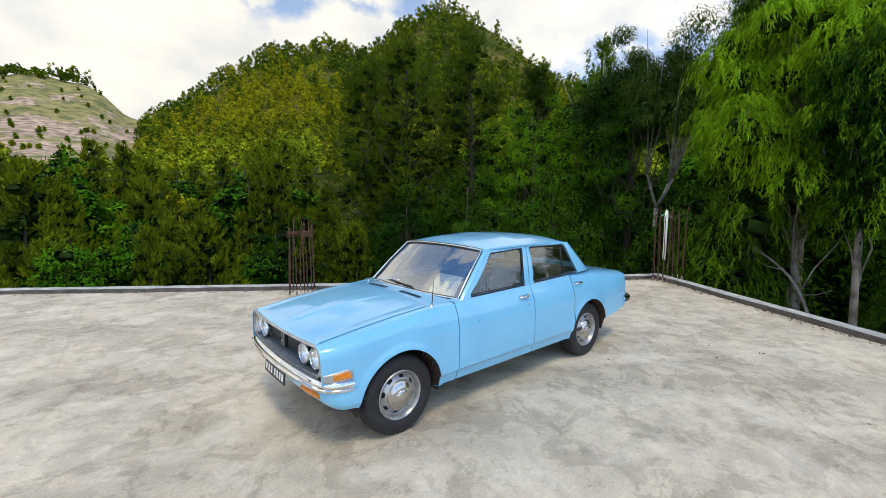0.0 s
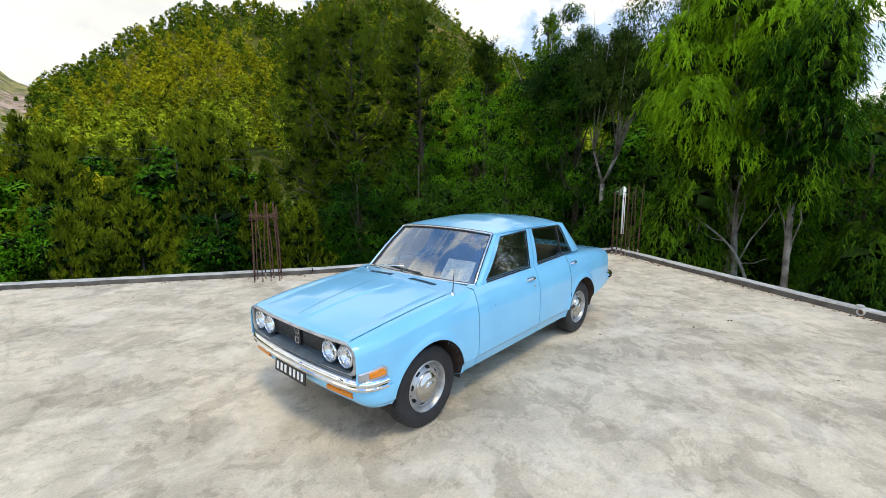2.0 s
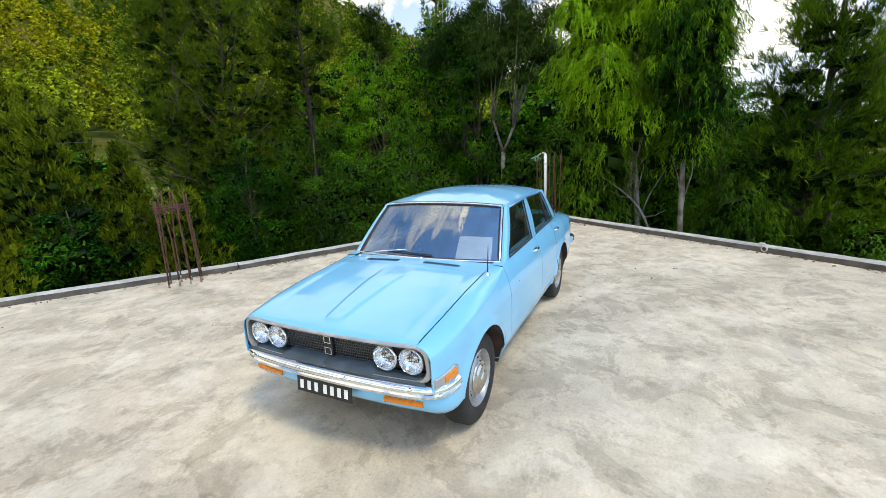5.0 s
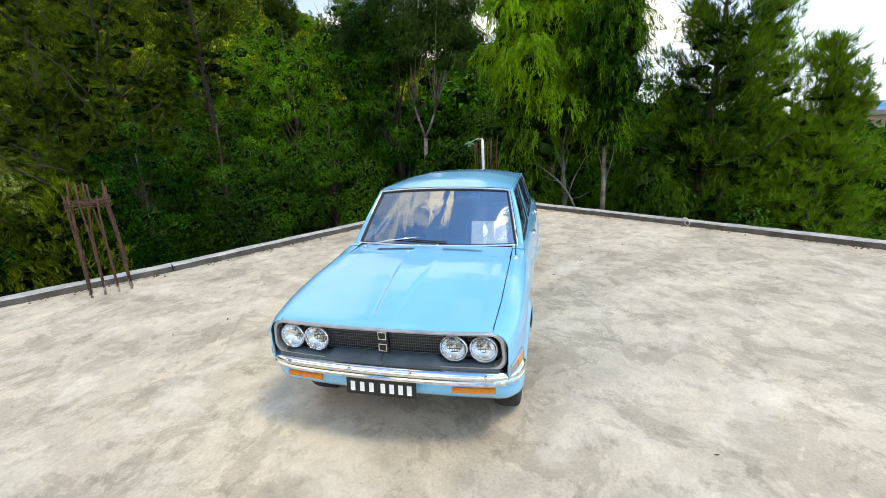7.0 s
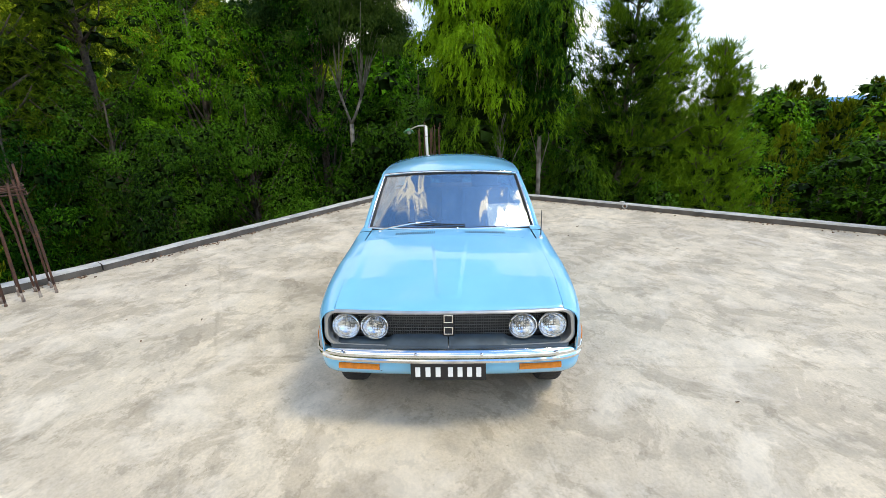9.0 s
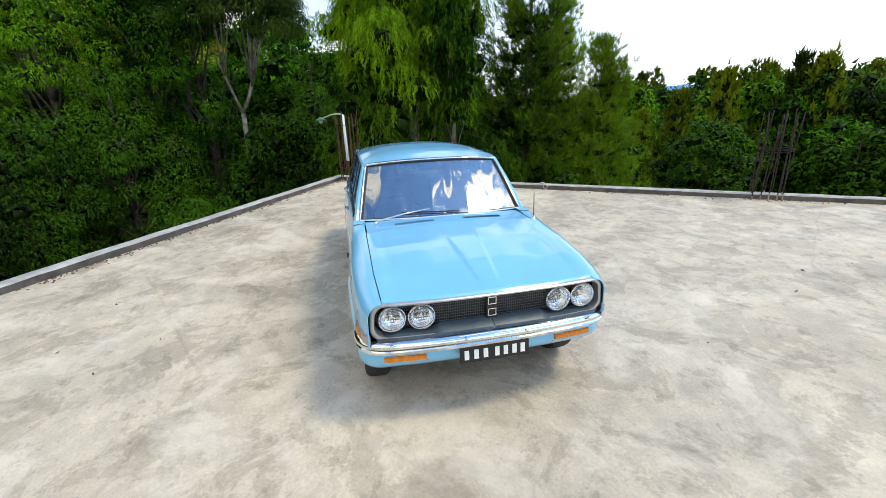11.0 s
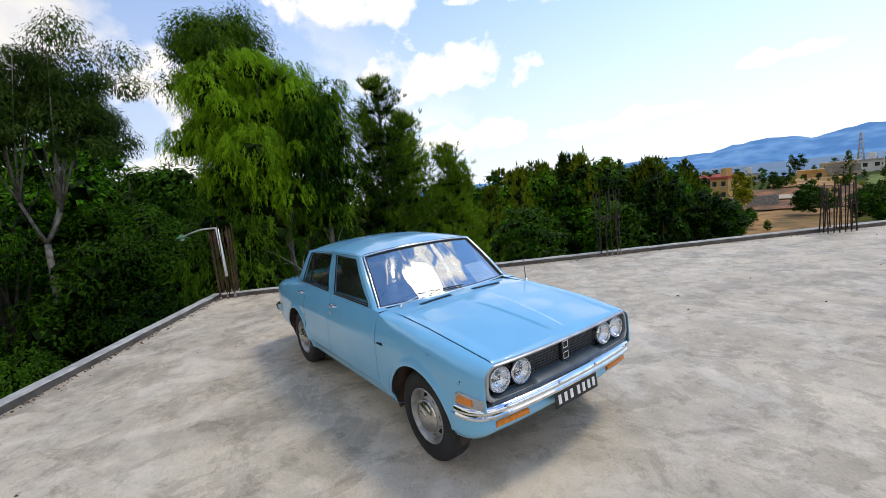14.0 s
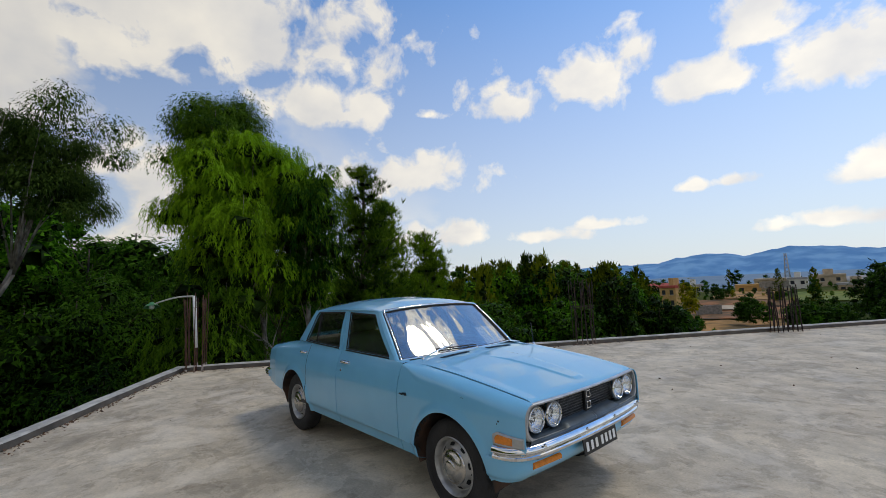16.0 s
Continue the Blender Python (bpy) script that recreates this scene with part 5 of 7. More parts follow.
def side_panel(x0, x1, s, roll_to=None, inset=0.0, step=0.016):
    """The outer skin from x0 to x1 on the side s (+1 left, -1 right), with its wheel opening, and rolled over to y = roll_to(x) at the top."""
    nx = max(3, int(abs(x1 - x0) / step))
    xs = [x0 + (x1 - x0) * i / nx for i in range(nx + 1)]
    nz = 40 if inset == 0 else 24
    rows, inside = [], []
    for x in xs:
        zt = top_z(x)
        easy = smooth01((x - 0.70) / 0.24) if x > 0 else smooth01((-0.92 - x) / 0.26)
        zs = zt - (0.014 + 0.068 * easy) if roll_to else zt - (0.05 if inset else 0.0)
        row, ins = [], []
        for k in range(nz + 1):
            z = low_z(x) + (zs - low_z(x)) * k / nz
            px, pz = x, z
            hit = False
            for hx in (HUB_X, -HUB_X):
                dx, dz = x - hx, z - HUB_Z
                r = math.hypot(dx, dz)
                if r < ARCH and z > 0.0:
                    hit = True
                    if r > ARCH - 0.028:
                        px, pz = hx + dx * ARCH / r, HUB_Z + dz * ARCH / r
            yy = flank(px, pz) - inset
            if px > 1.58:  # the nose tucks back and in below the bumper
                px -= (px - 1.58) * 0.50 * smooth01((0.52 - pz) / 0.10)
            row.append((px, s * yy, pz))
            ins.append(hit)
        if roll_to:
            ys, yt = flank(x, zs) - inset, roll_to(x)
            for k in range(1, 9):
                a = k / 8 * math.pi / 2
                row.append((x, s * (yt + (ys - yt) * math.cos(a) ** 1.0), zs + (zt - zs - inset) * math.sin(a) ** 1.0))
                ins.append(False)
        rows.append(row)
        inside.append(ins)
    return grid_bm(rows, lambda i, j: not (inside[i][j] and inside[i + 1][j] and inside[i][j + 1] and inside[i + 1][j + 1]))


def hood_edge(x):
    return float(I(x, [0.60, 0.9, 1.5, 1.80], [0.605, 0.610, 0.608, 0.592]))


def boot_edge(x):
    return float(I(x, [-2.20, -1.4, -0.9], [0.50, 0.53, 0.56]))


def nose_x(y):
    return 1.828 - 0.036 * (abs(y) / 0.64) ** 2.6


def lathe(profile, y0, s, segments=56, wobble=None):
    """Revolve (radius, depth outwards) pairs about the axle."""
    bm = bmesh.new()
    rings = []
    for k in range(segments):
        a = 2 * math.pi * k / segments
        rings.append([bm.verts.new((r2 * math.cos(a), s * (y0 + d), r2 * math.sin(a))) for r2, d in [(r + (wobble(k, i) if wobble else 0), d) for i, (r, d) in enumerate(profile)]])
    for k in range(segments):
        a, b = rings[k], rings[(k + 1) % segments]
        for i in range(len(profile) - 1):
            bm.faces.new((a[i], a[i + 1], b[i + 1], b[i]))
    return bm


def wheel(car, x, s):
    w = empty("wheel", Matrix.Translation((x, 0, HUB_Z)))
    w.parent = car
    y0 = 0.620
    tyre = [(0.170, 0.040), (0.178, 0.070), (0.200, 0.082), (0.238, 0.085), (0.267, 0.080), (0.282, 0.070), (0.290, 0.056), (0.2925, 0.040), (0.293, 0.012), (0.293, -0.012), (0.2925, -0.040), (0.287, -0.058), (0.262, -0.078), (0.22, -0.08), (0.17, -0.06)]
    part("tyre", finish(lathe(tyre, y0, s, 96, lambda k, i: -0.0055 if (i in (5, 6, 7, 9, 10) and (k + (i == 9)) % 2 == 0) or i == 8 and k % 4 == 0 else 0.0), 0, 30), M_TYRE, w)
    rim = part("rim", finish(lathe([(0.176, 0.066), (0.180, 0.074), (0.174, 0.080), (0.166, 0.074), (0.160, 0.052), (0.150, 0.036), (0.142, 0.034), (0.128, 0.046), (0.112, 0.060), (0.104, 0.066), (0.095, 0.064), (0.05, 0.060), (0.0, 0.060)], y0, s)), M_RIM, w)
    part("hub_cap", finish(lathe([(0.106, 0.060), (0.109, 0.068), (0.104, 0.076), (0.088, 0.080), (0.082, 0.087), (0.060, 0.096), (0.046, 0.099), (0.042, 0.105), (0.030, 0.109), (0.0, 0.111)], y0, s)), M_CAP, w)
    for k in range(8):
        a = 2 * math.pi * k / 8 + 0.2
        bm = bmesh.new()
        for q in range(7):
            b = a + (q - 3) * 0.052
            for r in (0.121, 0.140):
                shrink = 0.003 * (abs(q - 3) == 3)
                rr = r + (shrink if r < 0.13 else -shrink)
                bm.verts.new((rr * math.cos(b), s * (y0 + I(rr, [0.112, 0.128, 0.142], [0.0625, 0.0485, 0.0365])), rr * math.sin(b)))
        bm.verts.ensure_lookup_table()
        for q in range(6):
            bm.faces.new((bm.verts[2 * q], bm.verts[2 * q + 1], bm.verts[2 * q + 3], bm.verts[2 * q + 2]))
        # a black patch on the rim paints the shade of an opening
        part("slot", finish(bm), M_DARKGAP, rim)
    bm = bmesh.new()
    add_tube(bm, [(0.166, s * (y0 + 0.066), 0), (0.172, s * (y0 + 0.082), 0)], 0.004, 6)
    part("valve", bm, M_RUBBER, rim)
    return w


def glass_y(z):
    return 0.672 - (z - 0.885) * 0.30


def flat_side(points, s, out=0.0):
    return [(x, s * (glass_y(z) + out + 0.010 * math.sin(max(0.0, min(1.0, (z - 0.885) / 0.36)) * math.pi)), z) for x, z in points]


def ring_panel(outer, inner, s, out, thick):
    """A window frame: the band between two outlines with the same number of corners, subdivided."""
    def dense(pts):
        res = []
        for i, p in enumerate(pts):
            q = pts[(i + 1) % len(pts)]
            res += [(p[0] + (q[0] - p[0]) * k / 6, p[1] + (q[1] - p[1]) * k / 6) for k in range(6)]
        return res
    o, n = dense(outer), dense(inner)
    rows = [flat_side(o + o[:1], s, out), flat_side(n + n[:1], s, out)]
    bm = grid_bm(rows)
    return finish(bm, thick)


def pane(points, s, out):
    bm = bmesh.new()
    bm.faces.new([bm.verts.new(p) for p in flat_side(points, s, out)])
    bmesh.ops.solidify(bm, geom=bm.faces[:], thickness=0.004)
    return bm


def windscreen_point(u, v):
    """u across (-1 right edge, +1 left edge), v from the foot (0) to the head (1)."""
    w = 0.628 + (0.535 - 0.628) * v
    bow = 1 - abs(u) ** 2.2
    x = 0.602 + (0.236 - 0.602) * v + bow * (0.092 - 0.040 * v)
    z = 0.877 + (1.236 - 0.877) * v + bow * (0.008 + 0.018 * v) + 0.012 * math.sin(math.pi * v)
    return Vector((x, u * w, z))


def roof_point(u, v):
    """u across, v from front (0) to rear (1)."""
    x = 0.245 + (-1.03 - 0.245) * v + (1 - abs(u) ** 2.2) * (0.050 * (1 - v) - 0.05 * v)
    half = 0.556 + 0.020 * math.sin(math.pi * min(1, v * 1.1)) - 0.015 * v
    edge = float(I(x, [-1.05, -0.9, -0.3, 0.1, 0.25], [1.232, 1.252, 1.264, 1.258, 1.244]))
    rise = float(I(x, [-1.08, -0.9, -0.6, -0.3, 0.0, 0.2, 0.30], [0.020, 0.055, 0.075, 0.078, 0.064, 0.040, 0.026]))
    return Vector((x, u * half, edge + rise * (1 - abs(u) ** 2.6)))


def sweep(path, profile, closed=False):
    """Sweep a profile of (outwards, up) pairs along a path of plan points (x, y, z)."""
    rows = []
    for i, p in enumerate(path):
        a, b = Vector(path[max(i - 1, 0)]), Vector(path[min(i + 1, len(path) - 1)])
        d = (b - a).normalized()
        n = Vector((d.y, -d.x, 0)).normalized()
        rows.append([tuple(Vector(p) + n * o + Vector((0, 0, h))) for o, h in profile])
    bm = grid_bm(rows)
    bm.verts.ensure_lookup_table()
    bm.faces.new(bm.verts[: len(profile)])
    bm.faces.new(bm.verts[-len(profile):])
    return bm


def smooth_path(pts, n=8):
    """A smooth curve through points."""
    P = [Vector(p) for p in pts]
    res = []
    for i in range(len(P) - 1):
        p0, p1, p2, p3 = P[max(i - 1, 0)], P[i], P[i + 1], P[min(i + 2, len(P) - 1)]
        for k in range(n):
            t = k / n
            res.append(0.5 * ((2 * p1) + (p2 - p0) * t + (2 * p0 - 5 * p1 + 4 * p2 - p3) * t * t + (3 * p1 - p0 - 3 * p2 + p3) * t ** 3))
    return res + [P[-1]]


def build_car():
    car = empty("car")
    tagged(car, "pale blue four-door saloon parked on the concrete slab", "car")
    gap = 0.0038
    # outer panels, one side after the other
    for s in (1, -1):
        fender = part("front_fender", finish(side_panel(0.692 + gap, 1.795, s, hood_edge), 0.005), M_PAINT, car)
        door = part("front_door", finish(side_panel(-0.252 + gap, 0.692 - gap, s), 0.006), M_PAINT, car)
        rdoor = part("rear_door", finish(side_panel(-0.905 + gap, -0.252 - gap, s), 0.006), M_PAINT, car)
        quarter = part("rear_quarter", finish(side_panel(-2.195, -0.905 - gap, s, boot_edge)), M_PAINT, car)
        # black sheet behind the panels, so that the seams read dark
        part("inner_skin", finish(side_panel(-2.13, 1.72, s, None, 0.014, 0.03)), M_DARKGAP, car)
        # window frames and panes
        fo = [(0.585, 0.884), (-0.246, 0.898), (-0.310, 1.252), (0.212, 1.236)]
        fi = [(0.500, 0.906), (-0.180, 0.916), (-0.252, 1.226), (0.176, 1.212)]
        part("window_frame", ring_panel(fo, fi, s, 0.002, 0.016), M_PAINT, door)
        part("window_glass", pane([(0.50, 0.90), (-0.18, 0.91), (-0.255, 1.228), (0.176, 1.214)], s, -0.010), M_SIDEGLASS, door).visible_shadow = False
        ro = [(-0.256, 0.898), (-0.905, 0.917), (-1.098, 0.928), (-0.965, 1.222), (-0.93, 1.247), (-0.318, 1.252)]
        ri = [(-0.322, 0.922), (-0.85, 0.936), (-1.045, 0.946), (-0.935, 1.190), (-0.905, 1.222), (-0.362, 1.228)]
        part("window_frame", ring_panel(ro, ri, s, 0.002, 0.016), M_PAINT, rdoor)
        part("window_glass", pane([(-0.322, 0.918), (-0.85, 0.930), (-1.05, 0.942), (-0.935, 1.192), (-0.905, 1.224), (-0.362, 1.230)], s, -0.010), M_SIDEGLASS, rdoor).visible_shadow = False
        bm = bmesh.new()
        add_tube(bm, [Vector(p) for p in flat_side([(-0.815, 0.93), (-0.862, 1.226)], s, -0.003)], 0.008, 6)
        part("divider_bar", bm, M_RUBBER, rdoor)
        for owner, pts in ((door, fi), (rdoor, ri)):
            bm = bmesh.new()
            loop = flat_side(pts + pts[:1], s, 0.001)
            for a, b in zip(loop, loop[1:]):
                add_tube(bm, [a, b], 0.006, 6)
            part("window_seal", bm, M_RUBBER, owner)
            bm = bmesh.new()
            belt = [pts[k] for k in ((0, 1) if owner is door else (0, 1, 2))]
            add_tube(bm, [Vector(p) for p in flat_side([(x, z - 0.012) for x, z in belt], s, 0.006)], 0.006, 6)
            part("belt_seal", bm, M_RUBBER, owner, "thin dark belt seal")
        # handles with their locks
        for owner, hx, hz in ((door, -0.118, 0.812), (rdoor, -1.005, 0.826)):
            y = flank(hx, hz)
            bm = bmesh.new()
            pts = [(hx + 0.062, s * (y + 0.002), hz - 0.002), (hx + 0.056, s * (y + 0.016), hz), (hx + 0.02, s * (y + 0.023), hz + 0.001), (hx - 0.035, s * (y + 0.022), hz), (hx - 0.058, s * (y + 0.014), hz), (hx - 0.062, s * (y + 0.001), hz - 0.001)]
            add_tube(bm, pts, [0.010, 0.012, 0.011, 0.012, 0.013, 0.012], 8)
            add_box(bm, (hx - 0.07, min(s * y, s * (y + 0.005)), hz - 0.014), (hx + 0.07, max(s * y, s * (y + 0.005)), hz + 0.014), 0.002)
            part("door_handle", bm, M_CHROME, owner if owner is door else rdoor, "chrome handle")
            if owner is door:
                bm = bmesh.new()
                y2 = flank(hx - 0.055, hz - 0.07)
                add_tube(bm, [(hx - 0.055, s * (y2 - 0.002), hz - 0.07), (hx - 0.055, s * (y2 + 0.005), hz - 0.07)], 0.011, 12)
                part("lock", bm, M_CHROME, owner)
        # screen pillar, drip rail, rear pillar
        bm = bmesh.new()
        rows = []
        for k in range(13):
            v = k / 12
            a = windscreen_point(s * 1.0, v)
            b = Vector(flat_side([(0.592 + (0.214 - 0.592) * v, 0.884 + (1.240 - 0.884) * v)], s, 0.004)[0])
            mid = (a + b) / 2 + Vector((0.012, s * 0.010, 0.006))
            rows.append([tuple(a + Vector((0.004, s * 0.006, 0))), tuple(mid), tuple(b)])
        part("screen_pillar", finish(grid_bm(rows), 0.012), M_PAINT, car)
        rail = [roof_point(s, v) + Vector((0, s * 0.006, -0.010)) for v in np.linspace(0.0, 0.96, 20)]
        bm = add_tube(bmesh.new(), rail, 0.0085, 6)
        part("drip_rail", bm, M_PAINT, car)
        rows = []
        for k in range(13):
            v = k / 12
            front = Vector(flat_side([(-1.094 + (-0.945 + 1.094) * v, 0.926 + (1.236 - 0.926) * v)], s, 0.002)[0])
            back = Vector((-1.445 + (-1.060 + 1.445) * v, s * (0.565 + (0.520 - 0.565) * v), 0.902 + (1.226 - 0.902) * v))
            row = []
            for q in range(7):
                u = q / 6
                p = front.lerp(back, u) + Vector((0, s * 0.030 * math.sin(math.pi * u) * (1 - 0.3 * v), 0.012 * math.sin(math.pi * u)))
                row.append(tuple(p))
            rows.append(row)
        part("rear_pillar", finish(grid_bm(rows), 0.01), M_PAINT, car)
        rows = [[(x, s * (flank(x, top_z(x)) - 0.001), top_z(x)), (x, s * 0.60, top_z(x) + 0.004)] for x in np.linspace(-1.12, 0.695, 26)]
        part("sill_top", finish(grid_bm(rows)), M_PAINT, car)
        # lower sill and wheel houses
        rows = [[(x, s * flank(x, 0.266), 0.268), (x, s * 0.62, 0.235), (x, s * 0.5, 0.235)] for x in np.linspace(-0.90, 0.89, 12)]
        part("rocker", finish(grid_bm(rows)), M_PAINT, car)
        for hx in (HUB_X, -HUB_X):
            rows = []
            for k in range(25):
                a = math.pi * (-0.06 + 1.12 * k / 24)
                p = (hx + (ARCH + 0.004) * math.cos(a), HUB_Z + (ARCH + 0.004) * math.sin(a))
                rows.append([(p[0], s * (flank(p[0], p[1]) - 0.006), p[1]), (p[0], s * 0.60, p[1] + 0.01), (p[0], s * 0.44, p[1] + 0.01)])
            part("wheel_house", finish(grid_bm(rows)), M_RUSTY, car)
            wheel(car, hx, s)
        # amber marker in its bright surround, wrapped round the fender's nose above the bumper's end
        def marker_band(x0, x1, n, lift, lo, hi0, hi1):
            rows = []
            for k in range(n + 1):
                x = x0 + (x1 - x0) * k / n
                hi = hi0 + (hi1 - hi0) * k / n - 0.016 * (1 - smooth01(k / n * 6))
                y = flank(x, 0.565)
                rows.append([(x, s * (y - 0.012), lo), (x, s * (y + lift * 0.7), lo + 0.001), (x, s * (y + lift), lo + 0.006), (x, s * (y + lift), hi - 0.007), (x, s * (y + lift * 0.6), hi - 0.001), (x, s * (y - 0.012), hi)])
            rows.insert(0, [(x0 - 0.004, s * (flank(x0, 0.565) - 0.014), r[2]) for r in rows[0]])
            rows.append([(x1 + 0.002, s * (flank(x1, 0.565) - 0.014), r[2]) for r in rows[-1]])
            return finish(grid_bm(rows), 0, 30)
        sm = part("side_marker", marker_band(1.606, 1.786, 18, 0.011, 0.528, 0.604, 0.582), M_SILVER, car, "silver surround")
        part("lens", marker_band(1.624, 1.728, 12, 0.017, 0.538, 0.592, 0.580), M_AMBER, sm, "amber lens")
        # indicator below the bumper
        path = [(nose_x(y) - 0.034, s * y, 0.414) for y in np.linspace(0.375, 0.60, 8)]
        bm = bmesh.new()
        rows = [[(p[0] - 0.05, p[1], p[2] + 0.018), (p[0] + 0.016, p[1], p[2] + 0.018), (p[0] + 0.026, p[1], p[2] + 0.010), (p[0] + 0.024, p[1], p[2] - 0.010), (p[0] + 0.012, p[1], p[2] - 0.017), (p[0] - 0.05, p[1], p[2] - 0.017)] for p in path]
        grid_bm(rows, bm=bm)
        bm.verts.ensure_lookup_table()
        bm.faces.new(bm.verts[:6])
        bm.faces.new(bm.verts[-6:])
        ind = part("indicator", finish(bm), M_AMBER, car, "long amber indicator lamp")
        for y0, y1 in ((0.363, 0.374), (0.601, 0.612)):
            bm = add_box(bmesh.new(), (nose_x(y0) - 0.10, min(s * y0, s * y1), 0.386), (nose_x(y0) - 0.03, max(s * y0, s * y1), 0.436), 0.002)
            part("end_cap", bm, M_RUBBER, ind)
        # twin headlamps
        for ly in (0.388, 0.542):
            c = Vector((1.782 - (0.010 if ly > 0.5 else 0), s * ly, 0.650))
            tilt = Matrix.Translation(c) @ Matrix.Rotation(radians(-90), 4, "Z")
            prof = [(0.060, -0.040), (0.0735, -0.038), (0.0755, -0.004), (0.0735, 0.007), (0.069, 0.010), (0.0660, 0.005), (0.0645, -0.004)]
            bm = lathe(prof, 0, 1, 40)
            bmesh.ops.transform(bm, matrix=Matrix.Translation(c) @ Matrix.Rotation(radians(-90), 4, "Z"), verts=bm.verts)
            lamp = part("headlight", finish(bm, 0, 50), M_CHROME, car, "round headlamp in a chrome ring")
            turn = Matrix.Translation(c) @ Matrix.Rotation(radians(-90), 4, "Z")
            bm = lathe([(0.0650, -0.006), (0.056, -0.024), (0.038, -0.040), (0.018, -0.046), (0.012, -0.034), (0.008, -0.022), (0.0, -0.020)], 0, 1, 40)
            bmesh.ops.transform(bm, matrix=turn, verts=bm.verts)
            part("reflector", finish(bm), M_BOWL, lamp, "bright reflector bowl")
            bm = lathe([(0.0650, -0.004), (0.058, 0.006), (0.044, 0.014), (0.025, 0.019), (0.010, 0.021), (0.0, 0.0212)], 0, 1, 40, lambda k, q: 0.0)
            bmesh.ops.transform(bm, matrix=turn, verts=bm.verts)
            part("lens", finish(bm), M_LENS, lamp, "clear glass lens").visible_shadow = False
        # tail lamp
        bm = add_box(bmesh.new(), (-2.212, min(s * 0.38, s * 0.60), 0.60), (-2.18, max(s * 0.38, s * 0.60), 0.70), 0.008)
        part("tail_light", bm, M_RED, car, "red tail lamp")
    # a dark script badge on the right fender, drawn as a plain shape
    bm = bmesh.new()
    for k in range(5):
        x = 0.800 - 0.017 * k
        y = -flank(x, 0.684) - 0.002
        add_tube(bm, [(x + 0.010, y, 0.672), (x + 0.003, y - 0.002, 0.694 - 0.003 * k), (x - 0.008, y, 0.674)], 0.0035, 5)
    part("badge", bm, M_RUBBER, car, "small dark script badge")

    # hood with its raised spine
    rows = []
    for i in range(61):
        t = i / 60
        row = []
        for j in range(121):
            u = -1 + 2 * j / 120
            x0, x1 = 0.872 + 0.05 * abs(u) ** 2.5, nose_x(u * 0.592) - 0.010
            x = x0 + (x1 - x0) * t
            half = hood_edge(x) - 0.004
            y = u * half
            z = top_z(x) + 0.026 * (1 - abs(u) ** 2.0) * I(x, [0.87, 1.3, 1.80], [0.9, 1.0, 0.55]) + 0.001
            wide = float(I(x, [0.9, 1.15, 1.74], [0.13, 0.105, 0.056]))
            z += 0.0075 * smooth01((wide + 0.006 - abs(y)) / 0.014) * smooth01((1.735 - 6.0 * max(abs(y) - 0.02, 0) ** 2 * 2 - x) / 0.022) * smooth01((x - 0.93) / 0.30)
            z += 0.006 * smooth01((abs(y) - 0.50) / 0.08) - 0.020 * smooth01((t - 0.965) / 0.035) ** 2
            row.append((x, y, z))
        rows.append(row)
    hood = part("hood", finish(grid_bm(rows), 0.006), M_PAINT, car)
    # cowl with two louvred vents
    rows = []
    for i in range(9):
        t = i / 8
        row = []
        for j in range(41):
            u = -1 + 2 * j / 40
            foot = windscreen_point(u * 0.98, 0.0)
            x = foot.x - 0.02 + (0.866 + 0.05 * abs(u) ** 2.5 - foot.x + 0.02) * t
            row.append((x, u * 0.600, 0.868 + 0.026 * (1 - u * u) * 0.9 + 0.004 * (1 - t)))
        rows.append(row)
    cowl = part("cowl", finish(grid_bm(rows), 0.006), M_PAINT, car)
    for s in (1, -1):
        # thin dark boxes stand for the slots, with shade as their colour
        bm = bmesh.new()
        for k in range(21):
            y = s * (0.115 + 0.0138 * k)
            add_box(bm, (0.782, y - 0.0021, 0.884), (0.824, y + 0.0021, 0.8695 + 0.0234 * (1 - (y / 0.6) ** 2) + 0.0052), 0.0)
        part("vent", bm, M_VENT, cowl, "row of dark louvre slots")
        # fills beside the cowl behind the hood
    # windscreen with seal and bright surround
    rows = [[tuple(windscreen_point(-1 + 2 * j / 28, i / 14)) for j in range(29)] for i in range(15)]
    screen = part("windscreen", finish(grid_bm(rows), 0.005), M_GLASS, car)
    screen.visible_shadow = False
    loop = [windscreen_point(u, 0.0) for u in np.linspace(-1, 1, 24)] + [windscreen_point(1, v) for v in np.linspace(0, 1, 12)][1:] + [windscreen_point(u, 1.0) for u in np.linspace(1, -1, 24)][1:] + [windscreen_point(-1, v) for v in np.linspace(1, 0, 12)][1:]
    part("seal", add_tube(bmesh.new(), [p + Vector((-0.003, 0, -0.003)) for p in loop], 0.020, 7, False), M_RUBBER, screen)
    part("bright_surround", add_tube(bmesh.new(), [p + Vector((0.010, p.y * 0.010, 0.008)) for p in loop], 0.0075, 7, False), M_CHROME, screen, "chrome surround")
    # rear window
    rows = [[(-1.445 + 0.385 * v - (1 - u * u) * 0.05, u * (0.565 - 0.045 * v), 0.905 + 0.320 * v) for u in np.linspace(-1, 1, 15)] for v in np.linspace(0, 1, 8)]
    part("rear_window", finish(grid_bm(rows), 0.005), M_SIDEGLASS, car).visible_shadow = False
    # roof
    rows = [[tuple(roof_point(-1 + 2 * j / 32, i / 36)) for j in range(33)] for i in range(37)]
    part("roof", finish(grid_bm(rows), 0.012), M_PAINT, car)
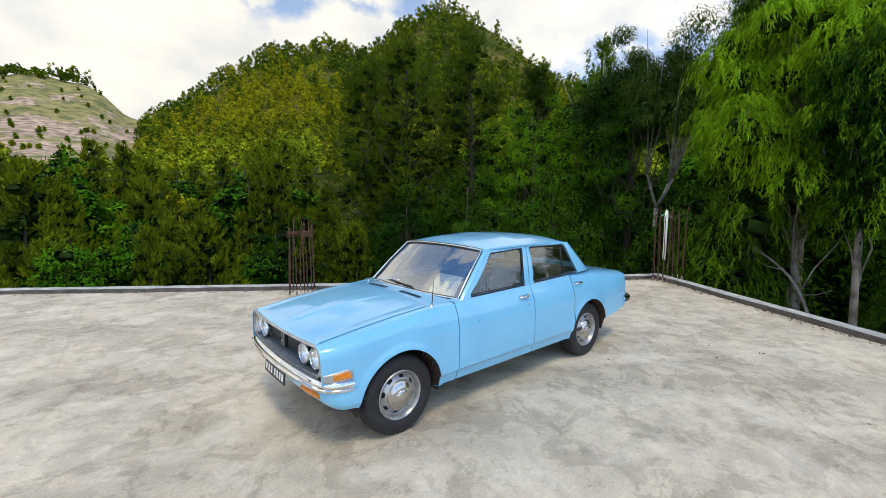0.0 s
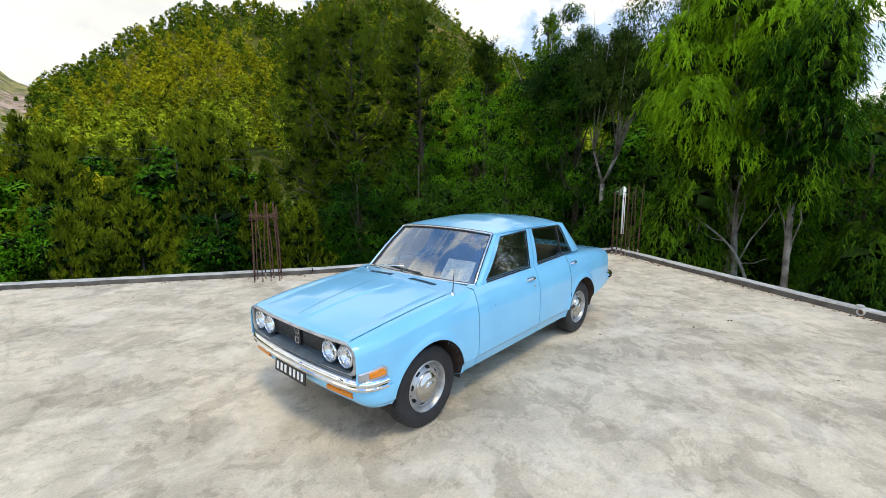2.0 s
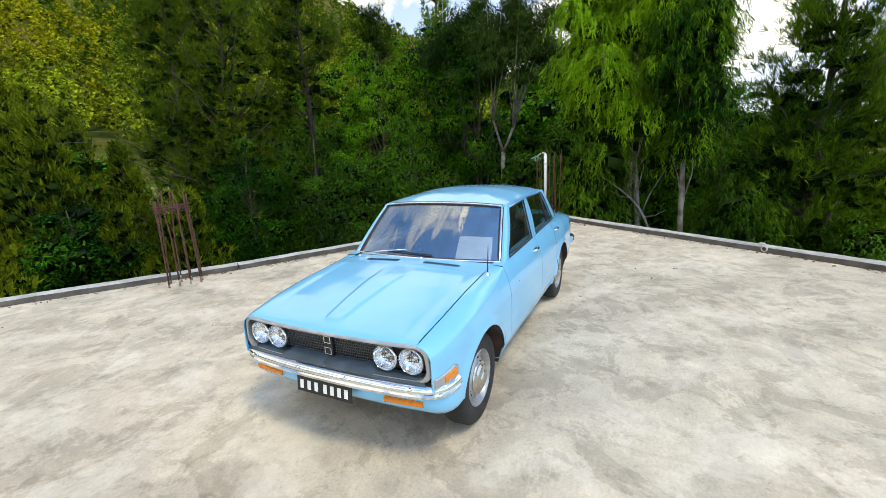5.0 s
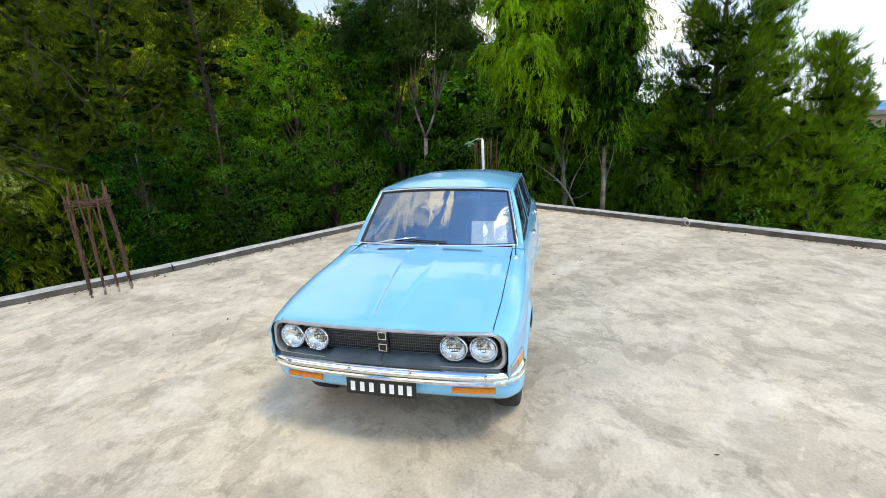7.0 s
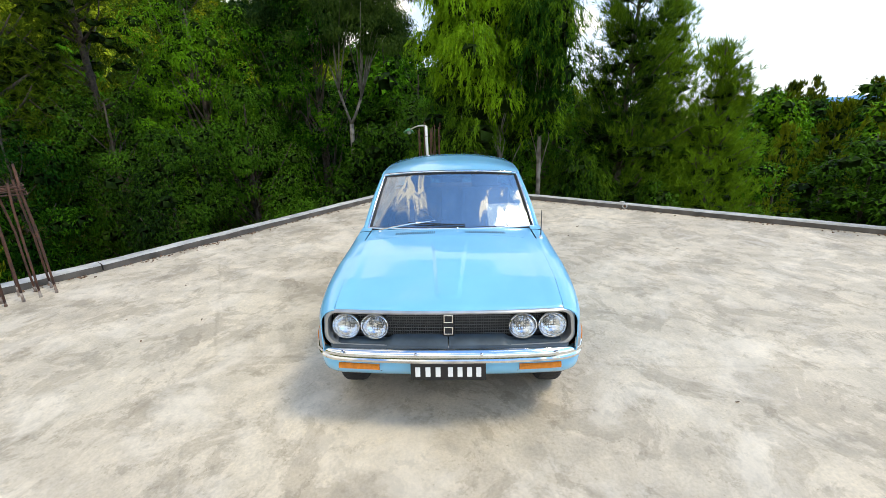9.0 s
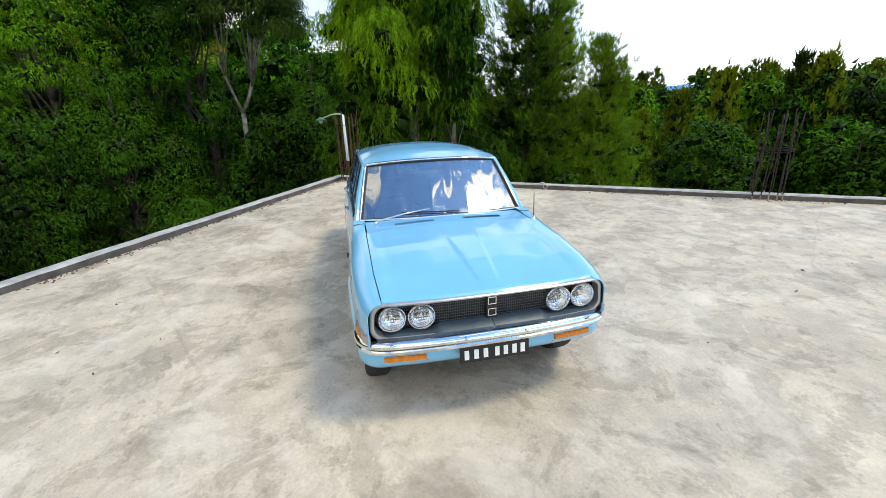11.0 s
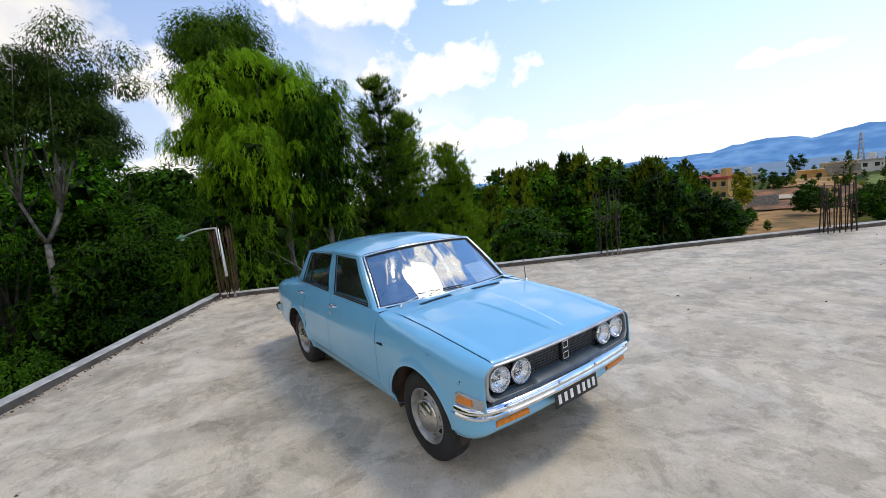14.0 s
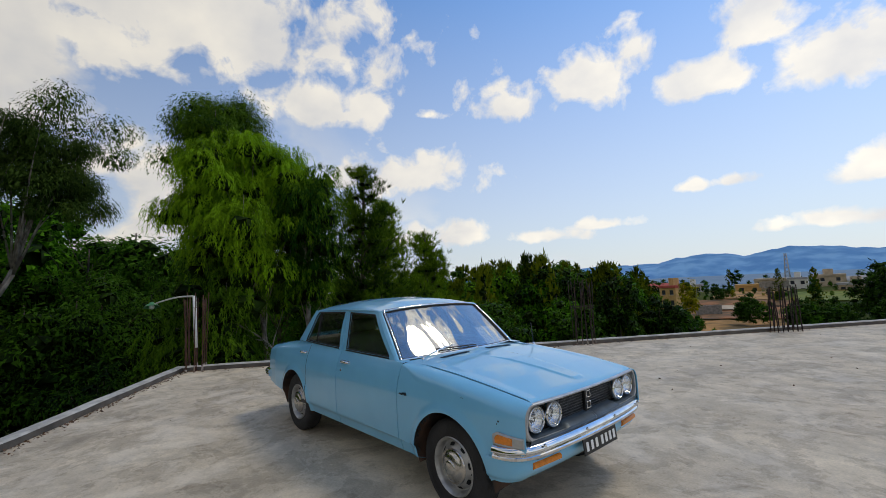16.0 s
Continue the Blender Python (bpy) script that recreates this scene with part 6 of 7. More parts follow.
    # header rail between screen and roof
    rows = [[tuple(windscreen_point(u, 1.0) + Vector((-0.006, 0, 0.006))), tuple(roof_point(u, 0.0) + Vector((0.004, 0, -0.003)))] for u in np.linspace(-1, 1, 30)]
    part("header_rail", finish(grid_bm(rows), 0.008), M_PAINT, car)
    # boot lid, tail panel, rear bumper
    rows = []
    for i in range(16):
        x = -1.40 - 0.785 * i / 15
        rows.append([(x - 0.02 * (1 - u * u), u * boot_edge(x) * 0.995, top_z(x) + 0.02 * (1 - u * u) * (1 - 0.6 * i / 15)) for u in np.linspace(-1, 1, 15)])
    part("boot_lid", finish(grid_bm(rows), 0.006), M_PAINT, car)
    rows = []
    for i in range(9):
        z = 0.40 + (0.79 - 0.40) * i / 8
        rows.append([(-2.195 - 0.02 * (1 - u * u), u * flank(-2.195, z) * 0.995, z) for u in np.linspace(-1, 1, 13)])
    part("tail_panel", finish(grid_bm(rows), 0.006), M_PAINT, car)
    prof = [(0.0, 0.044), (0.030, 0.043), (0.050, 0.034), (0.060, 0.018), (0.060, 0.006), (0.042, -0.003), (0.054, -0.016), (0.052, -0.030), (0.036, -0.042), (0.010, -0.046), (0.0, -0.044)]
    path = smooth_path([(-2.00, 0.690, 0.50), (-2.11, 0.682, 0.50), (-2.185, 0.64, 0.50), (-2.225, 0.50, 0.50), (-2.24, 0.0, 0.50), (-2.225, -0.50, 0.50), (-2.185, -0.64, 0.50), (-2.11, -0.682, 0.50), (-2.00, -0.690, 0.50)], 6)
    part("rear_bumper", finish(sweep(path, [(o * 0.8, h) for o, h in prof]), 0.004), M_CHROME, car, "chrome rear bumper")
    path = smooth_path([(1.600, 0.690, 0.487), (1.660, 0.684, 0.489), (1.716, 0.660, 0.492), (1.752, 0.606, 0.494), (1.778, 0.50, 0.498), (1.803, 0.25, 0.503), (1.810, 0.0, 0.505), (1.803, -0.25, 0.503), (1.778, -0.50, 0.498), (1.752, -0.606, 0.494), (1.716, -0.660, 0.492), (1.660, -0.684, 0.489), (1.600, -0.690, 0.487)], 6)
    bumper = part("front_bumper", finish(sweep(list(reversed(path)), prof), 0.004), M_CHROME, car, "chrome front bumper")
    for y in (0.56, 0.17, -0.17, -0.56):
        bm = bmesh.new()
        x = nose_x(y) + (0.032 if abs(y) < 0.3 else 0.028)
        add_tube(bm, [(x, y, 0.528), (x + 0.012, y, 0.529), (x + 0.015, y, 0.529)], [0.009, 0.008, 0.003], 10)
        part("bolt", bm, M_CHROME, bumper)
    # grille surround: a bright frame with rounded lower corners
    def frame_outline(dy, dz):
        pts = []
        for cy, cz, r, a0 in ((0.592 - dy, 0.690 - dz, 0.058, 0), (-0.592 + dy, 0.690 - dz, 0.058, 90), (-0.592 + dy, 0.612 + dz, 0.064, 180), (0.592 - dy, 0.612 + dz, 0.064, 270)):
            for k in range(7):
                a = radians(a0 + 15 * k)
                pts.append((cy + r * math.cos(a), cz + r * math.sin(a)))
        res = []
        for i, p in enumerate(pts):
            q = pts[(i + 1) % len(pts)]
            m = 24 if abs(p[0] - q[0]) > 0.3 else 1
            res += [(p[0] + (q[0] - p[0]) * k / m, p[1] + (q[1] - p[1]) * k / m) for k in range(m)]
        return res + res[:1]
    rows = []
    for dy, dz, dx in ((-0.006, -0.004, -0.045), (-0.004, -0.003, 0.002), (0.004, 0.003, 0.009), (0.017, 0.011, 0.007), (0.022, 0.015, -0.050)):
        rows.append([(nose_x(y) - 0.010 + dx, y, z) for y, z in frame_outline(dy, dz)])
    surround = part("grille_surround", finish(grid_bm(rows)), M_SILVER, car, "brushed silver surround")
    # dark recess, lattice and centre badge
    rows = [[(nose_x(y) - 0.085, y, z) for y in np.linspace(-0.635, 0.635, 25)] for z in (0.545, 0.752)]
    part("recess", finish(grid_bm(rows), 0.004), M_BLACK, surround)
    bm = bmesh.new()
    for k in range(9):
        z = 0.594 + 0.0165 * k
        add_tube(bm, [(nose_x(y) - 0.072, y, z) for y in np.linspace(-0.62, 0.62, 25)], 0.0024, 4)
    for k in range(101):
        y = -0.62 + 1.24 * k / 100
        add_tube(bm, [(nose_x(y) - 0.074, y, 0.582), (nose_x(y) - 0.074, y, 0.732)], 0.0019, 4)
    part("grille", bm, M_LATTICE, surround, "fine dark lattice grille")
    bm = add_box(bmesh.new(), (1.752, -0.030, 0.578), (1.776, 0.030, 0.722), 0.003)
    centre = part("centre_bar", bm, M_BLACK, surround)
    for z in (0.690, 0.622):
        bm = bmesh.new()
        for lo, hi in (((-0.024, 0.017), (0.024, 0.022)), ((-0.024, -0.022), (0.024, -0.017)), ((-0.024, -0.017), (-0.019, 0.017)), ((0.019, -0.017), (0.024, 0.017))):
            add_box(bm, (1.775, lo[0], z + lo[1]), (1.784, hi[0], z + hi[1]), 0.001)
        part("badge_frame", bm, M_CHROME, centre, "small bright square frame")
    # grey apron between grille and bumper, in two halves
    for s in (1, -1):
        rows = []
        for y in np.linspace(0.002, 0.628, 40):
            k = 0.020 * smooth01((y - 0.285) / 0.05)
            rows.append([(nose_x(y) - 0.070, s * y, 0.590 - k), (nose_x(y) - 0.020, s * y, 0.578 - k * 0.75), (nose_x(y) + 0.002, s * y, 0.562 - k * 0.3), (nose_x(y) - 0.002, s * y, 0.542), (nose_x(y) - 0.03, s * y, 0.50)])
        part("apron", finish(grid_bm(rows)), M_GREY, car)
    # front valance below the bumper
    rows = []
    for k in range(13):
        t = k / 12
        back = 0.030 - 0.012 * math.sin(t * 3.1) + 0.060 * t ** 2.4
        z_mid, z_end = 0.452 - 0.124 * t, 0.462 - 0.140 * t
        half = []
        for j in range(17):
            y = 0.57 * j / 16
            half.append((nose_x(y) - back, y, z_mid + (z_end - z_mid) * 0.25 * (y / 0.57) ** 2))
        xc, x_end = nose_x(0.57) - back, 1.548
        y_end = flank(x_end, z_end) + 0.002
        for j in range(1, 15):
            a = j / 14 * math.pi / 2
            f = 0.25 + 0.75 * j / 14
            half.append((x_end + (xc - x_end) * math.cos(a) ** 0.75, 0.57 + (y_end - 0.57) * math.sin(a) ** 0.9, z_mid + (z_end - z_mid) * f))
        rows.append([(x, -y, z) for x, y, z in reversed(half[1:])] + half)
    part("front_valance", finish(grid_bm(rows), 0.005), M_PAINT, car)
    # a black strip paints the shade between bumper and valance
    rows = [[(nose_x(y) - 0.026, y, z) for y in np.linspace(-0.62, 0.62, 21)] for z in (0.425, 0.47)]
    part("bumper_gap", finish(grid_bm(rows), 0.003), M_DARKGAP, car)
    # number plate, its characters only as bars
    m = Matrix.Translation((1.848, -0.004, 0.418)) @ Matrix.Rotation(radians(-6), 4, "Y")
    plate = part("number_plate", add_box(bmesh.new(), (-0.004, -0.198, -0.046), (0.004, 0.198, 0.046), 0.003, m), M_PLATE, car, "black plate with white bars")
    for k, y in enumerate((-0.160, -0.106, -0.053, 0.012, 0.062, 0.112, 0.160)):
        part("bar", add_box(bmesh.new(), (0.003, y - 0.013, -0.027), (0.0065, y + 0.013, 0.027), 0.002, m), M_PLATEW, plate)
    part("bracket", add_box(bmesh.new(), (1.80, -0.10, 0.44), (1.846, 0.10, 0.452), 0.002), M_BLACK, plate)
    # wiper and the bare second spindle
    for y, x, z in ((-0.524, 0.742, 0.884), (0.055, 0.745, 0.898)):
        bm = bmesh.new()
        add_tube(bm, [(x, y, z - 0.012), (x - 0.003, y, z + 0.010), (x - 0.006, y, z + 0.018)], [0.011, 0.010, 0.006], 10)
        spindle = part("wiper_spindle", bm, M_CHROME, car)
        if y < 0:
            a = Vector((x - 0.006, y, z + 0.014))
            b = windscreen_point(-0.18, 0.115) + Vector((0.022, 0, 0.016))
            part("wiper_arm", add_tube(bmesh.new(), [a, a.lerp(b, 0.5) + Vector((0.006, 0, 0.010)), b], [0.007, 0.006, 0.004], 6), M_CHROME, spindle, "bright wiper arm")
            pts = [windscreen_point(u, 0.115 - 0.05 * (u + 0.18) - 0.04) + Vector((0.010, 0, 0.008)) for u in np.linspace(-0.52, 0.18, 12)]
            part("wiper_blade", add_tube(bmesh.new(), pts, 0.005, 6), M_RUBBER, spindle)
    # aerial on the left fender
    bm = add_tube(bmesh.new(), [(0.884, 0.640, 0.842), (0.884, 0.640, 0.866), (0.882, 0.640, 0.886)], [0.021, 0.015, 0.006], 12)
    aerial = part("aerial_base", bm, M_CHROME, car)
    part("rod", add_tube(bmesh.new(), [(0.882, 0.640, 0.880), (0.866, 0.642, 1.060)], [0.0042, 0.0028], 6), M_VINYLDARK, aerial)
    # underbody and cabin
    bm = add_box(bmesh.new(), (-2.04, -0.50, 0.23), (1.40, 0.50, 0.34), 0.03)
    part("underbody", bm, M_UNDER, car)
    bm = add_box(bmesh.new(), (0.86, -0.44, 0.34), (1.64, 0.44, 0.74), 0.02)
    part("engine_bay", bm, M_UNDER, car)
    bm = add_box(bmesh.new(), (-2.14, -0.44, 0.34), (-1.25, 0.44, 0.76), 0.02)
    part("boot_box", bm, M_UNDER, car)
    bm = add_box(bmesh.new(), (-1.25, -0.70, 0.30), (0.85, 0.70, 0.335), 0.005)
    part("cabin_floor", bm, M_VINYLDARK, car)
    rows = [[(x, y, z) for x, z in ((0.70, 0.868), (0.62, 0.872), (0.52, 0.862), (0.455, 0.835), (0.44, 0.78), (0.47, 0.66), (0.58, 0.60))] for y in np.linspace(-0.61, 0.61, 15)]
    part("dashboard", finish(grid_bm(rows), 0.01), M_VINYLDARK, car)
    m = Matrix.Translation((0.33, -0.33, 0.84)) @ Matrix.Rotation(radians(-62), 4, "Y")
    ring = [m @ Vector((0.185 * math.cos(a), 0.185 * math.sin(a), 0)) for a in np.linspace(0, 2 * math.pi, 33)]
    steer = part("steering_wheel", add_tube(bmesh.new(), ring, 0.011, 8, False), M_VINYLDARK, car, "thin black steering wheel")
    bm = bmesh.new()
    for a in (0.0, math.pi):
        add_tube(bm, [m @ Vector((0, 0, -0.03)), m @ Vector((0.02 * math.cos(a), 0.18 * math.sin(a + math.pi / 2) * (1 if a == 0 else -1) * (1 if a == 0 else 1), 0))], 0.009, 6)
    add_tube(bm, [m @ Vector((0, 0, -0.03)), Vector((0.55, -0.33, 0.72))], 0.02, 8)
    part("column", bm, M_VINYLDARK, steer)
    for y in (0.33, -0.33):
        seat = part("front_seat", add_box(bmesh.new(), (-0.34, y - 0.24, 0.40), (0.16, y + 0.24, 0.56), 0.05), M_VINYL, car, "grey vinyl bucket seat")
        m = Matrix.Translation((-0.30, y, 0.54)) @ Matrix.Rotation(radians(-16), 4, "Y")
        part("backrest", add_box(bmesh.new(), (-0.07, -0.235, 0.0), (0.06, 0.235, 0.50), 0.05, m), M_VINYL, seat)
        part("head_restraint", add_box(bmesh.new(), (-0.055, -0.13, 0.50), (0.045, 0.13, 0.64), 0.035, m), M_VINYL, seat)
    bench = part("rear_seat", add_box(bmesh.new(), (-1.10, -0.60, 0.38), (-0.62, 0.60, 0.55), 0.05), M_VINYL, car, "grey vinyl rear bench")
    m = Matrix.Translation((-1.06, 0, 0.52)) @ Matrix.Rotation(radians(-22), 4, "Y")
    part("backrest", add_box(bmesh.new(), (-0.08, -0.58, 0.0), (0.06, 0.58, 0.46), 0.05, m), M_VINYL, bench)
    bm = add_box(bmesh.new(), (-1.46, -0.56, 0.875), (-1.16, 0.56, 0.893), 0.006)
    part("parcel_shelf", bm, M_VINYLDARK, car)
    bm = add_box(bmesh.new(), (0.205, -0.10, 1.165), (0.222, 0.10, 1.215), 0.008)
    add_tube(bm, [(0.212, 0, 1.21), (0.235, 0, 1.245)], 0.006, 6)
    part("rear_view_mirror", bm, M_BLACK, car)
    rows = [[tuple(roof_point(u * 0.97, v) - Vector((0, 0, 0.03))) for u in np.linspace(-1, 1, 9)] for v in np.linspace(0.02, 0.98, 9)]
    part("headlining", finish(grid_bm(rows)), M_VINYL, car)
    for x, y, z, r, s in ((0.468, 0, 0.705, 0.0045, 1), (1.36, 0, 0.745, 0.004, -1), (1.375, 0, 0.742, 0.003, -1), (1.64, 0, 0.655, 0.006, -1), (1.63, 0, 0.640, 0.004, -1)):
        yy = s * flank(x, z)
        part("paint_chip", add_tube(bmesh.new(), [(x, yy - s * 0.002, z), (x, yy + s * 0.0012, z)], r, 6), M_UNDER, car)
    return car


car = build_car()


def build_sheet():
    """The notice behind the windscreen, leaning on the glass."""
    rows = []
    for i in range(6):
        v = 0.05 + 0.36 * i / 5
        rows.append([tuple(windscreen_point(u, v) + Vector((-0.012, 0, -0.010))) for u in np.linspace(0.47, 0.90, 8)])
    sheet = part("paper_sheet", finish(grid_bm(rows), 0.0012), M_PAPER, None)
    tagged(sheet, "white paper notice leaning inside the car's windscreen", "paper")
    for k, (v, u0, u1) in enumerate(((0.37, 0.60, 0.78), (0.32, 0.53, 0.84), (0.285, 0.53, 0.80), (0.25, 0.54, 0.83), (0.20, 0.53, 0.70), (0.16, 0.53, 0.82), (0.125, 0.55, 0.76))):
        rows = [[tuple(windscreen_point(u, v + dv) + Vector((-0.0105, 0, -0.0088))) for u in np.linspace(u0, u1, 6)] for dv in (0.0, 0.012)]
        part("line_of_writing", finish(grid_bm(rows)), M_INK, sheet)


build_sheet()

# ---- on and round the slab ----
def rebar_cage(x, y, turn, bars, height, seed, ties=(), spread=(0.36, 0.26), thick=0.0085, steel=M_RUST, label="bundle of rusty reinforcing bars rising from the slab"):
    """Starter bars of a column: bent rods in a rectangle, with wire ties, their feet splashed with cement."""
    rng = random.Random(seed)
    base = empty("rebar_cage", Matrix.Translation((x, y, 0)) @ Matrix.Rotation(radians(turn), 4, "Z"))
    tagged(base, label, "rebar", "starter bars along the slab")
    w, d = spread
    spots = []
    for k in range(bars):
        t = k / bars * 2 * (w + d)
        if t < w:
            p = (t - w / 2, -d / 2)
        elif t < w + d:
            p = (w / 2, t - w - d / 2)
        elif t < 2 * w + d:
            p = (w / 2 - (t - w - d), d / 2)
        else:
            p = (-w / 2, d / 2 - (t - 2 * w - d))
        spots.append(p)
    for px, py in spots:
        h = height * rng.uniform(0.86, 1.04)
        lx, ly = rng.uniform(-0.05, 0.05), rng.uniform(-0.05, 0.05)
        pts = [(px, py, -0.02), (px + 0.2 * lx, py + 0.2 * ly, h * 0.2), (px + lx * 0.5 + rng.uniform(-0.012, 0.012), py + ly * 0.5, h * 0.5), (px + lx + rng.uniform(-0.012, 0.012), py + ly, h * 0.8), (px + lx * 1.2, py + ly * 1.2, h)]
        bar = part("bar", add_tube(bmesh.new(), pts, thick, 6), steel, base)
        part("cement_foot", add_tube(bmesh.new(), [(px, py, 0.0), (px + 0.1 * lx, py + 0.1 * ly, 0.09 * rng.uniform(0.6, 1.5))], [0.014, 0.0095], 6), M_REBARFOOT, bar)
    for z in ties:
        loop = [(px * 1.04 + rng.uniform(-0.01, 0.01), py * 1.04, z + rng.uniform(-0.012, 0.012)) for px, py in spots]
        part("tie", add_tube(bmesh.new(), loop + loop[:1], 0.007, 5, False), steel, base)
    return base


rebar_cage(-0.16, -4.40, -31, 10, 1.34, 1, ties=(1.06, 1.10, 1.13), spread=(0.42, 0.24), thick=0.0105, label="cage of rusty reinforcing bars with wire ties")
rebar_cage(-6.62, -0.60, -20, 14, 1.52, 2, spread=(0.62, 0.30))
rebar_cage(-1.92, 6.16, 50, 12, 1.42, 3, ties=(0.80, 0.84), spread=(0.42, 0.26), thick=0.0085, steel=M_RUSTDARK)
rebar_cage(0.96, 10.12, 50, 16, 1.06, 4, ties=(0.6,), spread=(0.62, 0.30), thick=0.0125, steel=M_RUSTDARK)


def yard_lamp():
    """A white pipe tied to the starter bars, with an arm and an enamelled shade."""
    base = empty("yard_lamp")
    tagged(base, "white pipe lamp post with arm and green shade", "lamp")
    part("post", add_tube(bmesh.new(), [(-6.46, -0.63, 0.46), (-6.49, -0.64, 0.95), (-6.52, -0.65, 1.47)], 0.033, 14), M_PVC, base)
    part("post_foot", add_tube(bmesh.new(), [(-6.455, -0.628, -0.01), (-6.46, -0.63, 0.47)], 0.012, 8), M_RUST, base)
    arm = smooth_path([(-6.52, -0.65, 1.46), (-6.60, -0.68, 1.485), (-7.10, -0.88, 1.475), (-7.62, -1.09, 1.40), (-7.80, -1.16, 1.36)], 5)
    part("arm", add_tube(bmesh.new(), arm, 0.017, 10), M_PVC, base)
    bm = lathe([(0.030, 0.075), (0.040, 0.07), (0.050, 0.050), (0.105, 0.016), (0.150, -0.03), (0.155, -0.036), (0.148, -0.036), (0.10, 0.008), (0.045, 0.04)], 0, 1, 28)
    bmesh.ops.transform(bm, matrix=Matrix.Translation((-7.90, -1.20, 1.33)) @ Matrix.Rotation(radians(90), 4, "X") @ Matrix.Rotation(radians(16), 4, "Z"), verts=bm.verts)
    shade = part("shade", finish(bm), M_GREENSHADE, base, "green enamelled shade")
    bm = bmesh.new()
    bmesh.ops.create_uvsphere(bm, u_segments=14, v_segments=10, radius=0.052)
    bmesh.ops.translate(bm, vec=(-7.905, -1.20, 1.30), verts=bm.verts)
    part("bulb", bm, M_LAMPGLASS, shade)
    for z in (0.62, 1.25):
        ring = [(-6.47 + 0.04 * math.cos(a) - 0.02 * z, -0.633 + 0.04 * math.sin(a), z + 0.01 * math.sin(3 * a)) for a in np.linspace(0, 6.283, 13)]
        part("tie", add_tube(bmesh.new(), ring, 0.004, 5, False), M_RUST, base)


yard_lamp()


def drain_pipe():
    """A stub of plastic pipe that comes out of the kerb's face, its mouth a plug painted dark, with a capped riser on
    the kerb.
    """
    d = (SIDE_R2 - CORNER).normalized()
    inward = Vector((d.y, -d.x))
    c = CORNER + d * (Vector((-3.70, 2.95)) - CORNER).dot(d)
    base = empty("drain_pipe", Matrix.Translation((c.x, c.y, 0.0)) @ Matrix.Rotation(math.atan2(inward.y, inward.x), 4, "Z"))
    tagged(base, "short pale grey drain pipe through the kerb", "pipe")
    bm = lathe([(0.030, -0.16), (0.030, -0.004), (0.034, 0.0), (0.041, 0.0), (0.043, -0.006), (0.043, -0.16)], 0, 1, 20)
    bmesh.ops.transform(bm, matrix=Matrix.Translation((KERB_W + 0.028, 0, 0.055)) @ Matrix.Rotation(radians(-90), 4, "Z"), verts=bm.verts)
    part("pipe", finish(bm), M_KERBTOP, base)
    # a solid dark plug paints the shade inside the pipe
    bm = add_tube(bmesh.new(), [(KERB_W - 0.11, 0, 0.055), (KERB_W + 0.006, 0, 0.055)], 0.031, 16)
    part("mouth", bm, M_DEBRIS, base, "dark plug for the shaded pipe mouth")
    bm = lathe([(0.0, 0.118), (0.032, 0.118), (0.040, 0.115), (0.042, 0.108), (0.042, 0.098), (0.036, 0.094), (0.036, 0.06)], 0, 1, 20)
    bmesh.ops.transform(bm, matrix=Matrix.Translation((0.07, -0.075, 0)) @ Matrix.Rotation(radians(90), 4, "X"), verts=bm.verts)
    part("cap", finish(bm), M_KERBTOP, base)


drain_pipe()


def litter():
    """Dry leaves and crumbs of mortar swept against the kerbs and lying about the slab."""
    rng = np.random.default_rng(3)
    pts, ways, sizes = [], [], []
    for a, b, n in ((CORNER, SIDE_L, 520), (SIDE_L, SIDE_L2, 260), (CORNER, SIDE_R2, 900)):
        d = (b - a).normalized()
        inward = Vector((-d.y, d.x))
        inward = inward if inward.dot(Vector((6, 3)) - a) > 0 else -inward
        for _ in range(n):
            t = rng.uniform(0.02, 0.98) ** 1.5
            off = KERB_W + 0.01 + abs(rng.normal()) * 0.07
            p = a + (b - a) * t + inward * off
            pts.append((p.x, p.y, rng.uniform(0.004, 0.012)))
    for _ in range(70):
        x, y = rng.uniform(-6, 5), rng.uniform(-5, 10)
        if y > 1.46 * x + 8.6 or y < -0.62 * x - 4.6 or (abs(x) < 2.1 and abs(y) < 0.9):
            continue
        pts.append((x, y, 0.006))
    pts = np.array(pts)
    w = rng.normal(size=pts.shape) * np.array([1, 1, 0.12])
    me = quads_mesh("leaf_litter", leaves(pts, w, 0.036, 0.022, rng, 0.1))
    tagged(part("leaf_litter", me, M_DEBRIS, None), "dry brown leaves and crumbs along the kerb", "litter", kind="stuff")


litter()


def dead_branch():
    """A bare grey fallen limb that leans out of the trees beside the slab."""
    rng = random.Random(8)
    bm = bmesh.new()
    main = smooth_path([(-7.55, 1.75, -0.9), (-7.72, 1.35, 0.05), (-7.85, 0.75, 0.62), (-8.1, 0.1, 0.98), (-8.3, -0.45, 1.2)], 5)
    add_tube(bm, main, [0.034 - 0.026 * i / (len(main) - 1) for i in range(len(main))], 7)
    for k in (4, 7, 9, 11, 13, 15):
        p = main[k]
        q = p + Vector((rng.uniform(-0.3, 0.3), rng.uniform(-0.55, 0.5), rng.uniform(0.1, 0.5)))
        add_tube(bm, [p, p.lerp(q, 0.5) + Vector((0, 0, -0.05)), q], [0.014, 0.010, 0.004], 5)
    ob = part("dead_branch", bm, M_BARK_PALE, None)
    tagged(ob, "bare grey dead branch leaning beside the slab", "branch")


dead_branch()

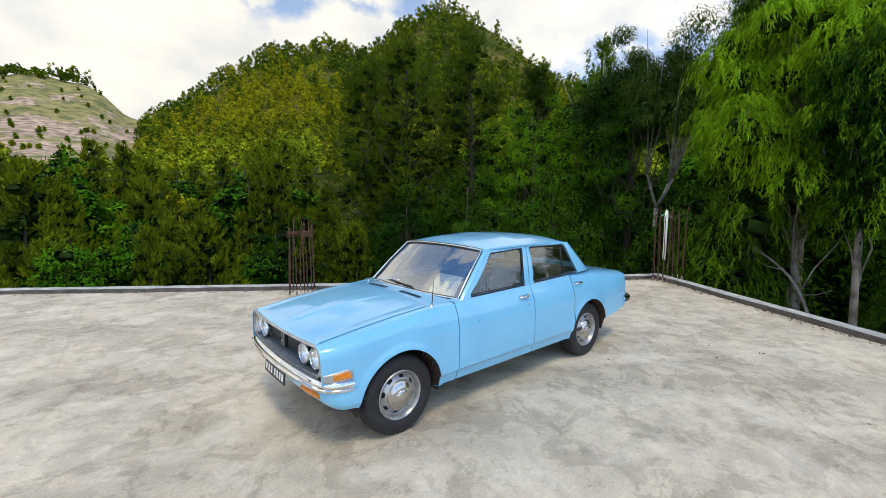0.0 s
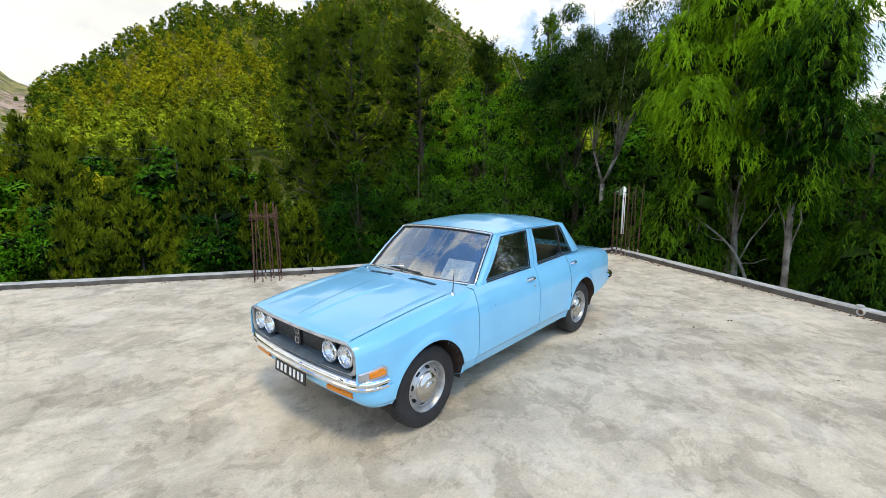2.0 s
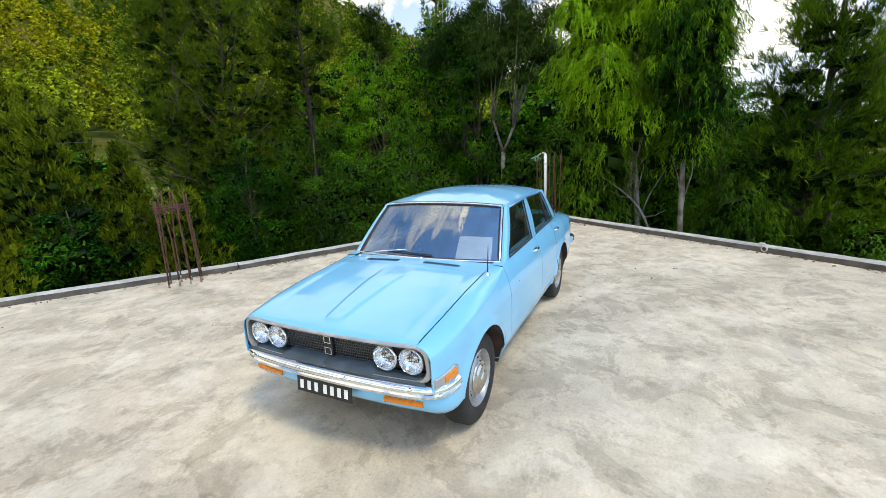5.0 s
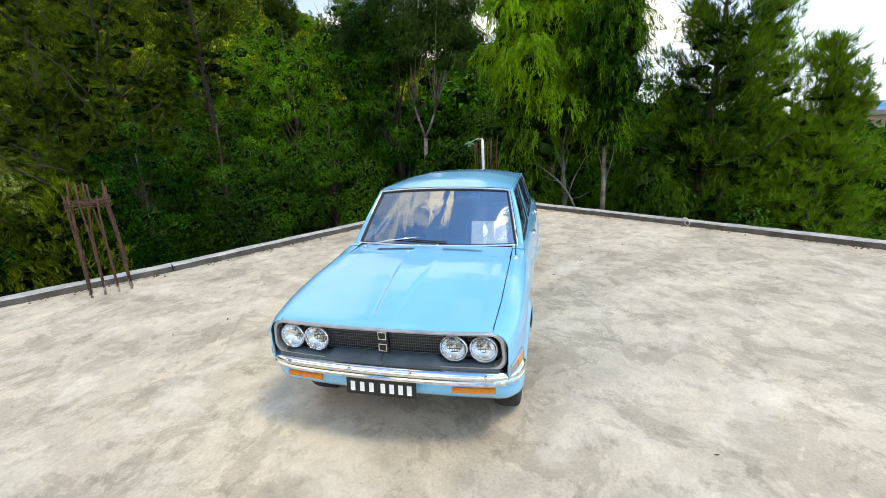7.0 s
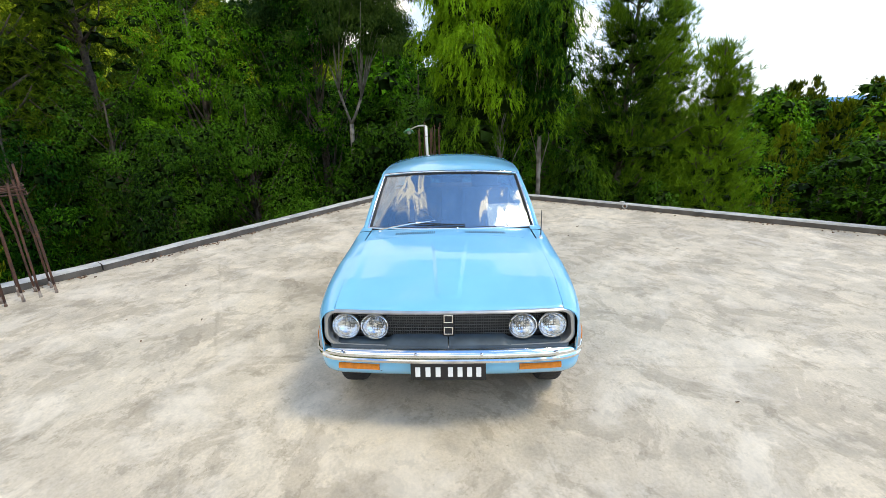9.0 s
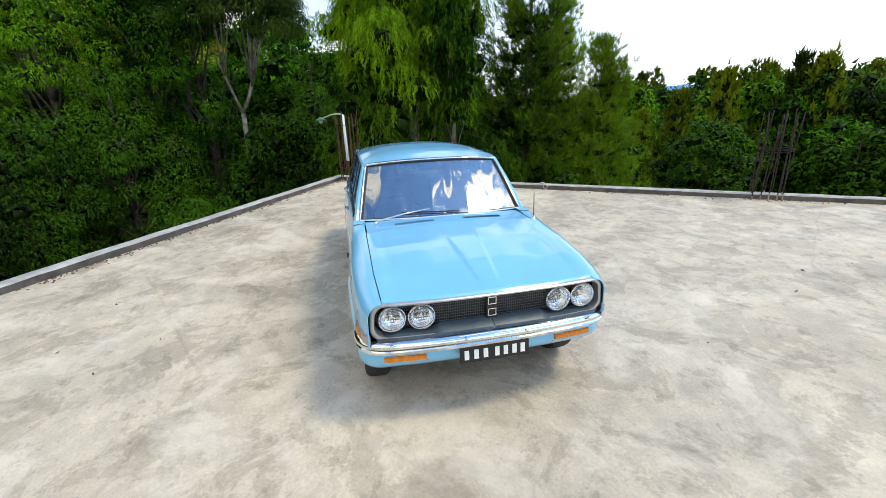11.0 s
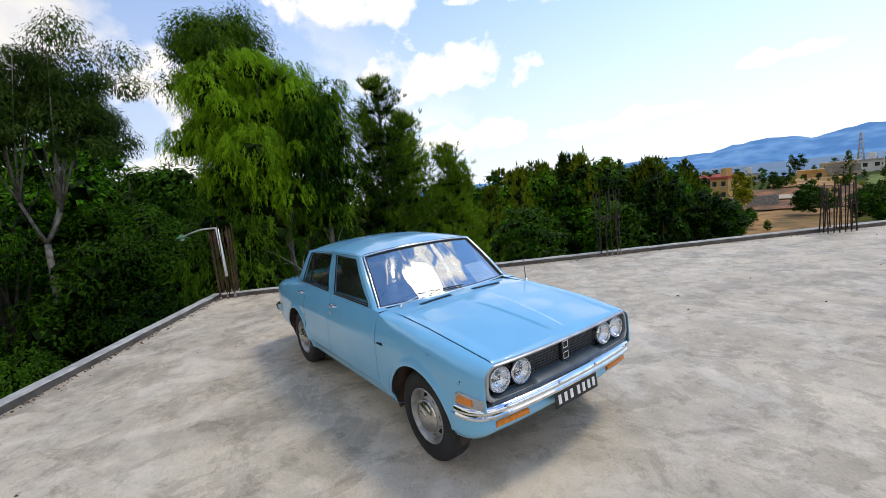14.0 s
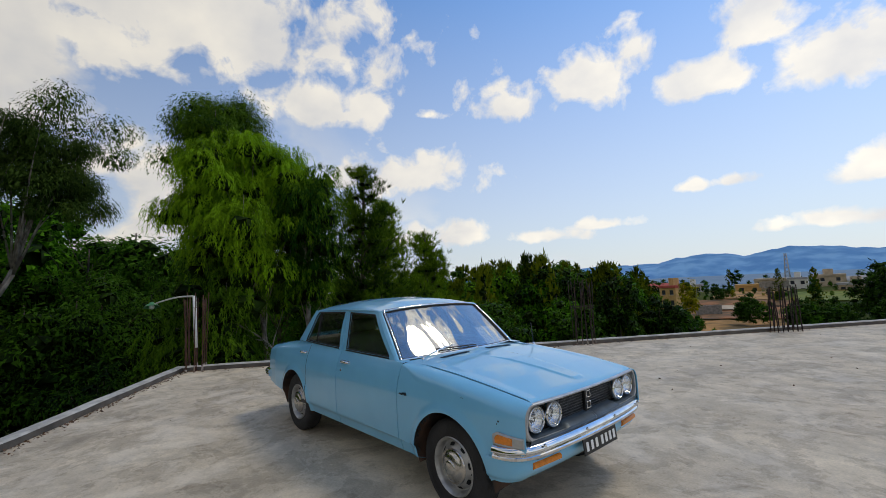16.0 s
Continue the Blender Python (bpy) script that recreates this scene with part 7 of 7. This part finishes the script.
# ---- far off: town, mast, cables, mountains ----
M_OCHRE = mat("ochre_plaster", (0.62, 0.40, 0.15), 0.9, vary=0.25, scale=0.6)
M_BEIGE = mat("beige_plaster", (0.56, 0.45, 0.32), 0.9, vary=0.25, scale=0.5)
M_WHITEWALL = mat("white_plaster", (0.74, 0.73, 0.70), 0.9, vary=0.15, scale=0.5)
M_BRICKRED = mat("red_roof_sheet", (0.50, 0.10, 0.07), 0.8, vary=0.3, scale=0.7)
M_ROOFGREY = mat("grey_roof", (0.40, 0.40, 0.40), 0.85, vary=0.25, scale=0.6)
M_WINDOW = mat("dark_window", (0.03, 0.035, 0.045), 0.25)
M_STEEL = mat("galvanised_steel", (0.42, 0.43, 0.45), 0.6, metal=0.5)
M_CABLE = mat("weathered_cable", (0.10, 0.10, 0.10), 0.7)
M_GRASS = mat("sunlit_meadow_grass", (0.20, 0.22, 0.018), 0.95, color2=(0.08, 0.13, 0.012), scale=0.5, detail=9)
M_EARTH = mat("bare_ochre_earth", (0.50, 0.26, 0.075), 0.95, color2=(0.15, 0.10, 0.03), scale=0.22, detail=11)
M_EARTHRED = mat("red_brown_cut_bank", (0.36, 0.155, 0.06), 0.95, color2=(0.075, 0.060, 0.022), scale=0.25, detail=11)
M_TRACK = mat("pale_sandy_track", (0.56, 0.46, 0.32), 0.95, vary=0.25, scale=0.2)


def polar(az, r, z=None):
    x, y = 3 + r * math.cos(radians(az)), 2 + r * math.sin(radians(az))
    return Vector((x, y, gz(x, y) if z is None else z))


def house(az, r, w, d, storeys, wall, roof, seed, turn=None, lift=0.0, pitched=False):
    """A small town house: walls with real window openings' reveals, sills, door, parapet or pitched roof."""
    rng = random.Random(seed)
    p = polar(az, r)
    h = 3.0 * storeys
    base = empty("house", Matrix.Translation((p.x, p.y, p.z + lift)) @ Matrix.Rotation(radians((az + 180) if turn is None else turn), 4, "Z"))
    names = {id(M_OCHRE): "ochre", id(M_BEIGE): "beige", id(M_WHITEWALL): "white"}
    tagged(base, f"{names[id(wall)]} plastered house of {'one storey' if storeys == 1 else 'two storeys' if storeys == 2 else 'three storeys'} across the valley", "house", "houses across the valley")
    bm = bmesh.new()
    add_box(bm, (-d, -w / 2, -3.0), (0, w / 2, h), 0.05)
    part("wall", bm, wall, base)
    if pitched:
        bm = bmesh.new()
        prof = [(0.5, h), (-d / 2, h + 0.26 * d), (-d - 0.5, h), (-d - 0.5, h + 0.15), (-d / 2, h + 0.26 * d + 0.18), (0.5, h + 0.15)]
        a = [bm.verts.new((x, -w / 2 - 0.5, z)) for x, z in prof]
        b = [bm.verts.new((x, w / 2 + 0.5, z)) for x, z in prof]
        for i in range(6):
            bm.faces.new((a[i], a[(i + 1) % 6], b[(i + 1) % 6], b[i]))
        bm.faces.new(a)
        bm.faces.new(list(reversed(b)))
        bmesh.ops.recalc_face_normals(bm, faces=bm.faces)
        part("roof", bm, roof, base)
    else:
        bm = bmesh.new()
        add_box(bm, (-d - 0.25, -w / 2 - 0.25, h + 0.004), (0.35, w / 2 + 0.25, h + 0.22), 0.03)
        add_box(bm, (-d - 0.1, -w / 2 - 0.1, h + 0.22), (0.1, w / 2 + 0.1, h + 0.75), 0.03)
        part("roof", bm, roof, base)
        if rng.random() < 0.6:
            bm = add_box(bmesh.new(), (-d * 0.7, -w * 0.15, h + 0.75), (-d * 0.3, w * 0.15, h + 2.9), 0.04)
            part("stair_head", bm, wall, base)
    n = max(2, int(w / 3.2))
    for s in range(storeys):
        for k in range(n):
            y = -w / 2 + w * (k + 0.5) / n
            z = 3.0 * s + 1.0
            win = part("window", add_box(bmesh.new(), (-0.05, y - 0.62, z), (0.035, y + 0.62, z + 1.35), 0.01), M_WINDOW, base)
            bm = add_box(bmesh.new(), (0.0, y - 0.75, z - 0.12), (0.14, y + 0.75, z - 0.004), 0.01)
            part("sill", bm, M_WHITEWALL, win)
    return base


house(111.8, 140, 5.4, 6, 2, M_OCHRE, M_BRICKRED, 1, turn=252, lift=1.0)
house(114.3, 190, 3.4, 4, 2, M_OCHRE, M_BRICKRED, 2, lift=-0.4)
house(112.2, 205, 13, 7, 1, M_WHITEWALL, M_BRICKRED, 3, pitched=True, lift=-1.0)
house(108.9, 195, 7, 7, 2, M_WHITEWALL, M_ROOFGREY, 4, lift=-3.6)
house(110.2, 126, 2.6, 3, 1, M_WHITEWALL, M_ROOFGREY, 16, lift=-0.6)
house(103.6, 200, 8.2, 6, 1, M_OCHRE, M_OCHRE, 5, turn=285, lift=-0.4)
house(101.6, 226, 11, 7, 1, M_BEIGE, M_BEIGE, 6, turn=275, lift=1.2)
house(100.9, 205, 7, 5, 1, M_BEIGE, M_ROOFGREY, 14, turn=292, lift=-1.6)
house(99.3, 215, 6.2, 7, 2, M_WHITEWALL, M_ROOFGREY, 7, turn=275, lift=-2.0)
house(96.7, 225, 9.5, 8, 1, M_BEIGE, M_BEIGE, 8, turn=284, lift=1.2)
house(94.9, 205, 10, 6, 1, M_BEIGE, M_ROOFGREY, 10, turn=270, lift=-1.2)
house(94.4, 236, 9, 7, 1, M_WHITEWALL, M_ROOFGREY, 9, pitched=True, lift=-1.2)
house(91.0, 215, 10, 8, 1, M_BEIGE, M_ROOFGREY, 15, turn=280, lift=0.0)
house(-169.6, 66, 3.6, 4, 2, M_WHITEWALL, M_BEIGE, 11, lift=4.0)
house(165.0, 84, 8, 7, 2, M_WHITEWALL, M_ROOFGREY, 12, lift=3.6)
house(150.5, 92, 10, 8, 2, M_BEIGE, M_ROOFGREY, 13, lift=2.2)


def patch(name, az0, az1, r0, r1, material, label, lift=0.12, seed=0):
    """A bare piece of land that follows the ground."""
    rng = random.Random(seed)
    rows = []
    for i in range(15):
        r = r0 + (r1 - r0) * i / 14
        row = []
        for k in range(25):
            az = az0 + (az1 - az0) * k / 24 + (az1 - az0) * 0.015 * math.sin(i * 1.3 + seed) * (k in (0, 24))
            rr = r + (r1 - r0) * 0.02 * math.sin(k * 0.9 + seed) * (i in (0, 14))
            p = polar(az, rr)
            row.append((p.x, p.y, p.z + 0.15 + lift))
        rows.append(row)
    ob = part(name, finish(grid_bm(rows), 0.1), material, None)
    tagged(ob, label, "land", kind="structure")


patch("earth_field", 100.5, 110.0, 80, 118, M_EARTH, "dry ochre field in the valley", 0.25, 1)
patch("earth_bank", 100.0, 110.8, 119, 153, M_EARTHRED, "red-brown cut bank below the houses", 0.5, 2)
patch("earth_track", 102.4, 109.4, 137, 142, M_TRACK, "sandy track across the cut bank", 0.9, 3)
patch("earth_terrace", 100.5, 107.0, 160, 200, M_EARTH, "ochre terrace beneath the houses", 0.3, 6)
patch("grass_terrace", 91.0, 99.5, 160, 196, M_GRASS, "yellow-green grassy terrace beneath the houses", 0.3, 7)


def retaining_wall(az0, az1, r, z0, z1):
    """A low rough wall that holds the slope."""
    n = 14
    rows = []
    for k in range(n + 1):
        az = az0 + (az1 - az0) * k / n
        h = z1 + 0.12 * math.sin(k * 2.3)
        a, b = polar(az, r, 0), polar(az, r + 0.6, 0)
        rows.append([(a.x, a.y, z0), (a.x, a.y, h), (b.x, b.y, h), (b.x, b.y, z0)])
    tagged(part("retaining_wall", finish(grid_bm(rows), 0.05, 30), M_WALL, None), "grey rubble retaining wall on the slope", "wall")


retaining_wall(106.4, 109.0, 131, -9.4, -6.9)
retaining_wall(100.0, 102.6, 192, -4.4, -2.2)
patch("meadow", -127.0, -117.0, 36, 66, M_GRASS, "sunlit grassy terrace below the hill", 0.1, 5)


def mast():
    """A lattice mast on the far slope."""
    p = polar(100.0, 330)
    base = empty("lattice_mast", Matrix.Translation((p.x, p.y, p.z)))
    tagged(base, "grey steel lattice mast above the town", "mast")
    H, B = 20.0, 1.5
    for sx in (-1, 1):
        for sy in (-1, 1):
            part("leg", add_tube(bmesh.new(), [(sx * B, sy * B, -1), (sx * 0.5, sy * 0.5, H)], [0.22, 0.14], 6), M_STEEL, base)
    bm = bmesh.new()
    for k in range(8):
        z0, z1 = H * k / 8, H * (k + 1) / 8
        b0, b1 = B + (0.5 - B) * k / 8, B + (0.5 - B) * (k + 1) / 8
        for (ax, ay), (bx, by) in (((-1, -1), (1, -1)), ((1, -1), (1, 1)), ((1, 1), (-1, 1)), ((-1, 1), (-1, -1))):
            add_tube(bm, [(ax * b0, ay * b0, z0), (bx * b1, by * b1, z1)], 0.09, 4)
            add_tube(bm, [(bx * b0, by * b0, z0), (ax * b1, ay * b1, z1)], 0.09, 4)
    part("bracing", bm, M_STEEL, base)


mast()


def cables():
    base = empty("power_cables")
    tagged(base, "two thin power cables over the valley", "cable")
    for z in (5.6, 4.7):
        a, b = polar(-66, 70, z + 2.0), polar(-122, 52, z - 0.6)
        pts = [a.lerp(b, t) + Vector((0, 0, -5.0 * t * (1 - t))) for t in np.linspace(0, 1, 24)]
        part("cable", add_tube(bmesh.new(), pts, 0.012, 5), M_CABLE, base)


cables()


RANGE_AZ = (60, 88, 92.5, 95, 97, 99.3, 102, 103.2, 105, 107.5, 110, 112.2, 116, 119, 124, 150)
RANGE = {"backdrop": (1.2, 1.5, 1.7, 2.05, 2.35, 2.55, 2.2, 1.75, 2.3, 2.35, 2.1, 1.5, 1.1, 0.6, 0.1, -0.7), "backdrop_far": (1.4, 1.4, 1.4, 1.4, 1.4, 1.4, 1.4, 1.4, 1.4, 1.5, 1.5, 1.6, 1.6, 1.65, 1.2, 0.8)}


def mountains():
    """Blue ranges on the horizon, so far off that they do not shift; their haze is painted as blue colour and glow."""
    m = bpy.data.materials.new("haze_painted_range")
    m.use_nodes = True
    nt = m.node_tree
    b = nt.nodes["Principled BSDF"]
    n = nt.nodes.new("ShaderNodeTexNoise")
    n.inputs["Scale"].default_value, n.inputs["Detail"].default_value = 0.008, 11
    geo = nt.nodes.new("ShaderNodeNewGeometry")
    nt.links.new(geo.outputs["Position"], n.inputs["Vector"])
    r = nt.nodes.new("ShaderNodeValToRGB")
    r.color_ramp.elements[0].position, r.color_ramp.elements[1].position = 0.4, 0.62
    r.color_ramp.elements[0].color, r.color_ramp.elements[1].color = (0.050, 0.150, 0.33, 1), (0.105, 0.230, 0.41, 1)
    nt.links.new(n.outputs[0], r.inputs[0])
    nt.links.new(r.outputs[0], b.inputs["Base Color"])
    # the glow belongs to the painted haze
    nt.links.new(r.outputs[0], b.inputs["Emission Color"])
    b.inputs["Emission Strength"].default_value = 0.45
    b.inputs["Roughness"].default_value = 1.0
    for name, dist, lift, amp, seed in (("backdrop", 3400, 1.55, 0.75, 1.7), ("backdrop_far", 4200, 1.75, 0.45, 4.1)):
        rows = []
        for az in np.linspace(60, 150, 181):
            el = float(I(az, RANGE_AZ, RANGE[name])) + 0.04 * math.sin(az * 1.7 + seed) + 0.03 * math.sin(az * 4.3) + 0.03 * math.sin(az * 9.1)
            top = dist * math.tan(radians(el))
            rows.append([tuple(polar(az, dist - 700, -60.0)), tuple(polar(az + 0.4 * math.sin(az * 2.1), dist - 260, top * 0.55)), tuple(polar(az, dist, top)), tuple(polar(az, dist + 300, -60.0))])
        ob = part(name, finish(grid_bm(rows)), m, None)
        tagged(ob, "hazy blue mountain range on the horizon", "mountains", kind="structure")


mountains()
